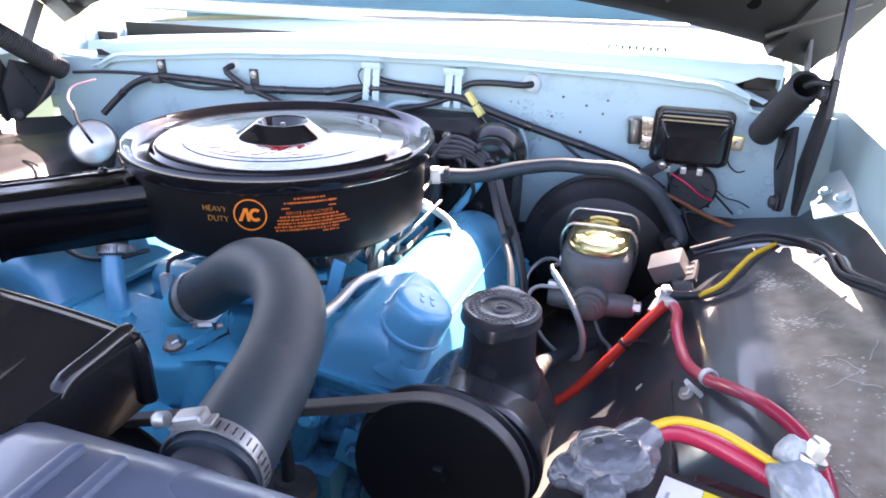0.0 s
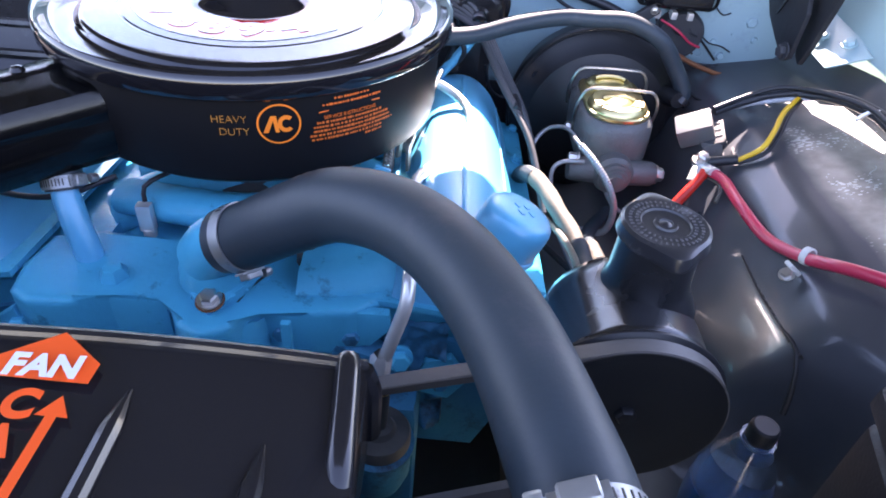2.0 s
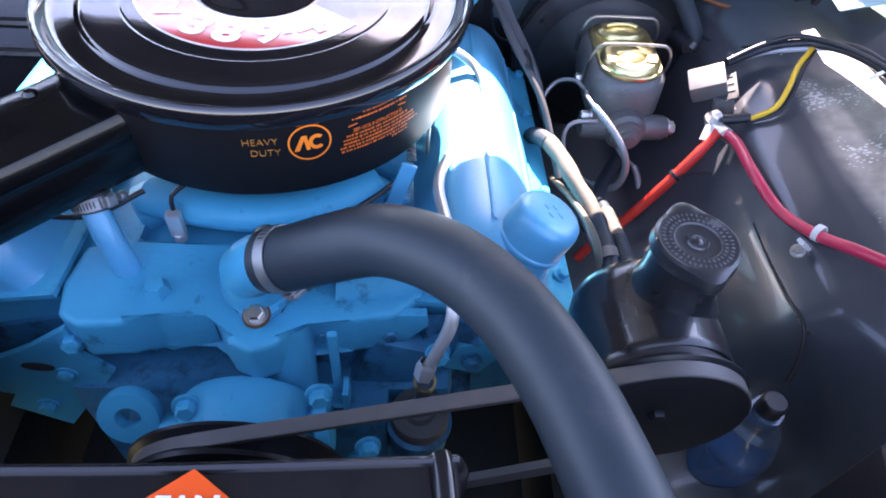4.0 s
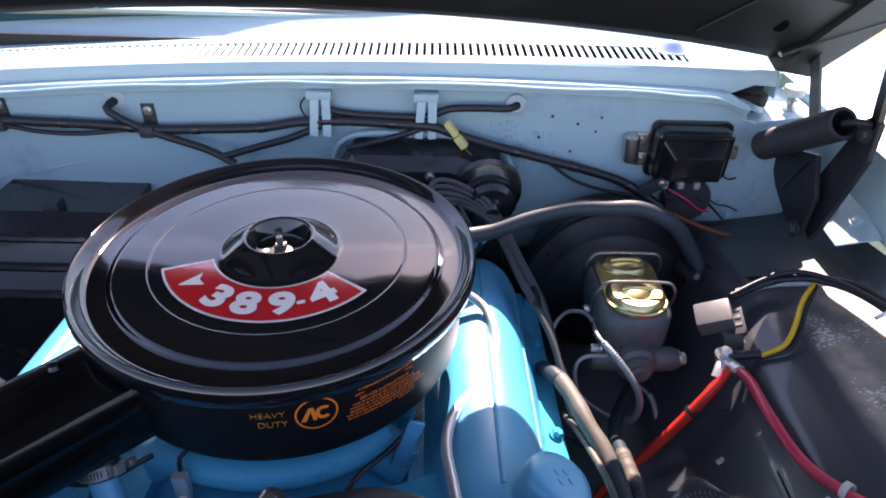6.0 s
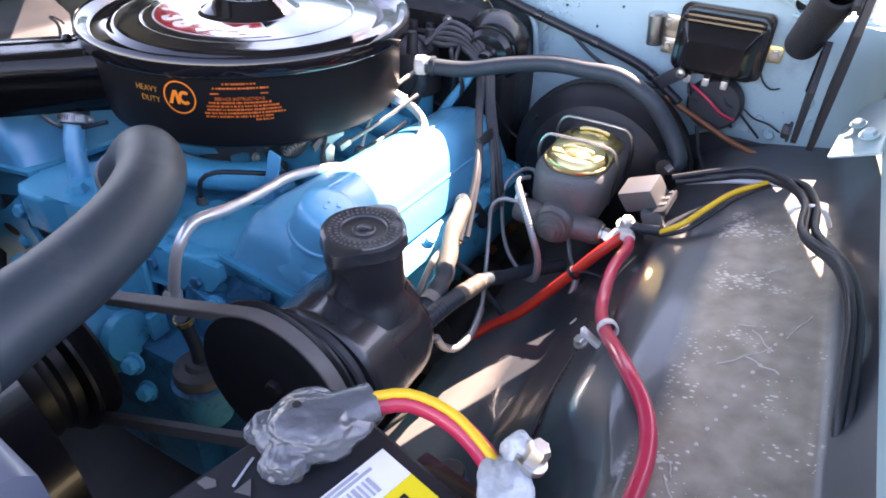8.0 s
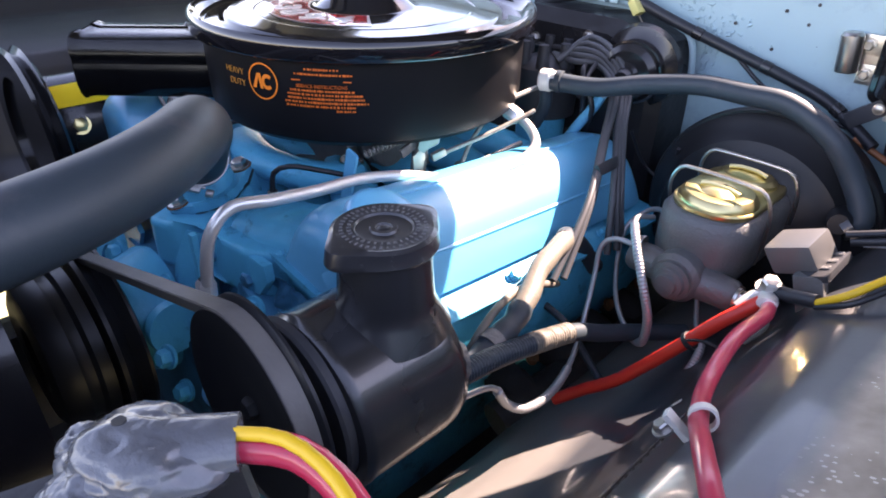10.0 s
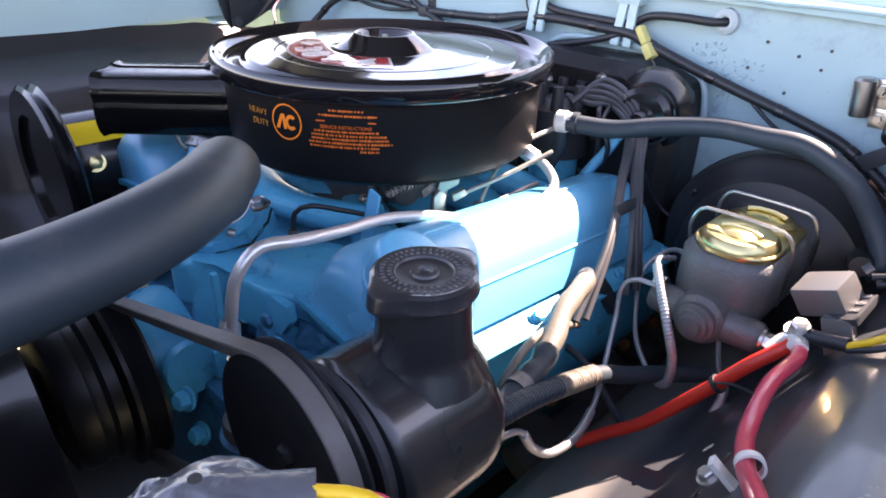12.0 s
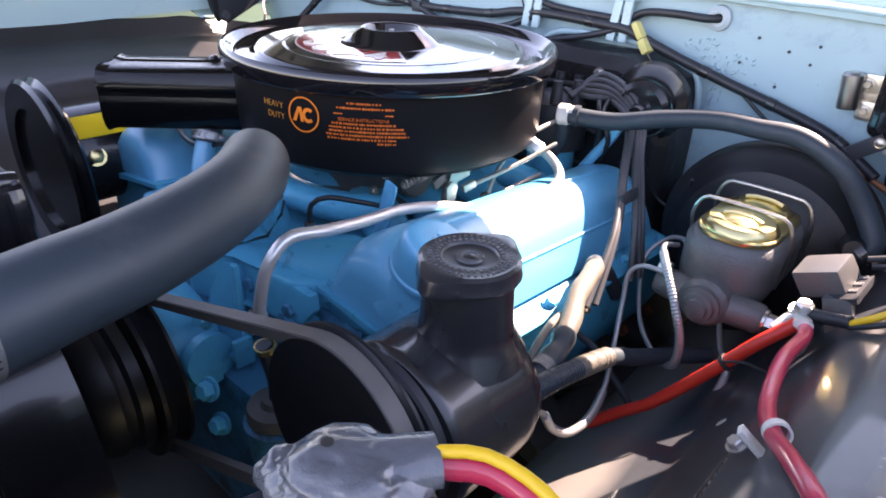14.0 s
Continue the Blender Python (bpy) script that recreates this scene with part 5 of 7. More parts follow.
for i in range(16):
    part("barcode_bar", moved(box(0.009, 0.0011 if i % 3 else 0.0020, 0.0004), Matrix.Translation((-0.0215, 0.050 - i * 0.0028, 0.2152))), M["grey_print"], wl)
for i in range(2):
    part("print_bar", moved(box(0.0016, 0.05 - 0.012 * i, 0.0004), Matrix.Translation((-0.0285 - 0.0025 * i, 0.030, 0.2152))), M["grey_print"], wl)
yl = part("yellow_label", moved(box(0.024, 0.090, 0.0008), Matrix.Translation((-0.0018, 0.021, 0.2146))), M["label_y"], bat, "yellow warning label with black outlines")
for i in range(3):
    bx = merge(*[moved(box(w, h, 0.0004), Matrix.Translation((-0.002 + x, 0.050 - i * 0.017 + y, 0.2152))) for w, h, x, y in ((0.013, 0.0015, 0, 0.006), (0.013, 0.0015, 0, -0.006), (0.0015, 0.013, 0.006, 0), (0.0015, 0.013, -0.006, 0), (0.006, 0.005, 0, 0))])
    part("pictogram", bx, M["ink"], yl)
part("moulded_mark", moved(prism([(-0.004, -0.003), (0.004, -0.003), (0.0, 0.005)], 0.0006), pose(-0.060, 0.010, 0.2142, 0, 0, 30)), M["relay"], bat)
part("moulded_mark", moved(box(0.0012, 0.016, 0.0006), pose(-0.068, 0.014, 0.2144, 0, 0, 25)), M["grey_print"], bat)
part("moulded_mark", moved(prism([(-0.0045, -0.002), (0.001, -0.003), (0.0045, 0.0), (0.002, 0.0025), (-0.003, 0.002)], 0.0006), pose(-0.074, 0.0, 0.2142, 0, 0, 20)), M["relay"], bat)


tw = thing("wrapped_battery_terminal", (0.428, -0.424, 0.943), "battery terminal clamp wrapped in crumpled grey plastic", "battery terminal")


def blob(at, ax, spin, seed, jag):
    """A soft crumpled skin over one ellipsoid."""
    bm = bmesh.new()
    bmesh.ops.create_icosphere(bm, subdivisions=5, radius=1.0)
    for v in bm.verts:
        n = noise.noise(v.co * 1.4 + V(seed, 0, 0)) * jag * 0.8 + (0.5 - abs(noise.noise(v.co * 3.6 + V(0, seed, 0)))) * jag * 0.45 + (0.5 - abs(noise.noise(v.co * 9.0 + V(0, 0, seed)))) * jag * 0.14
        v.co = v.co * (1 + n)
    bm.transform(pose(*at, 0, 0, spin) @ Matrix.Diagonal((*ax, 1)))
    return bm


part("wrap", blob((0.004, 0.004, 0.0), (0.024, 0.018, 0.013), 45, 2.0, 0.22), M["clearfilm"], tw, angle=80)
part("wrap_fold", blob((-0.014, -0.006, -0.003), (0.010, 0.009, 0.008), 20, 5.0, 0.3), M["clearfilm"], tw, angle=80)
part("wrap_fold", blob((0.003, -0.014, -0.003), (0.011, 0.010, 0.008), 80, 7.0, 0.3), M["clearfilm"], tw, angle=80)
part("wrap_hole", revolve([(0, 0.001), (0.0022, 0.001), (0.0026, -0.002), (0, -0.002)], 12, pose(-0.003, 0.002, 0.0118)), M["ink"], tw)
part("sleeve", tube([(0.006, 0.008, 0.002), (0.012, 0.016, 0.003), (0.020, 0.028, 0.003)], 0.0115, 16, flat=0.75, rfun=lambda s, t: 1.12 - 0.25 * s / t + 0.03 * math.sin(s * 1100)), M["clearfilm"], tw)
part("post", revolve([(0, -0.010), (0.0036, -0.010), (0.0042, -0.004), (0.0042, 0.002), (0.0030, 0.0045), (0, 0.005)], 18, pose(0.008, -0.017, -0.004, 20, 10, 0)), M["cream"], tw, "pale plastic plug")
pt = thing("battery_terminal", (0.521, -0.398, 0.938), "grey lead battery terminal clamp with a bolt", "battery terminal")
part("clamp", blob((0.000, -0.006, -0.002), (0.013, 0.018, 0.012), 20, 3.0, 0.3), M["lead"], pt, "pale corroded lead clamp", angle=80)
part("clamp_ear", blob((-0.002, 0.012, 0.004), (0.008, 0.009, 0.012), 40, 6.0, 0.3), M["lead"], pt, angle=80)
bolt("clamp_bolt", (0.004, 0.008, 0.008), (0.3, 0.2, 1), 0.0055, 0.012, M["steel"], pt)
line_thing("positive_cable", [(0.446, -0.397, 0.944), (0.461, -0.384, 0.942), (0.480, -0.380, 0.937), (0.498, -0.384, 0.933), (0.514, -0.394, 0.932)], 0.0056, M["red"], "short thick pink-red battery cable between the terminals", "cable", 14)
line_thing("yellow_wire", [(0.446, -0.400, 0.951), (0.462, -0.388, 0.952), (0.482, -0.384, 0.948), (0.500, -0.388, 0.943), (0.517, -0.397, 0.940)], 0.0023, M["yellow"], "yellow wire beside the thick red battery cable", "wire")

# ---- voltage regulator and what hangs near it ----
reg = thing("voltage_regulator", (0.487, 0.290, 0.945), "black voltage regulator box screwed to the firewall", "regulator")
rm = axis((0, 0, 0), (0, -1, 0))


def up_rings(levels):
    """Rounded rectangles stacked away from the firewall, wide along x."""
    return [[V(x, -d, y + dy) for x, y in rrect(w, h, r)] for w, h, r, d, dy in levels]


part("base_plate", loft(up_rings([(0.108, 0.080, 0.010, -0.006, 0), (0.108, 0.080, 0.010, 0.002, 0)])), M["satin"], reg)
part("cover", loft(up_rings([(0.102, 0.074, 0.012, 0.002, 0), (0.100, 0.072, 0.012, 0.022, 0), (0.096, 0.066, 0.010, 0.025, 0), (0.088, 0.054, 0.006, 0.026, -0.002), (0.066, 0.034, 0.003, 0.046, -0.008), (0.064, 0.032, 0.003, 0.047, -0.008)])), M["gloss"], reg, angle=28)
part("cover_rib", loft(up_rings([(0.094, 0.004, 0.0018, 0.022, 0.029), (0.094, 0.003, 0.0014, 0.028, 0.029)])), M["gloss"], reg)
for x, z in ((-0.064, 0.012), (-0.060, -0.016), (0.060, -0.004)):
    f = part("mounting_foot", moved(box(0.020, 0.006, 0.020, 0.003), Matrix.Translation((x, 0.003, z))), M["gold"] if x > 0 else M["steel"], reg, "yellow-plated foot" if x > 0 else "")
    bolt("screw", (x * 1.03, 0, z), (0, -1, 0), 0.0050, 0.006, M["steel"], f)
for i in range(3):
    part("terminal", moved(box(0.008, 0.016, 0.010, 0.002), Matrix.Translation((-0.026 + i * 0.022, -0.014, -0.045))), M["tube_steel"], reg)
cond = thing("suppressor_can", (0.408, 0.282, 0.949), "small silver suppressor can on the firewall", "capacitor")
part("can", revolve([(0, -0.019), (0.0095, -0.019), (0.0105, -0.017), (0.0105, 0.016), (0.008, 0.019), (0, 0.019)], 24, axis((0, 0, 0), (-0.1, 0, 1))), M["steel"], cond)
part("strap", moved(box(0.030, 0.003, 0.014, 0.001), Matrix.Translation((0.014, 0.010, -0.004))), M["steel"], cond)
rd = thing("firewall_connector", (0.500, 0.285, 0.872), "dark round bulkhead connector below the regulator", "connector")
part("body", revolve([(0, 0.012), (0.030, 0.012), (0.034, 0.006), (0.034, -0.004), (0, -0.004)], 32, axis((0, 0, 0), (0, -1, 0))), M["black"], rd)
line_thing("red_wire", [(0.468, 0.272, 0.893), (0.49, 0.262, 0.884), (0.512, 0.262, 0.868), (0.528, 0.266, 0.862)], 0.0018, M["red"], "thin red wire below the regulator", "wire", 8)
for i in range(3):
    x = 0.463 + i * 0.022
    line_thing("regulator_wire", [(x, 0.280, 0.893), (x + 0.006, 0.272, 0.878), (x + 0.022, 0.276, 0.870), (x + 0.03 + 0.012 * i, 0.282, 0.852 - 0.006 * i)], 0.0016, M["wire"], "thin black wire below the regulator", "wire", 8)
line_thing("rusty_wire", [(0.441, 0.264, 0.874), (0.487, 0.260, 0.856), (0.533, 0.257, 0.838), (0.580, 0.256, 0.828), (0.630, 0.264, 0.832), (0.664, 0.272, 0.850)], 0.0034, M["rust_wire"], "brown-orange wire sagging along the firewall corner", "wire", 10)
line_thing("corner_wire", [(0.49, 0.25, 0.85), (0.505, 0.22, 0.825), (0.53, 0.17, 0.822), (0.56, 0.125, 0.855)], 0.0026, M["wire"], "thin black wire from the firewall to the harness", "wire", 8)

# ---- firewall wiring ----


def grommet(x, z):
    g = thing("grommet", (x, FW - 0.003, z), "pale rubber grommet in the firewall", "grommet", group="firewall grommets")
    part("ring", revolve([(0.006, 0.0), (0.006, 0.006), (0.009, 0.0065), (0.0140, 0.004), (0.0150, -0.002), (0.006, 0.0)], 32, axis((0, 0, 0), (0, -1, 0))), M["grommet"], g)


grommet(0.250, 1.000)
grommet(-0.268, 0.993)
line_thing("harness_branch", [(0.252, 0.296, 1.000), (0.240, 0.284, 0.999), (0.205, 0.281, 1.000), (0.165, 0.283, 0.997), (0.135, 0.285, 0.985), (0.09, 0.283, 0.985), (0.03, 0.283, 0.988), (-0.002, 0.284, 0.995)], 0.0048, M["wire"], "taped black wiring branch along the firewall", "wiring", 10)
line_thing("heater_cable", [(-0.268, 0.296, 0.993), (-0.274, 0.280, 0.988), (-0.262, 0.277, 0.978), (-0.232, 0.277, 0.962), (-0.19, 0.275, 0.948), (-0.15, 0.268, 0.938), (-0.115, 0.258, 0.925)], 0.0052, M["wire"], "black cable from the firewall grommet down behind the engine", "wiring", 10)
MAIN = [(-0.530, 0.255, 0.895), (-0.505, 0.268, 0.922), (-0.470, 0.276, 0.950), (-0.418, 0.281, 0.966), (-0.35, 0.281, 0.966), (-0.28, 0.281, 0.964), (-0.222, 0.281, 0.960), (-0.15, 0.281, 0.962), (-0.08, 0.281, 0.966), (-0.03, 0.281, 0.975), (0.03, 0.280, 0.978), (0.10, 0.279, 0.976), (0.145, 0.276, 0.974), (0.175, 0.272, 0.966), (0.23, 0.276, 0.948), (0.29, 0.282, 0.930), (0.35, 0.284, 0.914), (0.40, 0.280, 0.900), (0.43, 0.272, 0.886), (0.46, 0.262, 0.870)]
mh = line_thing("main_harness", MAIN, 0.0062, M["wire"], "thick taped black wiring harness along the firewall", "wiring", 12)
bands(mh, MAIN, 0.0062, 0.085, M["satin"], "tape_band")
line_thing("harness_tail", [(-0.418, 0.280, 0.968), (-0.48, 0.280, 0.968), (-0.54, 0.278, 0.966), (-0.60, 0.272, 0.962)], 0.0030, M["wire"], "thin black wire along the firewall corner", "wire", 8)
line_thing("harness_tail", [(-0.418, 0.279, 0.963), (-0.37, 0.279, 0.954), (-0.32, 0.279, 0.952), (-0.27, 0.279, 0.957), (-0.232, 0.279, 0.962)], 0.0030, M["wire"], "thin black wire looping below the harness", "wire", 8)
line_thing("harness_tail", [(-0.002, 0.279, 0.972), (-0.04, 0.277, 0.955), (-0.08, 0.270, 0.945), (-0.13, 0.262, 0.932)], 0.0050, M["wire"], "black wire branch running down behind the air cleaner", "wire", 8)
line_thing("harness_tail", [(0.135, 0.277, 0.974), (0.10, 0.275, 0.962), (0.06, 0.270, 0.952), (0.03, 0.265, 0.946)], 0.0042, M["wire"], "black wire branch above the heater box", "wire", 8)
line_thing("harness_tail", [(0.30, 0.281, 0.925), (0.34, 0.280, 0.898), (0.39, 0.278, 0.884), (0.43, 0.272, 0.880)], 0.0024, M["wire"], "thin black wire below the harness", "wire", 8)
line_thing("bracket_wire", [(-0.006, 0.284, 1.008), (-0.022, 0.285, 1.006), (-0.028, 0.284, 0.995), (-0.022, 0.283, 0.982), (-0.012, 0.281, 0.976)], 0.0013, M["wire"], "thin black wire looped beside the bracket", "wire", 8)


def p_clip(x, z):
    c = thing("harness_clip", (x, FW - 0.006, z), "small black metal harness clip with a screw", "clip", group="harness clips")
    part("tab", moved(box(0.017, 0.003, 0.036, 0.001), Matrix.Translation((0, 0, -0.004))), M["black"], c)
    part("loop", moved(box(0.020, 0.020, 0.016, 0.006), Matrix.Translation((0, -0.013, -0.018))), M["black"], c)
    bolt("screw", (0, -0.002, 0.005), (0, -1, 0), 0.0048, 0.004, M["steel"], c)


p_clip(-0.418, 0.980)
p_clip(-0.228, 0.976)
cl = thing("cable_clamp_block", (0.437, 0.268, 0.893), "black angled cable clamp on the firewall harness", "clip")
part("block", moved(box(0.036, 0.010, 0.016, 0.002), pose(0.006, 0, 0.006, 0, -38, 0)), M["black"], cl)
bolt("screw", (0.016, -0.006, 0.014), (0, -1, 0), 0.004, 0.003, M["steel"], cl)


def cowl_bracket(x):
    b = thing("cowl_bracket", (x, FW, 0.99), "light blue painted two-finger bracket below the cowl lip", "bracket", group="cowl brackets")
    for dx, t in ((-0.007, 4), (0.0085, 0)):
        part("finger", moved(box(0.0115, 0.005, 0.056, 0.0022), pose(dx, -0.022, -0.004, -6, t, 0)), M["paint"], b)
    part("foot", moved(box(0.032, 0.022, 0.010, 0.002), Matrix.Translation((0, -0.012, 0.022))), M["paint"], b)


cowl_bracket(-0.003)
cowl_bracket(0.133)
tag = thing("wire_connector", (0.172, 0.266, 0.970), "pale yellow plastic wire connector hanging loose", "connector")
tm = axis((0, 0, 0), (0.62, -0.1, -0.78))
part("shell", merge(moved(box(0.011, 0.008, 0.022, 0.0015), tm @ pose(0, 0, -0.009)), moved(box(0.014, 0.010, 0.018, 0.0015), tm @ pose(0, 0, 0.012))), M["ytag"], tag)
part("lead", tube([(0.012, -0.002, -0.018), (0.026, -0.003, -0.032), (0.046, -0.002, -0.045)], 0.0012, 6), M["cream"], tag)
# Black discs on the firewall paint in the dark of small holes.
for i, (x, z) in enumerate([(0.30, 0.985), (0.335, 0.975), (0.365, 0.985), (0.36, 0.965), (0.375, 0.945), (0.285, 0.955), (0.31, 0.92), (0.33, 0.935), (0.05, 0.972)]):
    part("firewall_hole_dot", revolve([(0, 0.0005), (0.0018, 0.0005), (0.0018, -0.001), (0, -0.001)], 12, axis((x, FW - 0.0045, z), (0, -1, 0))), M["black"], CAR)

# ---- heater boxes on the firewall ----
hb = thing("heater_box", (0.12, 0.25, 0.80), "black heater box with a round blower motor on the firewall", "heater box")


part("case", loft([[V(x, y, z) for x, z in pts] for y, pts in (
    (0.05, [(-0.115, -0.16), (-0.115, 0.10), (-0.08, 0.150), (0.06, 0.150), (0.115, 0.130), (0.128, 0.08), (0.125, -0.16)]),
    (-0.005, [(-0.115, -0.16), (-0.115, 0.10), (-0.08, 0.148), (0.055, 0.148), (0.110, 0.128), (0.123, 0.08), (0.120, -0.16)]),
    (-0.018, [(-0.10, -0.15), (-0.10, 0.09), (-0.07, 0.132), (0.045, 0.132), (0.095, 0.115), (0.108, 0.07), (0.105, -0.15)]))]), M["crumple"], hb, angle=30)
part("blower_motor", revolve([(0, 0.040), (0.012, 0.040), (0.015, 0.036), (0.027, 0.035), (0.033, 0.029), (0.034, 0.010), (0.040, 0.006), (0.046, 0.004), (0.048, -0.004), (0, -0.004)], 40, axis((0.094, -0.016, 0.104), (0.1, -1, -0.1))), M["satin"], hb)
part("motor_cap", revolve([(0, 0.010), (0.008, 0.009), (0.011, 0), (0, 0)], 24, axis((0.098, -0.055, 0.100), (0.1, -1, -0.1))), M["satin"], hb)
part("motor_seal", revolve([(0.030, 0.026), (0.036, 0.026), (0.036, 0.022), (0.030, 0.022)], 32, axis((0.094, -0.016, 0.104), (0.1, -1, -0.1))), M["gloss"], hb)
for bx, bz in ((-0.06, 0.11), (0.02, 0.125), (0.045, 0.06), (-0.08, 0.03), (0.075, 0.02)):
    bolt("box_bolt", (bx, -0.018, bz), (0, -1, 0), 0.0055, 0.006, M["steel"] if bz > 0.1 else M["black"], hb)
for i in range(3):
    part("box_rib", tube([(-0.09, -0.019, 0.10 - i * 0.05), (-0.01, -0.022, 0.105 - i * 0.05), (0.03, -0.020, 0.10 - i * 0.05)], 0.004, 8), M["black"], hb)
part("box_flange", tube([(-0.118, 0.035, 0.105), (-0.082, 0.035, 0.156), (0.06, 0.035, 0.157), (0.12, 0.035, 0.136), (0.134, 0.035, 0.08)], 0.004, 8), M["paint_rough"], hb)
lb = thing("heater_duct", (-0.43, 0.24, 0.78), "long black ridged air duct along the firewall", "duct")
part("case", loft([[V(x, y, z) for y, z in ((0.06, -0.12), (0.06, 0.092), (-0.03, 0.095), (-0.06, 0.075), (-0.075, 0.04), (-0.10, 0.02), (-0.105, -0.12))] for x in (-0.01, 0.0, 0.16, 0.18)]), M["satin"], lb, angle=30)
for i, (y, z) in enumerate(((-0.062, 0.075), (-0.078, 0.042), (-0.104, 0.018))):
    part("ridge", tube([(0.0, y, z), (0.08, y - 0.001, z), (0.17, y, z)], 0.006, 8), M["satin"], lb)
part("wire_clip", moved(box(0.020, 0.02, 0.012, 0.003), Matrix.Translation((0.085, -0.02, 0.10))), M["black"], lb)

# silver canister at the firewall's far corner
can = thing("vacuum_canister", (-0.498, 0.190, 0.858), "round silver-grey vacuum canister with a thin wire", "canister")
part("drum", revolve([(0, 0.025), (0.022, 0.0245), (0.026, 0.022), (0.030, 0.022), (0.036, 0.018), (0.039, 0.010), (0.039, -0.02), (0.03, -0.03), (0, -0.03)], 48, axis((0, 0, 0), (0.62, -0.72, 0.32))), M["tube_steel"], can, "dull silver drum")
part("wire_lower", tube([(0.017, -0.020, 0.008), (0.020, -0.032, 0.026), (0.006, -0.030, 0.046), (-0.012, -0.016, 0.060)], 0.0026, 8), M["wire"], can)
part("wire_upper", tube([(-0.012, -0.016, 0.060), (-0.034, -0.004, 0.078), (-0.036, 0.016, 0.094), (-0.010, 0.040, 0.104)], 0.0020, 8), M["decal_pink"], can, "faded pink wire")
part("rim", revolve([(0.0390, 0.012), (0.0410, 0.010), (0.0410, 0.004), (0.0390, 0.002)], 48, axis((0, 0, 0), (0.62, -0.72, 0.32))), M["cast"], can)

# ---- hood hinges ----


def hinge(sgn):
    """Hood hinge: two black arms, a close-wound spring and the arms up to the hood."""
    S = Matrix.Diagonal((sgn, 1, 1, 1))
    a, b = V(-0.047, 0.012, 0.066), V(-0.031, -0.100, 0.147)
    d = b - a
    L = d.length
    prof = []
    for i in range(91):
        s = L * i / 90
        prof.append((0.0176 + 0.0014 * abs(math.sin(math.pi * i / 3)), s))
    prof += [(0.0142, L), (0.0142, 0.01), (0.0, 0.01)]

    def arm(p, q, w, t, up):
        z = (V(*q) - V(*p)).normalized()
        u = V(*up)
        u = (u - z * z.dot(u)).normalized()
        s = z.cross(u)
        mm = Matrix((s, u, z)).transposed().to_4x4()
        ln = (V(*q) - V(*p)).length
        mm.translation = (V(*p) + V(*q)) / 2
        return moved(box(w, t, ln + w * 0.6, min(w, t) * 0.3), S @ mm)
    def plate(pts, t):
        """A flat pressed plate through the points, t thick."""
        P = [V(*p) for p in pts]
        n = (P[1] - P[0]).cross(P[2] - P[0]).normalized() * (t / 2)
        bm = loft([[p - n for p in P], [p + n for p in P]])
        bmesh.ops.bevel(bm, geom=bm.edges[:], offset=t * 0.25, segments=2, affect='EDGES', profile=0.7)
        return moved(bm, S)
    h = part("hinge", plate([(-0.024, y, z) for y, z in ((0.013, 0.062), (0.006, 0.034), (-0.010, 0.020), (-0.045, 0.004), (-0.080, -0.012), (-0.094, -0.004), (-0.096, 0.050), (-0.070, 0.094), (-0.021, 0.078))], 0.006), M["hinge"], HOOD, "dark pressed-steel hinge with a coil spring",
             m=Matrix.Translation(V(0.62 if sgn > 0 else -0.66, 0.25, 0.90) - HOOD.location))
    part("coil_spring", moved(revolve(prof, 32, axis(a, d)), S), M["hinge"], h, "dark close-wound coil spring")
    part("arm", plate([(-0.007, y, z) for y, z in ((-0.090, -0.012), (-0.078, -0.006), (-0.054, 0.044), (-0.084, 0.112), (-0.098, 0.150), (-0.112, 0.161), (-0.126, 0.157), (-0.130, 0.116), (-0.113, 0.057), (-0.100, 0.008))], 0.007), M["hinge"], h)
    part("spring_hook", tube([(-0.031, -0.098, 0.146), (-0.024, -0.108, 0.152), (-0.015, -0.112, 0.152), (-0.004, -0.114, 0.150)], 0.0040, 10), M["hinge"], h)
    part("edge_fold", arm((-0.028, -0.030, 0.030), (-0.028, -0.062, 0.080), 0.003, 0.002, (1, 0, 0)), M["satin"], h)
    bolt("pivot_bolt", V(sgn * -0.030, -0.086, 0.002), (sgn * -1, -0.1, 0.0), 0.008, 0.008, M["black"], h)
    bolt("pivot_bolt", V(sgn * -0.012, -0.114, 0.140), (sgn * -1, -0.1, 0.0), 0.007, 0.007, M["black"], h)
    part("hood_arm", arm((-0.015, -0.022, 0.118), (-0.015, 0.018, 0.178), 0.020, 0.004, (1, 0, 0)), M["cast"], h)
    part("hood_arm", arm((-0.007, -0.117, 0.150), (-0.007, -0.096, 0.245), 0.013, 0.007, (1, 0, 0)), M["satin"], h)
    pl = part("mount_plate", plate([(0.036, -0.005, 0.020), (0.020, -0.030, -0.006), (0.010, -0.115, -0.004), (0.049, -0.132, 0.018), (0.052, -0.085, 0.026), (0.052, -0.010, 0.032)], 0.003), M["paint"], h, "creased light blue bracket plate")
    bolt("plate_bolt", V(sgn * 0.038, -0.095, 0.020), (sgn * -0.4, -0.2, 0.9), 0.007, 0.006, M["paint"], pl)
    bolt("plate_bolt", V(sgn * 0.030, -0.050, 0.012), (sgn * -0.4, -0.2, 0.9), 0.006, 0.005, M["paint"], pl)
    return h


hinge(1)
hinge(-1)
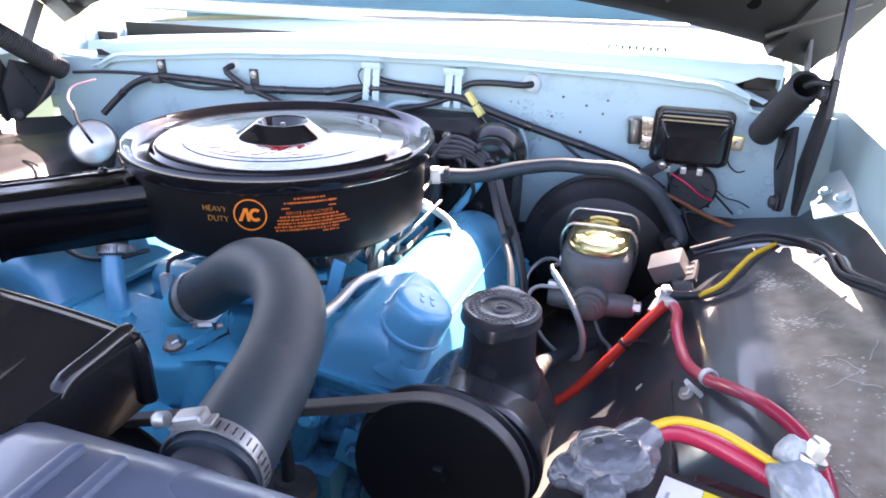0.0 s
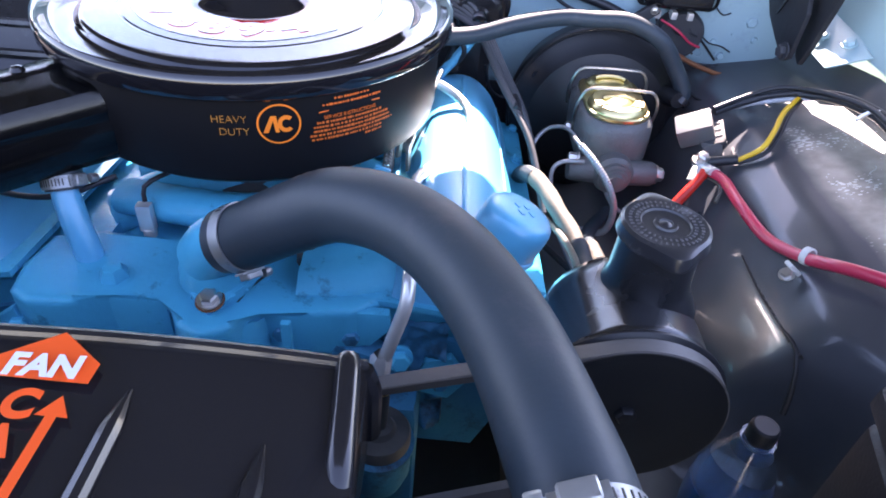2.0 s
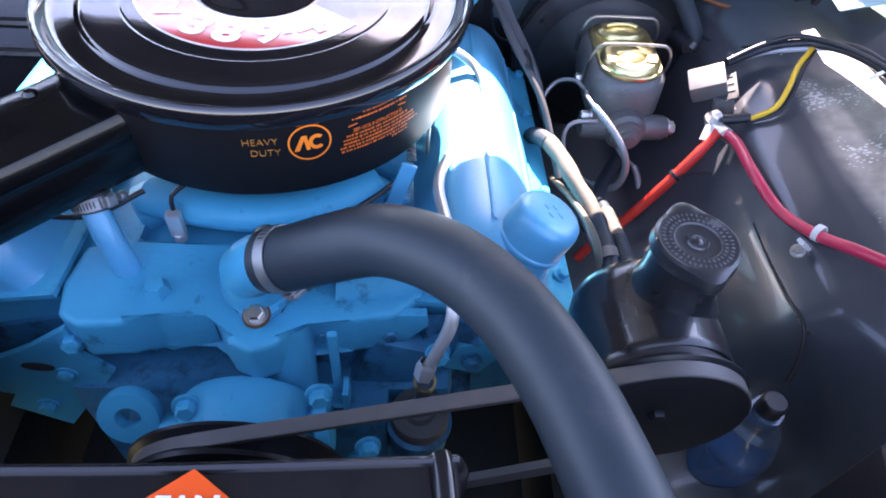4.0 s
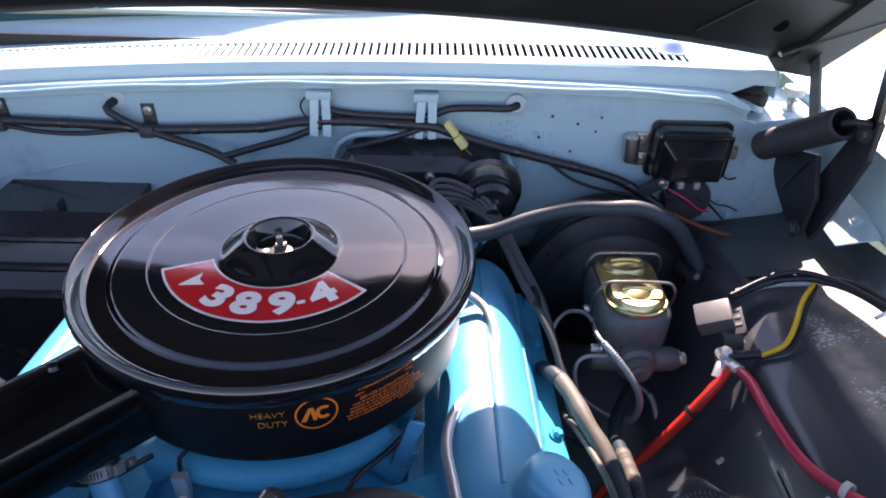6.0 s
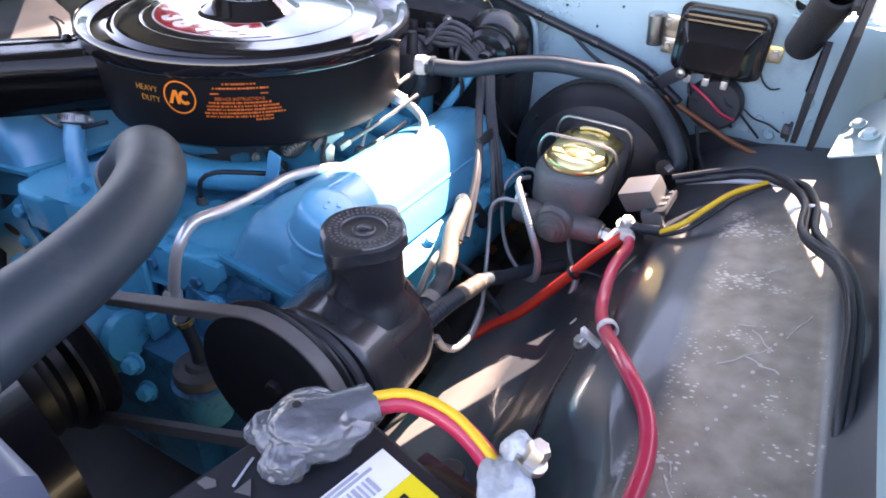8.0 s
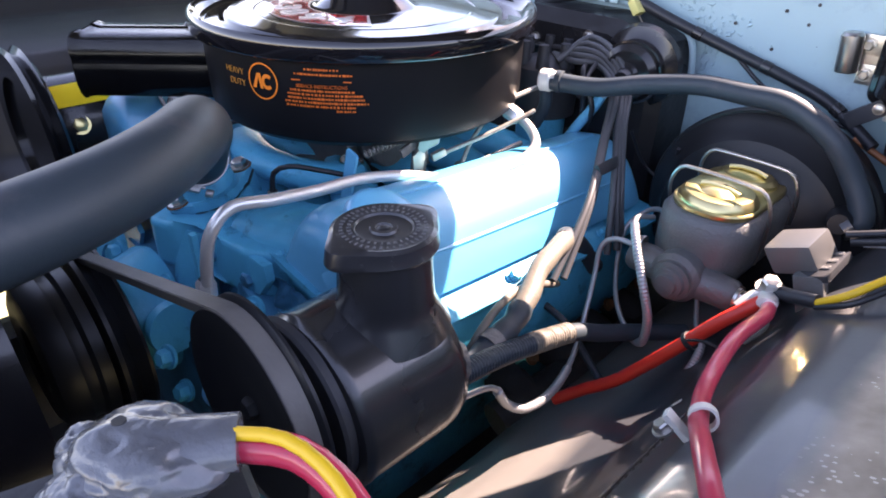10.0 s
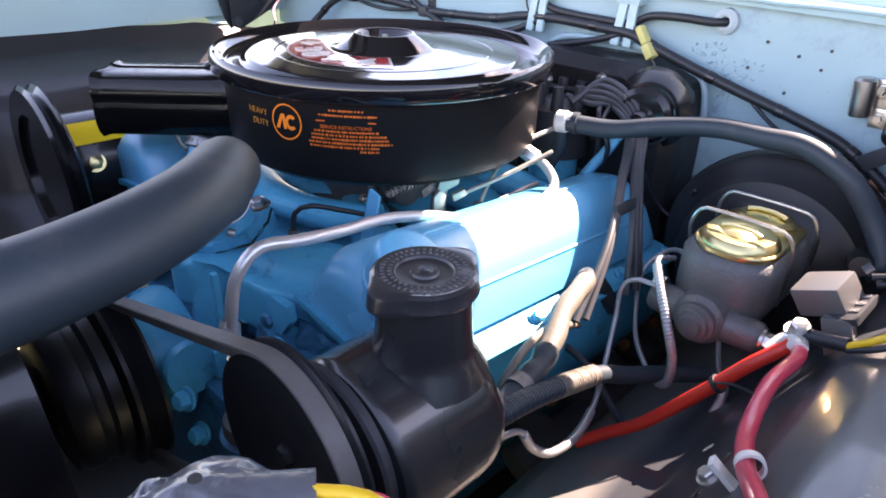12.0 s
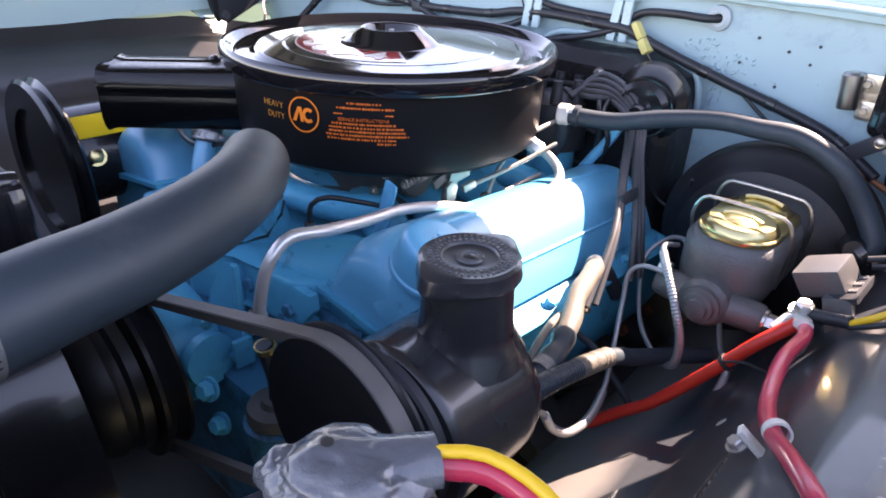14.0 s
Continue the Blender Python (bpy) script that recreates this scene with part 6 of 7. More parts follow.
for sgn in (1, -1):
    part("cowl_corner_plate", moved(prism([(0.548, 0.318), (0.552, 0.296), (0.566, 0.284), (0.648, 0.306), (0.690, 0.34), (0.68, 0.42), (0.60, 0.40), (0.575, 0.350)], 0.004, 0.001), Matrix.Diagonal((sgn, 1, 1, 1)) @ pose(0, 0, 0.985)), M["paint"], CAR)
    part("cowl_corner_wall", moved(box(0.10, 0.004, 0.10, 0.001), pose(sgn * 0.645, 0.298, 0.935)), M["paint_rough"], CAR)
for x, z, r in ((0.600, 0.892, 0.008), (0.612, 0.868, 0.005), (0.572, 0.842, 0.006), (0.555, 0.862, 0.0045)):
    bolt("panel_bolt", (x, FW - 0.002, z), (0, -1, 0), r, 0.007, M["paint_rough"], CAR)
for pts in ([(0.515, 0.292, 0.880), (0.532, 0.288, 0.872), (0.548, 0.289, 0.861), (0.566, 0.288, 0.858), (0.582, 0.290, 0.850)], [(0.536, 0.291, 0.925), (0.545, 0.290, 0.908), (0.556, 0.290, 0.900), (0.566, 0.291, 0.903)]):
    line_thing("loose_wire", pts, 0.0011, M["wire"], "thin loose wire on the lower firewall", "wire", 6)
bs = thing("hood_bumper", (0.628, 0.330, 0.989), "pale hood stop bolt with a round rubber head", "bumper")
part("stem", revolve([(0, 0), (0.009, 0), (0.009, 0.006), (0.005, 0.007), (0.005, 0.022), (0, 0.022)], 20), M["steel"], bs)
part("head", revolve([(0, 0.021), (0.013, 0.021), (0.014, 0.024), (0.013, 0.032), (0, 0.034)], 24), M["white"], bs)
nz = thing("washer_nozzle", (0.466, 0.372, 1.0520), "chrome windshield washer nozzle on the cowl", "washer nozzle")
part("body", revolve([(0, 0.015), (0.006, 0.0148), (0.011, 0.0125), (0.0145, 0.009), (0.019, 0.0035), (0.0235, 0.002), (0.0245, 0), (0, 0)], 36), M["chrome"], nz)

# ---- relay, junction stud and harness on the apron ----
rl = thing("relay", (0.474, 0.068, 0.838), "small grey box-shaped horn relay above the apron", "relay")
rmx = pose(0, 0, 0, 18, -28, -14)
part("case", moved(box(0.040, 0.030, 0.026, 0.004), rmx), M["relay"], rl, "dull grey metal case")
part("base", moved(box(0.028, 0.036, 0.006, 0.001), rmx @ pose(0.016, -0.004, -0.012)), M["black"], rl)
part("bracket", moved(box(0.022, 0.012, 0.05, 0.002), pose(0.024, -0.018, -0.03, 0, -20, 0)), M["cast"], rl)
for i in range(3):
    part("spade_terminal", moved(box(0.012, 0.004, 0.002, 0.0005), rmx @ pose(0.021, -0.010 + 0.010 * i, -0.009)), M["cast"], rl)
js = thing("junction_stud", (0.472, 0.022, 0.818), "junction stud with dull metal cable lugs", "terminal")
bolt("stud_nut", (0, 0, 0.002), (0.1, -0.2, 1), 0.0075, 0.012, M["steel"], js)
part("lug", tube([(0, 0, 0.0), (0.005, -0.012, 0.002), (0.008, -0.024, 0.005)], 0.0075, 12, flat=0.6), M["tube_steel"], js, "dull metal cable lug")
part("lug", tube([(0, 0, -0.001), (-0.004, -0.012, -0.001), (-0.010, -0.022, -0.010)], 0.0075, 12, flat=0.6), M["tube_steel"], js, "dull metal cable lug")
part("black_sleeve", tube([(0.004, 0.0, 0.004), (0.018, -0.004, 0.008), (0.036, -0.008, 0.014)], 0.0055, 12), M["wire"], js)
line_thing("yellow_lead", [(0.508, 0.012, 0.832), (0.526, 0.009, 0.850), (0.541, 0.026, 0.863), (0.559, 0.055, 0.872), (0.585, 0.084, 0.877)], 0.0029, M["yellow"], "yellow wire from the junction stud to the harness", "wire", 10)
line_thing("black_lead", [(0.508, 0.011, 0.829), (0.529, 0.006, 0.845), (0.546, 0.022, 0.859), (0.564, 0.051, 0.870), (0.588, 0.082, 0.876)], 0.0024, M["wire"], "black wire beside a yellow one", "wire", 8)
line_thing("bare_strip", [(0.474, 0.012, 0.812), (0.487, -0.012, 0.812), (0.480, -0.03, 0.802)], 0.0022, M["cream"], "frayed pale strap end at the junction stud", "strap", 6)
for i, (dx, dz, r, mt) in enumerate(((0, 0, 0.0042, "wire"), (0.006, 0.004, 0.0034, "wire"), (-0.004, 0.006, 0.003, "wire"), (0.008, -0.002, 0.003, "grey_print"))):
    line_thing("fender_harness", [(0.500 + dx, 0.092 + dx, 0.849 + dz), (0.540 + dx, 0.102, 0.862 + dz), (0.572 + dx, 0.096 - dx, 0.876 + dz), (0.597 + dx, 0.074, 0.886 + dz), (0.612 + dx, 0.043 + dx, 0.894 + dz), (0.620 + dx, 0.001, 0.900 + dz), (0.622 + dx, -0.046 + dx, 0.901 + dz), (0.646 + dx * 0.6, -0.097, 0.910 + dz), (0.655 + dx * 0.5, -0.151, 0.910 + dz), (0.657 + dx * 0.5, -0.200, 0.901 + dz), (0.659 + dx * 0.5, -0.232, 0.888 + dz), (0.664 + dx * 0.5, -0.250, 0.866 + dz)], r, M[mt], "bundled wiring harness along the fender", "wiring", 8)
tie = thing("harness_strap", (0.622, 0.004, 0.893), "metal strap holding the fender harness", "strap")
part("band", tube([(-0.014, 0.004, -0.002), (-0.006, 0, 0.010), (0.010, -0.002, 0.010), (0.018, -0.004, -0.002)], 0.0022, 8), M["tube_steel"], tie)
ct = thing("cable_tie", (0.508, -0.162, 0.838), "white plastic cable tie with a screw foot", "cable tie")
part("loop", moved(revolve([(0.0066, -0.003), (0.0082, -0.003), (0.0082, 0.003), (0.0066, 0.003), (0.0066, -0.003)], 24), axis((0, -0.001, 0.001), (0.45, -0.85, 0.25))), M["white"], ct)
part("foot", moved(box(0.022, 0.008, 0.004, 0.001), pose(-0.010, -0.006, -0.010, 0, 40, 15)), M["white"], ct)
bolt("screw", (-0.016, -0.010, -0.014), (-0.5, -0.3, 0.8), 0.005, 0.006, M["steel"], ct)
bt = thing("cable_tie", (0.437, -0.015, 0.770), "black plastic cable tie round the starter cable", "cable tie")
part("loop", moved(revolve([(0.0064, -0.002), (0.0078, -0.002), (0.0078, 0.002), (0.0064, 0.002), (0.0064, -0.002)], 20), axis((0, 0, 0), (0.55, 0.1, 0.8))), M["wire"], bt)
part("tail", tube([(0, -0.006, 0.004), (0.014, -0.008, 0.012), (0.034, -0.010, 0.014)], 0.0012, 6), M["wire"], bt)
seam = thing("sealer_strip", (0.47, -0.20, 0.78), "chipped pale strip along the apron seam", "seam strip")
sm = apron_fun(1)
random.seed(21)
for i in range(34):
    p = sm((-0.150 - 0.0028 * i + 0.62) / 0.92, (6.03 + 0.012 * math.sin(i * 1.7)) / 12)
    part("chip", moved(box(random.uniform(0.0010, 0.0026), random.uniform(0.0015, 0.0042), 0.0010, 0.0003), Matrix.Translation(p - V(0.47, -0.20, 0.78)) @ pose(0, 0, 0.0006, 0, -62, random.uniform(-25, 25))), M["cast"] if i % 3 else M["ink"], seam)
gap = [sm((y + 0.62) / 0.92, v / 12) - V(0.47, -0.20, 0.78) + V(-0.0012, 0, 0.0008) for y, v in ((-0.110, 6.05), (-0.150, 6.03), (-0.200, 6.03), (-0.230, 6.10), (-0.246, 5.85), (-0.258, 5.40), (-0.266, 4.90))]
part("dark_edge", tube(gap, 0.0022, 8, rfun=lambda s, t: 0.35 + 0.9 * (s / t) ** 2), M["ink"], seam, "dark open edge of the seam")
fl = thing("pale_spot", (0.4585, -0.064, 0.748), "small pale spot on the apron", "flake")
part("flake", moved(prism([(-0.0030, -0.0050), (0.0026, -0.0044), (0.0036, 0.0010), (0.0014, 0.0056), (-0.0026, 0.0040)], 0.0006), axis((0, 0, 0), (-0.86, 0.0, 0.52)) @ pose(0, 0, 0.0010)), M["chip"], fl)
scr = thing("paint_scratches", (0.60, -0.22, 0.86), "thin pale scratches in the dusty apron paint", "scratches")
random.seed(33)
for i in range(9):
    y, v, dy, dv = random.uniform(-0.36, -0.02), random.uniform(8.9, 10.6), random.uniform(-0.035, 0.035), random.uniform(-0.7, 0.7)
    line = [sm((y + dy * k + random.uniform(-0.0015, 0.0015) + 0.62) / 0.92, (v + dv * k + random.uniform(-0.04, 0.04)) / 12) - V(0.60, -0.22, 0.86) + V(0, 0, 0.0004) for k in (0, 0.25, 0.5, 0.75, 1.0)]
    part("scratch", tube(line, 0.0005, 5), M["chip"], scr)
dots = thing("spot_weld_row", (0.60, -0.22, 0.86), "row of bare spot weld dots on the apron shelf", "spot welds")
for i in range(15):
    p = sm(0.335 + 0.013 * i + 0.002 * math.sin(i * 2.7), (9.05 + 0.075 * i) / 12)
    part("weld_dot", revolve([(0, 0.0006), (0.0011, 0.0004), (0.0015, -0.001), (0, -0.001)], 8, Matrix.Translation(p - V(0.60, -0.22, 0.86)) @ pose(0, 0, 0.0006)), M["chip"], dots)

# ---- brake lines ----
def guarded(a, b):
    """Radius along a line whose coil guard runs from share a to share b of its length."""
    return lambda s, t: (1.55 + 0.14 * math.sin(s * 1900)) if a < s / t < b else 1.0


line_thing("brake_line", [(0.346, 0.094, 0.803), (0.333, 0.113, 0.804), (0.313, 0.121, 0.794), (0.299, 0.108, 0.773), (0.309, 0.083, 0.747), (0.330, 0.056, 0.721), (0.360, 0.032, 0.711), (0.384, 0.014, 0.721), (0.388, 0.008, 0.753), (0.377, 0.008, 0.785), (0.356, 0.024, 0.810), (0.338, 0.050, 0.820), (0.340, 0.080, 0.812)], 0.0026, M["line_steel"],
           "steel brake line with a coil guard looping under the master cylinder", "brake line", 12, step=0.0008, rfun=guarded(0.50, 0.90))
line_thing("brake_line", [(0.350, 0.042, 0.798), (0.325, 0.042, 0.796), (0.314, 0.037, 0.784), (0.318, 0.026, 0.756), (0.329, 0.000, 0.723), (0.345, -0.039, 0.703), (0.354, -0.080, 0.697), (0.353, -0.113, 0.700), (0.345, -0.130, 0.711), (0.340, -0.145, 0.735), (0.342, -0.190, 0.752), (0.342, -0.225, 0.765)], 0.0026, M["line_steel"],
           "thin steel line dropping from the master cylinder", "brake line", 12, step=0.0012, rfun=guarded(0.45, 0.75))
line_thing("brake_line", [(0.392, 0.085, 0.762), (0.392, 0.098, 0.742), (0.406, 0.079, 0.720), (0.423, 0.057, 0.713), (0.426, 0.026, 0.697), (0.426, -0.007, 0.674), (0.420, -0.03, 0.64)], 0.0026, M["line_steel"],
           "steel brake line behind the starter cable", "brake line", 12, step=0.0008, rfun=guarded(0.40, 0.95))
line_thing("hanging_tube", [(0.283, 0.0, 0.717), (0.298, -0.001, 0.714), (0.312, 0.0, 0.707), (0.335, 0.0, 0.686), (0.358, 0.0, 0.663), (0.377, 0.0, 0.63)], 0.0040, M["rubber"],
           "dark rubber tube hanging beside the exhaust", "tube", 12)
line_thing("wire_sleeve", [(0.297, -0.005, 0.752), (0.303, -0.045, 0.772), (0.309, -0.085, 0.786), (0.317, -0.118, 0.788), (0.322, -0.143, 0.780), (0.322, -0.158, 0.762)], 0.0036, M["cream"],
           "thin cream sleeved line looping behind the pump", "line", 10)

# ---- pump hoses ----
ph = thing("pump_pressure_hose", (0.338, -0.14, 0.79), "cream sleeved pressure hose with a black rubber joint", "hose")
o = V(0.338, -0.14, 0.79)
part("sleeve", tube([V(*p) - o for p in ((0.290, 0.010, 0.793), (0.300, -0.022, 0.796), (0.308, -0.052, 0.794), (0.320, -0.079, 0.787), (0.326, -0.098, 0.782))], 0.0092, 16, rfun=lambda s, t: 1.0 + 0.05 * math.sin(s * 150)), M["cream"], ph, "cream heat sleeve")
part("joint", tube([V(*p) - o for p in ((0.325, -0.095, 0.783), (0.330, -0.112, 0.778), (0.332, -0.134, 0.774), (0.336, -0.165, 0.770), (0.340, -0.205, 0.772))], 0.0100, 16, rfun=lambda s, t: 1.0 + 0.08 * math.sin(s * 260)), M["rubber"], ph, "ribbed black rubber joint")
part("joint_clamp", revolve([(0.0102, -0.006), (0.0118, -0.006), (0.0118, 0.006), (0.0102, 0.006), (0.0102, -0.006)], 24, axis(V(0.3325, -0.140, 0.7732) - o, (0.1, -1, -0.1))), M["cast"], ph, "dull steel hose clamp")
part("tail", tube([V(*p) - o for p in ((0.290, 0.008, 0.793), (0.283, 0.024, 0.788), (0.280, 0.05, 0.768), (0.285, 0.08, 0.73))], 0.0098, 16), M["rubber"], ph)
bh = thing("pump_return_hose", (0.36, -0.10, 0.75), "black braided return hose with a cream band", "hose")
o2 = V(0.36, -0.10, 0.75)
BR = lambda s, t: 1.0 + 0.05 * math.sin(s * 1900)
part("braid", tube([V(*p) - o2 for p in ((0.351, -0.215, 0.790), (0.350, -0.193, 0.785), (0.349, -0.151, 0.777), (0.350, -0.112, 0.768))], 0.0088, 16, step=0.0009, rfun=BR), M["rubber"], bh)
part("band", tube([V(*p) - o2 for p in ((0.350, -0.114, 0.7685), (0.3502, -0.095, 0.763), (0.351, -0.067, 0.755), (0.3515, -0.060, 0.7525))], 0.0090, 16, step=0.0009, rfun=BR), M["cream"], bh, "cream braided band")
part("tail", tube([V(*p) - o2 for p in ((0.351, -0.064, 0.754), (0.353, -0.040, 0.744), (0.358, -0.015, 0.732), (0.371, 0.020, 0.722), (0.40, 0.07, 0.712))], 0.0082, 16), M["rubber"], bh)
part("fitting", revolve([(0, -0.014), (0.016, -0.014), (0.018, -0.010), (0.018, 0.006), (0.010, 0.014), (0, 0.014)], 20, axis((0.352, -0.208, 0.806), (0.5, 0.8, 0.1))), M["cast"], ps, m=Matrix.Translation(-PS))
bolt("rear_bolt", V(0.362, -0.212, 0.786) - PS, (0.3, 0.9, 0), 0.006, 0.008, M["steel"], ps)
part("front_bracket", merge(revolve([(0.0, -0.006), (0.054, -0.006), (0.0555, -0.004), (0.0555, 0.001), (0.0, 0.001)], 56, axis(V(0.325, -0.307, 0.818) - PS, (0, 1, 0))), revolve([(0, 0), (0.024, 0), (0.028, 0.012), (0, 0.012)], 32, axis(V(0.317, -0.323, 0.825) - PS, (0, 1, 0)))), M["black"], ps, "dull black bracket plate behind the pulley")

# ---- ignition wires and distributor ----
di = thing("distributor", (0.10, 0.205, 0.80), "black distributor cap behind the air cleaner", "distributor")
part("cap", revolve([(0, 0.10), (0.022, 0.098), (0.036, 0.088), (0.042, 0.06), (0.042, 0.03), (0, 0.03)], 32), M["black"], di)
part("shaft_housing", revolve([(0, -0.03), (0.03, -0.03), (0.032, 0.03), (0, 0.03)], 24), M["blue"], di)
for i in range(6):
    a = radians(60 * i)
    part("tower", revolve([(0, 0.028), (0.006, 0.028), (0.0085, 0), (0, 0)], 12, pose(0.028 * math.cos(a), 0.028 * math.sin(a), 0.09)), M["black"], di)
random.seed(11)
ends = [(0.302, -0.020, 0.765), (0.304, -0.006, 0.762), (0.303, 0.070, 0.757), (0.305, 0.085, 0.757), (0.300, 0.10, 0.758)]
for i, e in enumerate(ends):
    j = (i - 2) * 0.006
    line_thing("ignition_wire", [(0.115 + j, 0.205 - j, 0.900), (0.150, 0.208 + j, 0.915 + j), (0.190 + j, 0.200, 0.912 + j * 0.6), (0.225 + j * 0.5, 0.180 + j * 0.6, 0.890), (0.252, 0.135 + 0.25 * (e[1] - 0.05) + j * 0.4, 0.856 + j * 0.5), (0.284, 0.085 + 0.5 * (e[1] - 0.05), 0.815), e], 0.0037, M["plug_wire"], "grey-black ignition wire over the valve cover", "ignition wire", 10)
sp = thing("wire_separator", (0.270, 0.105, 0.836), "black plastic ignition wire separator", "clip")
part("comb", moved(box(0.012, 0.044, 0.006, 0.002), pose(0, 0, 0, 0, 50, 0)), M["wire"], sp)
line_thing("dipstick_tube", [(0.212, 0.165, 0.885), (0.202, 0.168, 0.868), (0.180, 0.172, 0.838), (0.158, 0.176, 0.805)], 0.0062, M["blue_smooth"], "blue painted dipstick tube behind the air cleaner", "tube", 12)
line_thing("rear_wire", [(0.30, 0.19, 0.84), (0.285, 0.215, 0.80), (0.265, 0.225, 0.785), (0.245, 0.22, 0.80), (0.235, 0.20, 0.84)], 0.0020, M["wire"], "thin wire loop behind the engine", "wire", 8)
for i in range(2):
    line_thing("loom_wire", [(0.165 + 0.012 * i, 0.20, 0.90 + 0.006 * i), (0.18 + 0.01 * i, 0.17 - 0.006 * i, 0.905 - 0.01 * i), (0.19 + 0.014 * i, 0.16, 0.88 - 0.012 * i), (0.18, 0.18 + 0.008 * i, 0.84 - 0.01 * i)], 0.0030, M["wire"], "loose black wire behind the air cleaner", "wire", 8)

# ---- throttle linkage ----
tl = thing("throttle_linkage", (0.13, -0.05, 0.85), "dull steel throttle linkage with a return spring", "linkage")
o3 = V(0.13, -0.05, 0.85)
pts = []
a, b = V(0.135, -0.108, 0.864), V(0.132, -0.032, 0.868)
for i in range(15 * 10 + 1):
    t = i / 150
    p = a.lerp(b, t)
    an = 2 * math.pi * 15 * t
    pts.append(p - o3 + V(0.0036 * math.cos(an), 0, 0.0036 * math.sin(an)))
part("return_spring", tube(pts, 0.0009, 5, smooth=False), M["link"], tl)
part("lever", merge(moved(box(0.004, 0.020, 0.040, 0.0015), pose(0.004, 0.012, -0.012, -8, 0, 0)), moved(box(0.004, 0.030, 0.010, 0.0015), pose(0.006, 0.0, 0.008, 20, 0, 0))), M["cast"], tl)
part("rod", tube([V(*p) - o3 for p in ((0.136, -0.048, 0.854), (0.140, 0.0, 0.866), (0.150, 0.06, 0.880), (0.150, 0.13, 0.886))], 0.0028, 8), M["link"], tl)
part("rod", tube([V(*p) - o3 for p in ((0.145, 0.012, 0.818), (0.150, 0.05, 0.822), (0.155, 0.10, 0.828))], 0.0030, 8), M["link"], tl)
part("rod", tube([V(*p) - o3 for p in ((0.145, 0.012, 0.820), (0.143, 0.03, 0.845), (0.145, 0.06, 0.875))], 0.0024, 8), M["link"], tl)
part("ball_joint", revolve([(0, 0.008), (0.006, 0.006), (0.008, 0), (0.006, -0.006), (0, -0.008)], 16, pose(0.015, 0.062, -0.031)), M["link"], tl)
part("rod", tube([V(*p) - o3 for p in ((0.150, -0.030, 0.846), (0.164, 0.03, 0.858), (0.178, 0.09, 0.874))], 0.0024, 8), M["link"], tl)
part("clevis", moved(box(0.006, 0.016, 0.008, 0.0015), pose(0.022, 0.022, -0.002, 15, 0, -12)), M["link"], tl)
part("choke_rod", tube([V(*p) - o3 for p in ((0.110, -0.11, 0.866), (0.140, -0.02, 0.873), (0.158, 0.03, 0.880), (0.166, 0.045, 0.890))], 0.0014, 6), M["link"], tl)
part("bell_crank", moved(prism([(-0.012, -0.020), (-0.004, -0.022), (0.002, -0.006), (0.016, -0.002), (0.018, 0.006), (0.004, 0.010), (-0.004, 0.006)], 0.003, 0.0008), pose(0.012, 0.010, 0.010, 90, 0, 70)), M["link"], tl, "dull plated bell crank")
part("bell_crank", moved(prism([(-0.006, -0.016), (0.003, -0.018), (0.007, 0.008), (0.0, 0.014), (-0.007, 0.008)], 0.003, 0.0008), pose(0.020, -0.004, -0.004, 90, 0, 80)), M["link"], tl, "dull plated lever")
part("choke_housing", revolve([(0, 0.022), (0.018, 0.022), (0.021, 0.019), (0.022, 0.004), (0.024, 0.002), (0.024, -0.010), (0, -0.010)], 28, axis((-0.062, 0.015, -0.012), (1, -0.2, 0))), M["cast"], tl, "grey cast choke housing")
for yy, zz in ((-0.032, -0.020), (-0.012, -0.030), (0.030, -0.026)):
    bolt("carburettor_screw", (-0.066, yy, zz), (1, 0, 0.1), 0.004, 0.005, M["link"], tl)
br = part("spring_bracket", merge(moved(box(0.015, 0.003, 0.066, 0.003), pose(0.124, -0.120, 0.838, 0, 16, 0)), moved(box(0.020, 0.022, 0.004, 0.001), pose(0.124, -0.108, 0.823))), M["blue_smooth"], ENGINE, "blue spring bracket")
sen = part("vacuum_switch", revolve([(0, 0.030), (0.005, 0.030), (0.006, 0.018), (0.011, 0.016), (0.012, 0.0), (0, 0)], 16, pose(0.075, -0.175, 0.797)), M["cast"], ENGINE, "grey temperature sender")
line_thing("sender_wire", [(0.075, -0.175, 0.826), (0.076, -0.172, 0.845), (0.086, -0.160, 0.852), (0.105, -0.135, 0.846), (0.122, -0.105, 0.836), (0.135, -0.08, 0.832)], 0.0026, M["wire"], "black wire to the temperature sender", "wire", 8)

# ---- heater hose on the manifold ----
wn = part("water_neck", tube([(-0.106, -0.192, 0.786), (-0.110, -0.188, 0.808), (-0.118, -0.180, 0.832), (-0.125, -0.170, 0.850), (-0.128, -0.163, 0.862)], 0.0112, 18), M["blue_smooth"], ENGINE, "blue bent water neck")
hh = thing("heater_hose", (-0.128, -0.160, 0.866), "black heater hose with a worm clamp under the intake horn", "hose")
o4 = V(-0.128, -0.160, 0.866)
part("hose", tube([V(*p) - o4 for p in ((-0.126, -0.167, 0.854), (-0.130, -0.156, 0.874), (-0.134, -0.142, 0.888), (-0.145, -0.10, 0.890), (-0.175, -0.03, 0.888))], 0.0152, 18), M["rubber"], hh)
clamp(hh, V(-0.1275, -0.164, 0.860) - o4, (-0.2, 0.45, 0.85), 0.0156, 0.010, (0.9, -0.3, 0.2))
bf = thing("brass_fitting", (-0.074, -0.149, 0.812), "tarnished brass vacuum fitting on the manifold", "fitting")
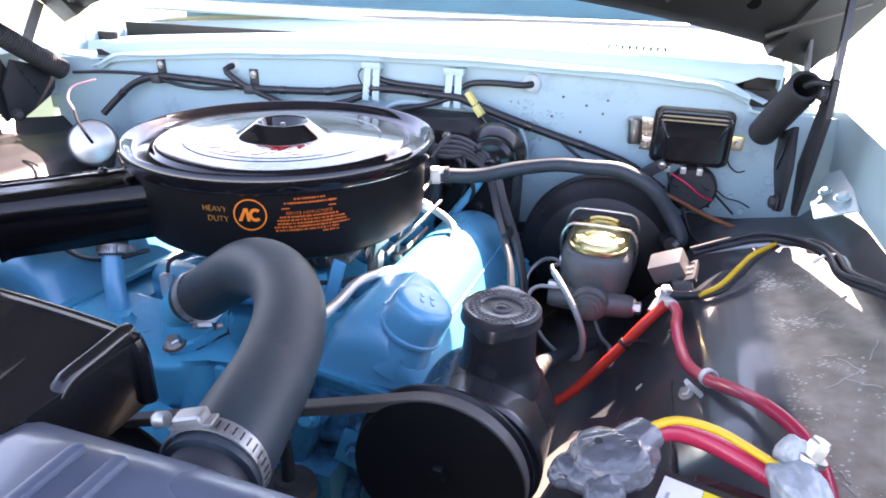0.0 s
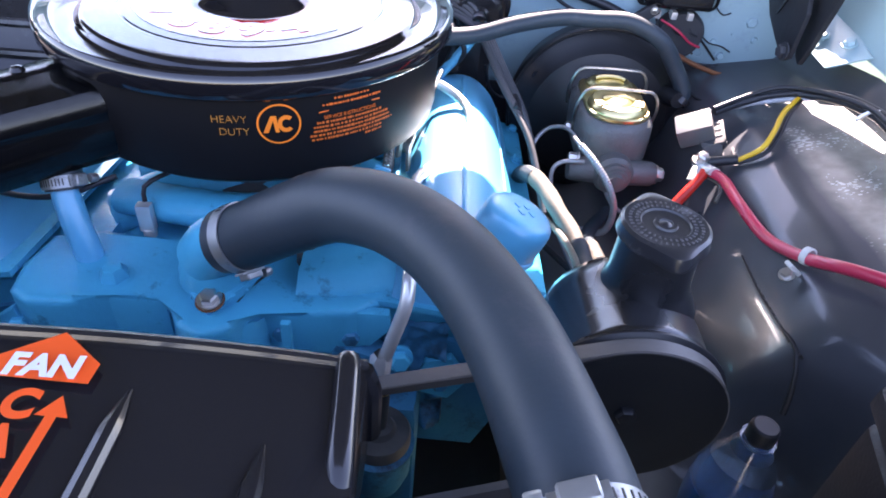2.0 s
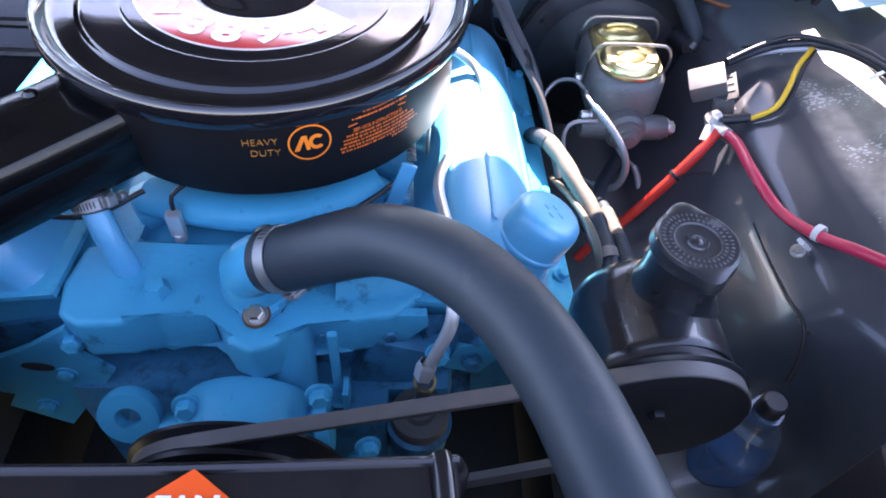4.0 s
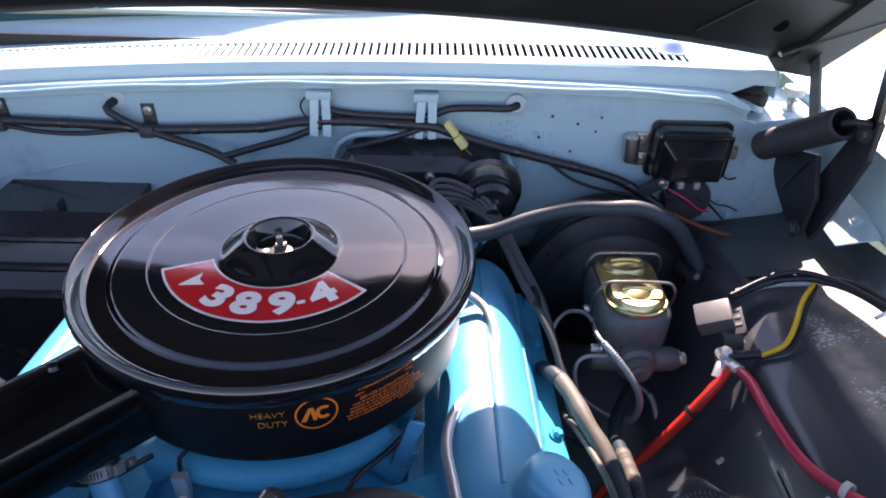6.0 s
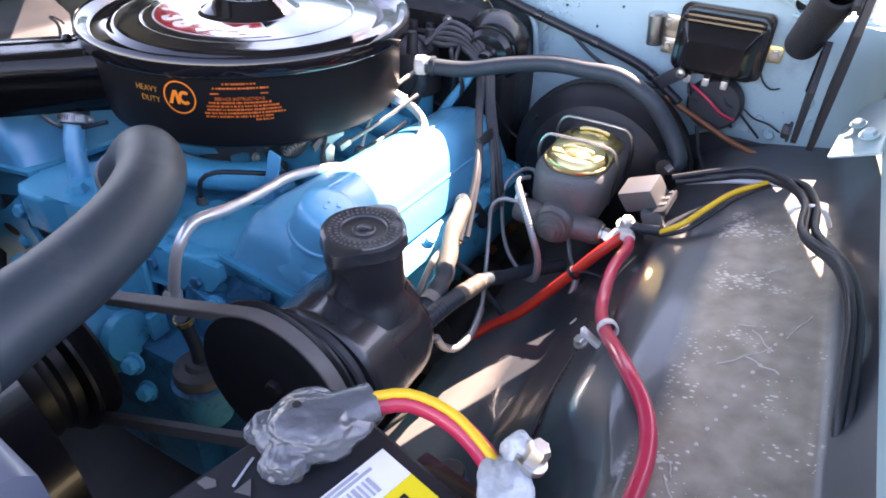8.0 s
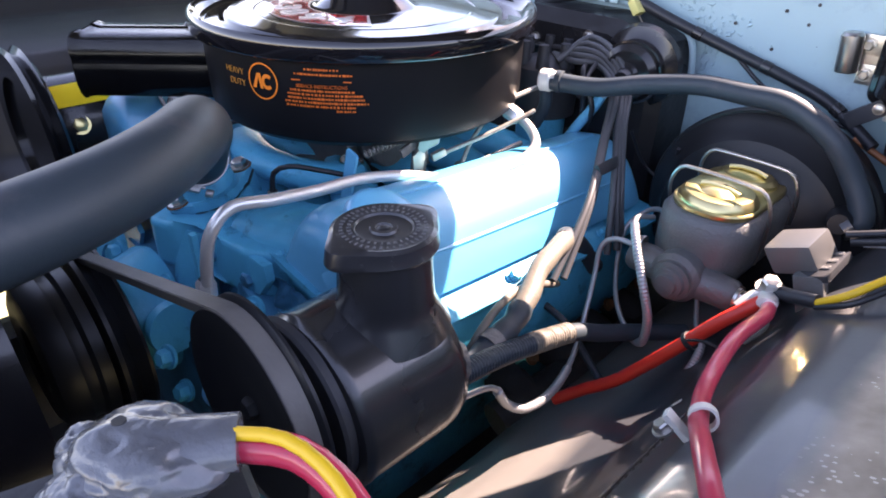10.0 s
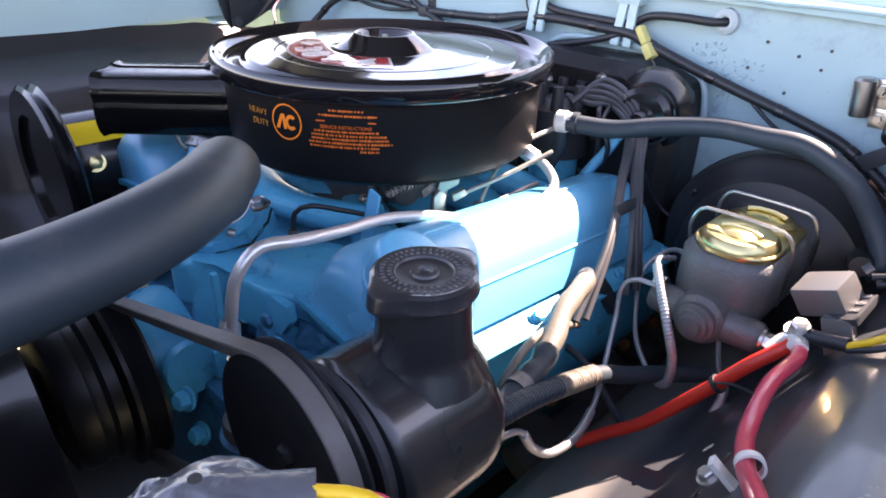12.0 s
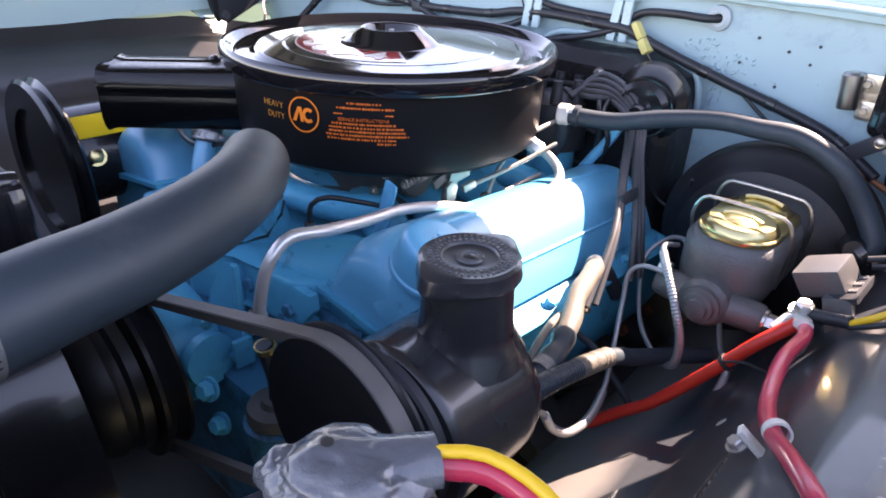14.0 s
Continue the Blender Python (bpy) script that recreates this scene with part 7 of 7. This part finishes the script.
part("body", merge(moved(box(0.013, 0.009, 0.028, 0.002), Matrix.Translation((0, 0, 0.006))), revolve([(0, -0.014), (0.006, -0.014), (0.006, -0.006), (0, -0.006)], 12)), M["tube_steel"], bf)
line_thing("vacuum_line", [(-0.074, -0.145, 0.832), (-0.074, -0.14, 0.844), (-0.062, -0.13, 0.850), (-0.05, -0.11, 0.848)], 0.0022, M["wire"], "thin black vacuum line under the air cleaner", "wire", 8)
line_thing("manifold_wire", [(-0.30, -0.13, 0.86), (-0.24, -0.15, 0.855), (-0.18, -0.165, 0.845), (-0.13, -0.17, 0.85), (-0.09, -0.15, 0.86)], 0.0026, M["wire"], "black wire across the far valve cover", "wire", 8)

# ---- engine front ----
part("crossover_boss", merge(revolve([(0, 0.014), (0.008, 0.013), (0.012, 0.006), (0.013, 0), (0, 0)], 6, pose(-0.078, -0.214, 0.801)), revolve([(0, 0.006), (0.016, 0.004), (0.020, -0.004), (0, -0.004)], 24, pose(-0.078, -0.214, 0.800))), M["blue"], ENGINE)
part("manifold_pipe", tube([(-0.11, -0.105, 0.808), (-0.05, -0.128, 0.818), (0.0, -0.134, 0.820), (0.05, -0.122, 0.820), (0.10, -0.090, 0.820)], 0.021, 18, flat=0.75), M["blue"], ENGINE, "blue cast intake runner across the front")
part("bypass_pipe", tube([(0.030, -0.232, 0.79), (0.032, -0.245, 0.75), (0.032, -0.252, 0.70), (0.03, -0.26, 0.66)], 0.021, 18), M["blue"], ENGINE)
part("front_bracket", merge(moved(box(0.008, 0.006, 0.10, 0.002), pose(0.072, -0.258, 0.76)), moved(box(0.030, 0.022, 0.006, 0.002), pose(0.062, -0.262, 0.712)), moved(box(0.006, 0.020, 0.03, 0.002), pose(0.08, -0.264, 0.72))), M["blue"], ENGINE)
part("lifting_eye", revolve([(0.011, -0.006), (0.026, -0.006), (0.027, 0.0), (0.026, 0.006), (0.011, 0.006), (0.011, -0.006)], 28, axis((-0.105, -0.285, 0.720), (0, -1, 0.5))), M["blue"], ENGINE)
part("front_web", moved(box(0.06, 0.03, 0.08, 0.008), pose(0.12, -0.225, 0.72, 0, 20, 0)), M["blue_grimy_shade"], ENGINE)
for x, y, z in ((0.101, -0.311, 0.715), (0.06, -0.285, 0.76), (-0.05, -0.29, 0.75), (0.16, -0.25, 0.77), (0.09, -0.30, 0.66), (-0.15, -0.24, 0.77)):
    bolt("block_bolt", (x, y, z), (0.2, -1, 0.3), 0.0085, 0.012, M["blue"], ENGINE)
part("front_pipe", tube([(-0.075, -0.292, 0.700), (-0.04, -0.296, 0.708), (0.02, -0.296, 0.712), (0.062, -0.290, 0.716)], 0.018, 18), M["blue"], ENGINE, "blue cast water passage on the engine front")
part("front_pipe_flange", revolve([(0, -0.006), (0.026, -0.006), (0.027, 0.0), (0.026, 0.006), (0, 0.006)], 24, axis((0.062, -0.290, 0.716), (1, 0.1, 0.1))), M["blue"], ENGINE)
fpu = thing("fuel_pump", (0.147, -0.274, 0.682), "round fuel pump with a grey top on the engine front", "fuel pump")
part("bowl", revolve([(0, -0.05), (0.022, -0.05), (0.028, -0.03), (0.029, 0.0), (0.031, 0.002), (0.031, 0.006), (0.027, 0.008), (0, 0.008)], 40), M["blue_grimy_shade"], fpu)
part("top", revolve([(0, 0.030), (0.012, 0.029), (0.015, 0.024), (0.026, 0.022), (0.0275, 0.019), (0.0275, 0.010), (0, 0.008)], 40), M["relay_dark"], fpu, "grey domed top")
part("hose", tube([(0, 0, 0.026), (0.001, 0.000, 0.048), (0.002, -0.004, 0.072), (0.002, -0.008, 0.092)], 0.0066, 14), M["rubber"], fpu)
part("clip", revolve([(0.0076, -0.003), (0.0092, -0.003), (0.0098, 0.003), (0.0076, 0.003), (0.0076, -0.003)], 20, axis((0.002, -0.006, 0.088), (0.0, -0.1, 0.9))), M["gold"], fpu, "bright spring clip")

# ---- generator on the far side ----
ge = thing("generator", (-0.255, -0.18, 0.812), "black generator with a belt pulley and a yellow sticker", "generator")
part("body", revolve([(0, -0.088), (0.055, -0.088), (0.062, -0.078), (0.062, 0.12), (0.05, 0.14), (0, 0.14)], 48, axis((-0.07, 0.0, -0.01), (0, 1, 0))), M["satin"], ge)
GP = axis((-0.050, -0.112, -0.013), (0, 1, 0))
part("pulley", merge(revolve([(0.076, 0), (0.105, 0.0), (0.110, 0.004), (0.102, 0.011), (0.110, 0.018), (0.105, 0.022), (0.076, 0.022), (0.076, 0)], 64, GP), revolve([(0, 0.006), (0.080, 0.006), (0.080, 0.014), (0, 0.014)], 40, GP)), M["gloss"], ge)
part("sticker", grid(lambda u, v: V(-0.07 + 0.0632 * math.sin(radians(25 + 30 * u)), -0.090 + 0.075 * v, -0.01 + 0.0632 * math.cos(radians(25 + 30 * u))), 8, 4), M["label_y"], ge, "yellow sticker")
bolt("brass_screw", (-0.012, -0.060, 0.004), (0.9, -0.1, 0.3), 0.009, 0.006, M["gold"], ge)

# slotted blue bracket on the front of the far cylinder head
HB = [(-0.236, 0.735), (-0.190, 0.758), (-0.150, 0.790), (-0.147, 0.768), (-0.152, 0.746), (-0.131, 0.719), (-0.205, 0.612), (-0.250, 0.653), (-0.233, 0.678), (-0.256, 0.684)]
hb = thing("head_bracket", (-0.19, -0.238, 0.72), "blue painted slotted bracket bolted to the cylinder head", "bracket")
part("plate", moved(prism([(x + 0.19, z - 0.72) for x, z in HB][::-1], 0.006, 0.0015), pose(0, 0.001, 0, 90, 0, 0)), M["blue"], hb)
# The slot is not cut; a black oval paints its shade.
part("slot", moved(prism([(0.014 * math.cos(radians(a)), 0.0065 * math.sin(radians(a))) for a in range(0, 360, 20)], 0.001), pose(-0.004, -0.005, 0.009, 90, 8, 0)), M["black"], hb, "black patch for the dark of an open slot")
bolt("bracket_bolt", (0.016, -0.005, -0.003), (0, -1, 0), 0.0075, 0.006, M["blue"], hb)
bolt("bracket_bolt", (-0.022, -0.005, -0.062), (0, -1, 0), 0.0075, 0.008, M["blue"], hb)

# ---- bottle in the corner ----
bo2 = thing("plastic_bottle", (0.445, -0.300, 0.575), "blue clear plastic bottle with a black cap", "bottle")
part("bottle", revolve([(0, 0), (0.028, 0), (0.033, 0.005), (0.033, 0.118), (0.0315, 0.134), (0.025, 0.156), (0.0145, 0.178), (0.0110, 0.186), (0.0110, 0.192), (0.0, 0.192)], 40), M["bottle"], bo2)
part("liquid", revolve([(0, 0.003), (0.027, 0.003), (0.0315, 0.008), (0.0315, 0.112), (0.0300, 0.120), (0, 0.120)], 40), M["liquid"], bo2, "deep blue washer liquid")
part("collar", revolve([(0.0108, 0.184), (0.0140, 0.184), (0.0140, 0.1865), (0.0108, 0.1865)], 28), M["bottle"], bo2)
part("cap", revolve([(0, 0.203), (0.0090, 0.203), (0.0104, 0.2018), (0.0110, 0.200), (0.0112, 0.188), (0, 0.188)], 36), M["wire"], bo2)

# ---- caution print on the shroud ----


def shroud_print(name, poly, material, label):
    bm = bmesh.new()
    bm.faces.new([bm.verts.new(shroud_at(x, y) + V(0, 0, 0.0032) - V(0, -0.45, 0.95)) for x, y in poly])
    return part(name, bm, material, shroud, label)


CX = 0.0398
shroud_print("arrow_panel", [(CX - 0.0182, -0.4595), (CX + 0.0182, -0.4595), (CX + 0.0185, -0.4500), (CX, -0.4365), (CX - 0.0185, -0.4500)], M["shroud_orange"], "orange arrow-shaped panel")
letters("word_fan", "FAN", 0.0142, Matrix.Translation(shroud_at(CX, -0.4540) - V(0, -0.45, 0.95) + V(0, 0, 0.0036)), M["decal_white"], shroud, "white word", extrude=0.0001, bold=0.0006)
for i, c in enumerate("CAUTION"):
    letters("caution_letter", c, 0.0165, Matrix.Translation(shroud_at(CX, -0.4710 - 0.0150 * i) - V(0, -0.45, 0.95) + V(0, 0, 0.0032)), M["shroud_orange"], shroud, "orange letter", extrude=0.0001, bold=0.0008)
shroud_print("arrow_shaft", [(CX + 0.0105, -0.580), (CX + 0.0143, -0.580), (CX + 0.0143, -0.4745), (CX + 0.0105, -0.4745)], M["shroud_orange"], "orange arrow shaft")
shroud_print("arrow_head", [(CX + 0.0068, -0.4745), (CX + 0.0180, -0.4745), (CX + 0.0124, -0.4655)], M["shroud_orange"], "orange arrow head")
shroud_print("arrow_shaft", [(CX - 0.0143, -0.580), (CX - 0.0107, -0.580), (CX - 0.0107, -0.4790), (CX - 0.0143, -0.4790)], M["shroud_orange"], "orange arrow shaft")
shroud_print("arrow_stub", [(CX - 0.0140, -0.4770), (CX - 0.0110, -0.4770), (CX - 0.0110, -0.4660), (CX - 0.0140, -0.4660)], M["shroud_orange"], "orange dash")

sm2 = thing("side_mirror", (0.965, 0.80, 1.03), "round chrome mirror head on the fender", "mirror")
part("head", revolve([(0, 0.030), (0.022, 0.027), (0.038, 0.016), (0.044, 0.0), (0.045, -0.008), (0.040, -0.008), (0, -0.006)], 40, axis((0, 0, 0.055), (0.15, -1, 0.1))), M["chrome"], sm2)
part("stalk", tube([(0.0, 0.0, -0.03), (0.005, 0.004, 0.0), (0.0, 0.006, 0.04)], 0.009, 14), M["chrome"], sm2)

for pts in ([(-0.29, -0.20, 0.885), (-0.25, -0.19, 0.892), (-0.21, -0.185, 0.875), (-0.175, -0.175, 0.865)], [(-0.285, -0.185, 0.880), (-0.262, -0.175, 0.862), (-0.258, -0.17, 0.835), (-0.27, -0.175, 0.815)], [(-0.27, -0.20, 0.900), (-0.23, -0.17, 0.885), (-0.19, -0.165, 0.872)]):
    line_thing("generator_wire", pts, 0.0022, M["wire"], "thin black generator wire under the intake horn", "wire", 8)

part("flare_nut", revolve([(0.0052, -0.010), (0.0085, -0.010), (0.0085, 0.006), (0.0060, 0.010)], 6, axis((0.001, 0.0, 0.010), (0.1, 0.05, 1))), M["tube_steel"], ft)
part("flare_nut", revolve([(0.0052, -0.010), (0.0085, -0.010), (0.0085, 0.006), (0.0060, 0.010)], 6, axis(V(0.160, 0.077, 0.868) - V(0.147, -0.284, 0.790), (0.95, 0, -0.3))), M["tube_steel"], ft)
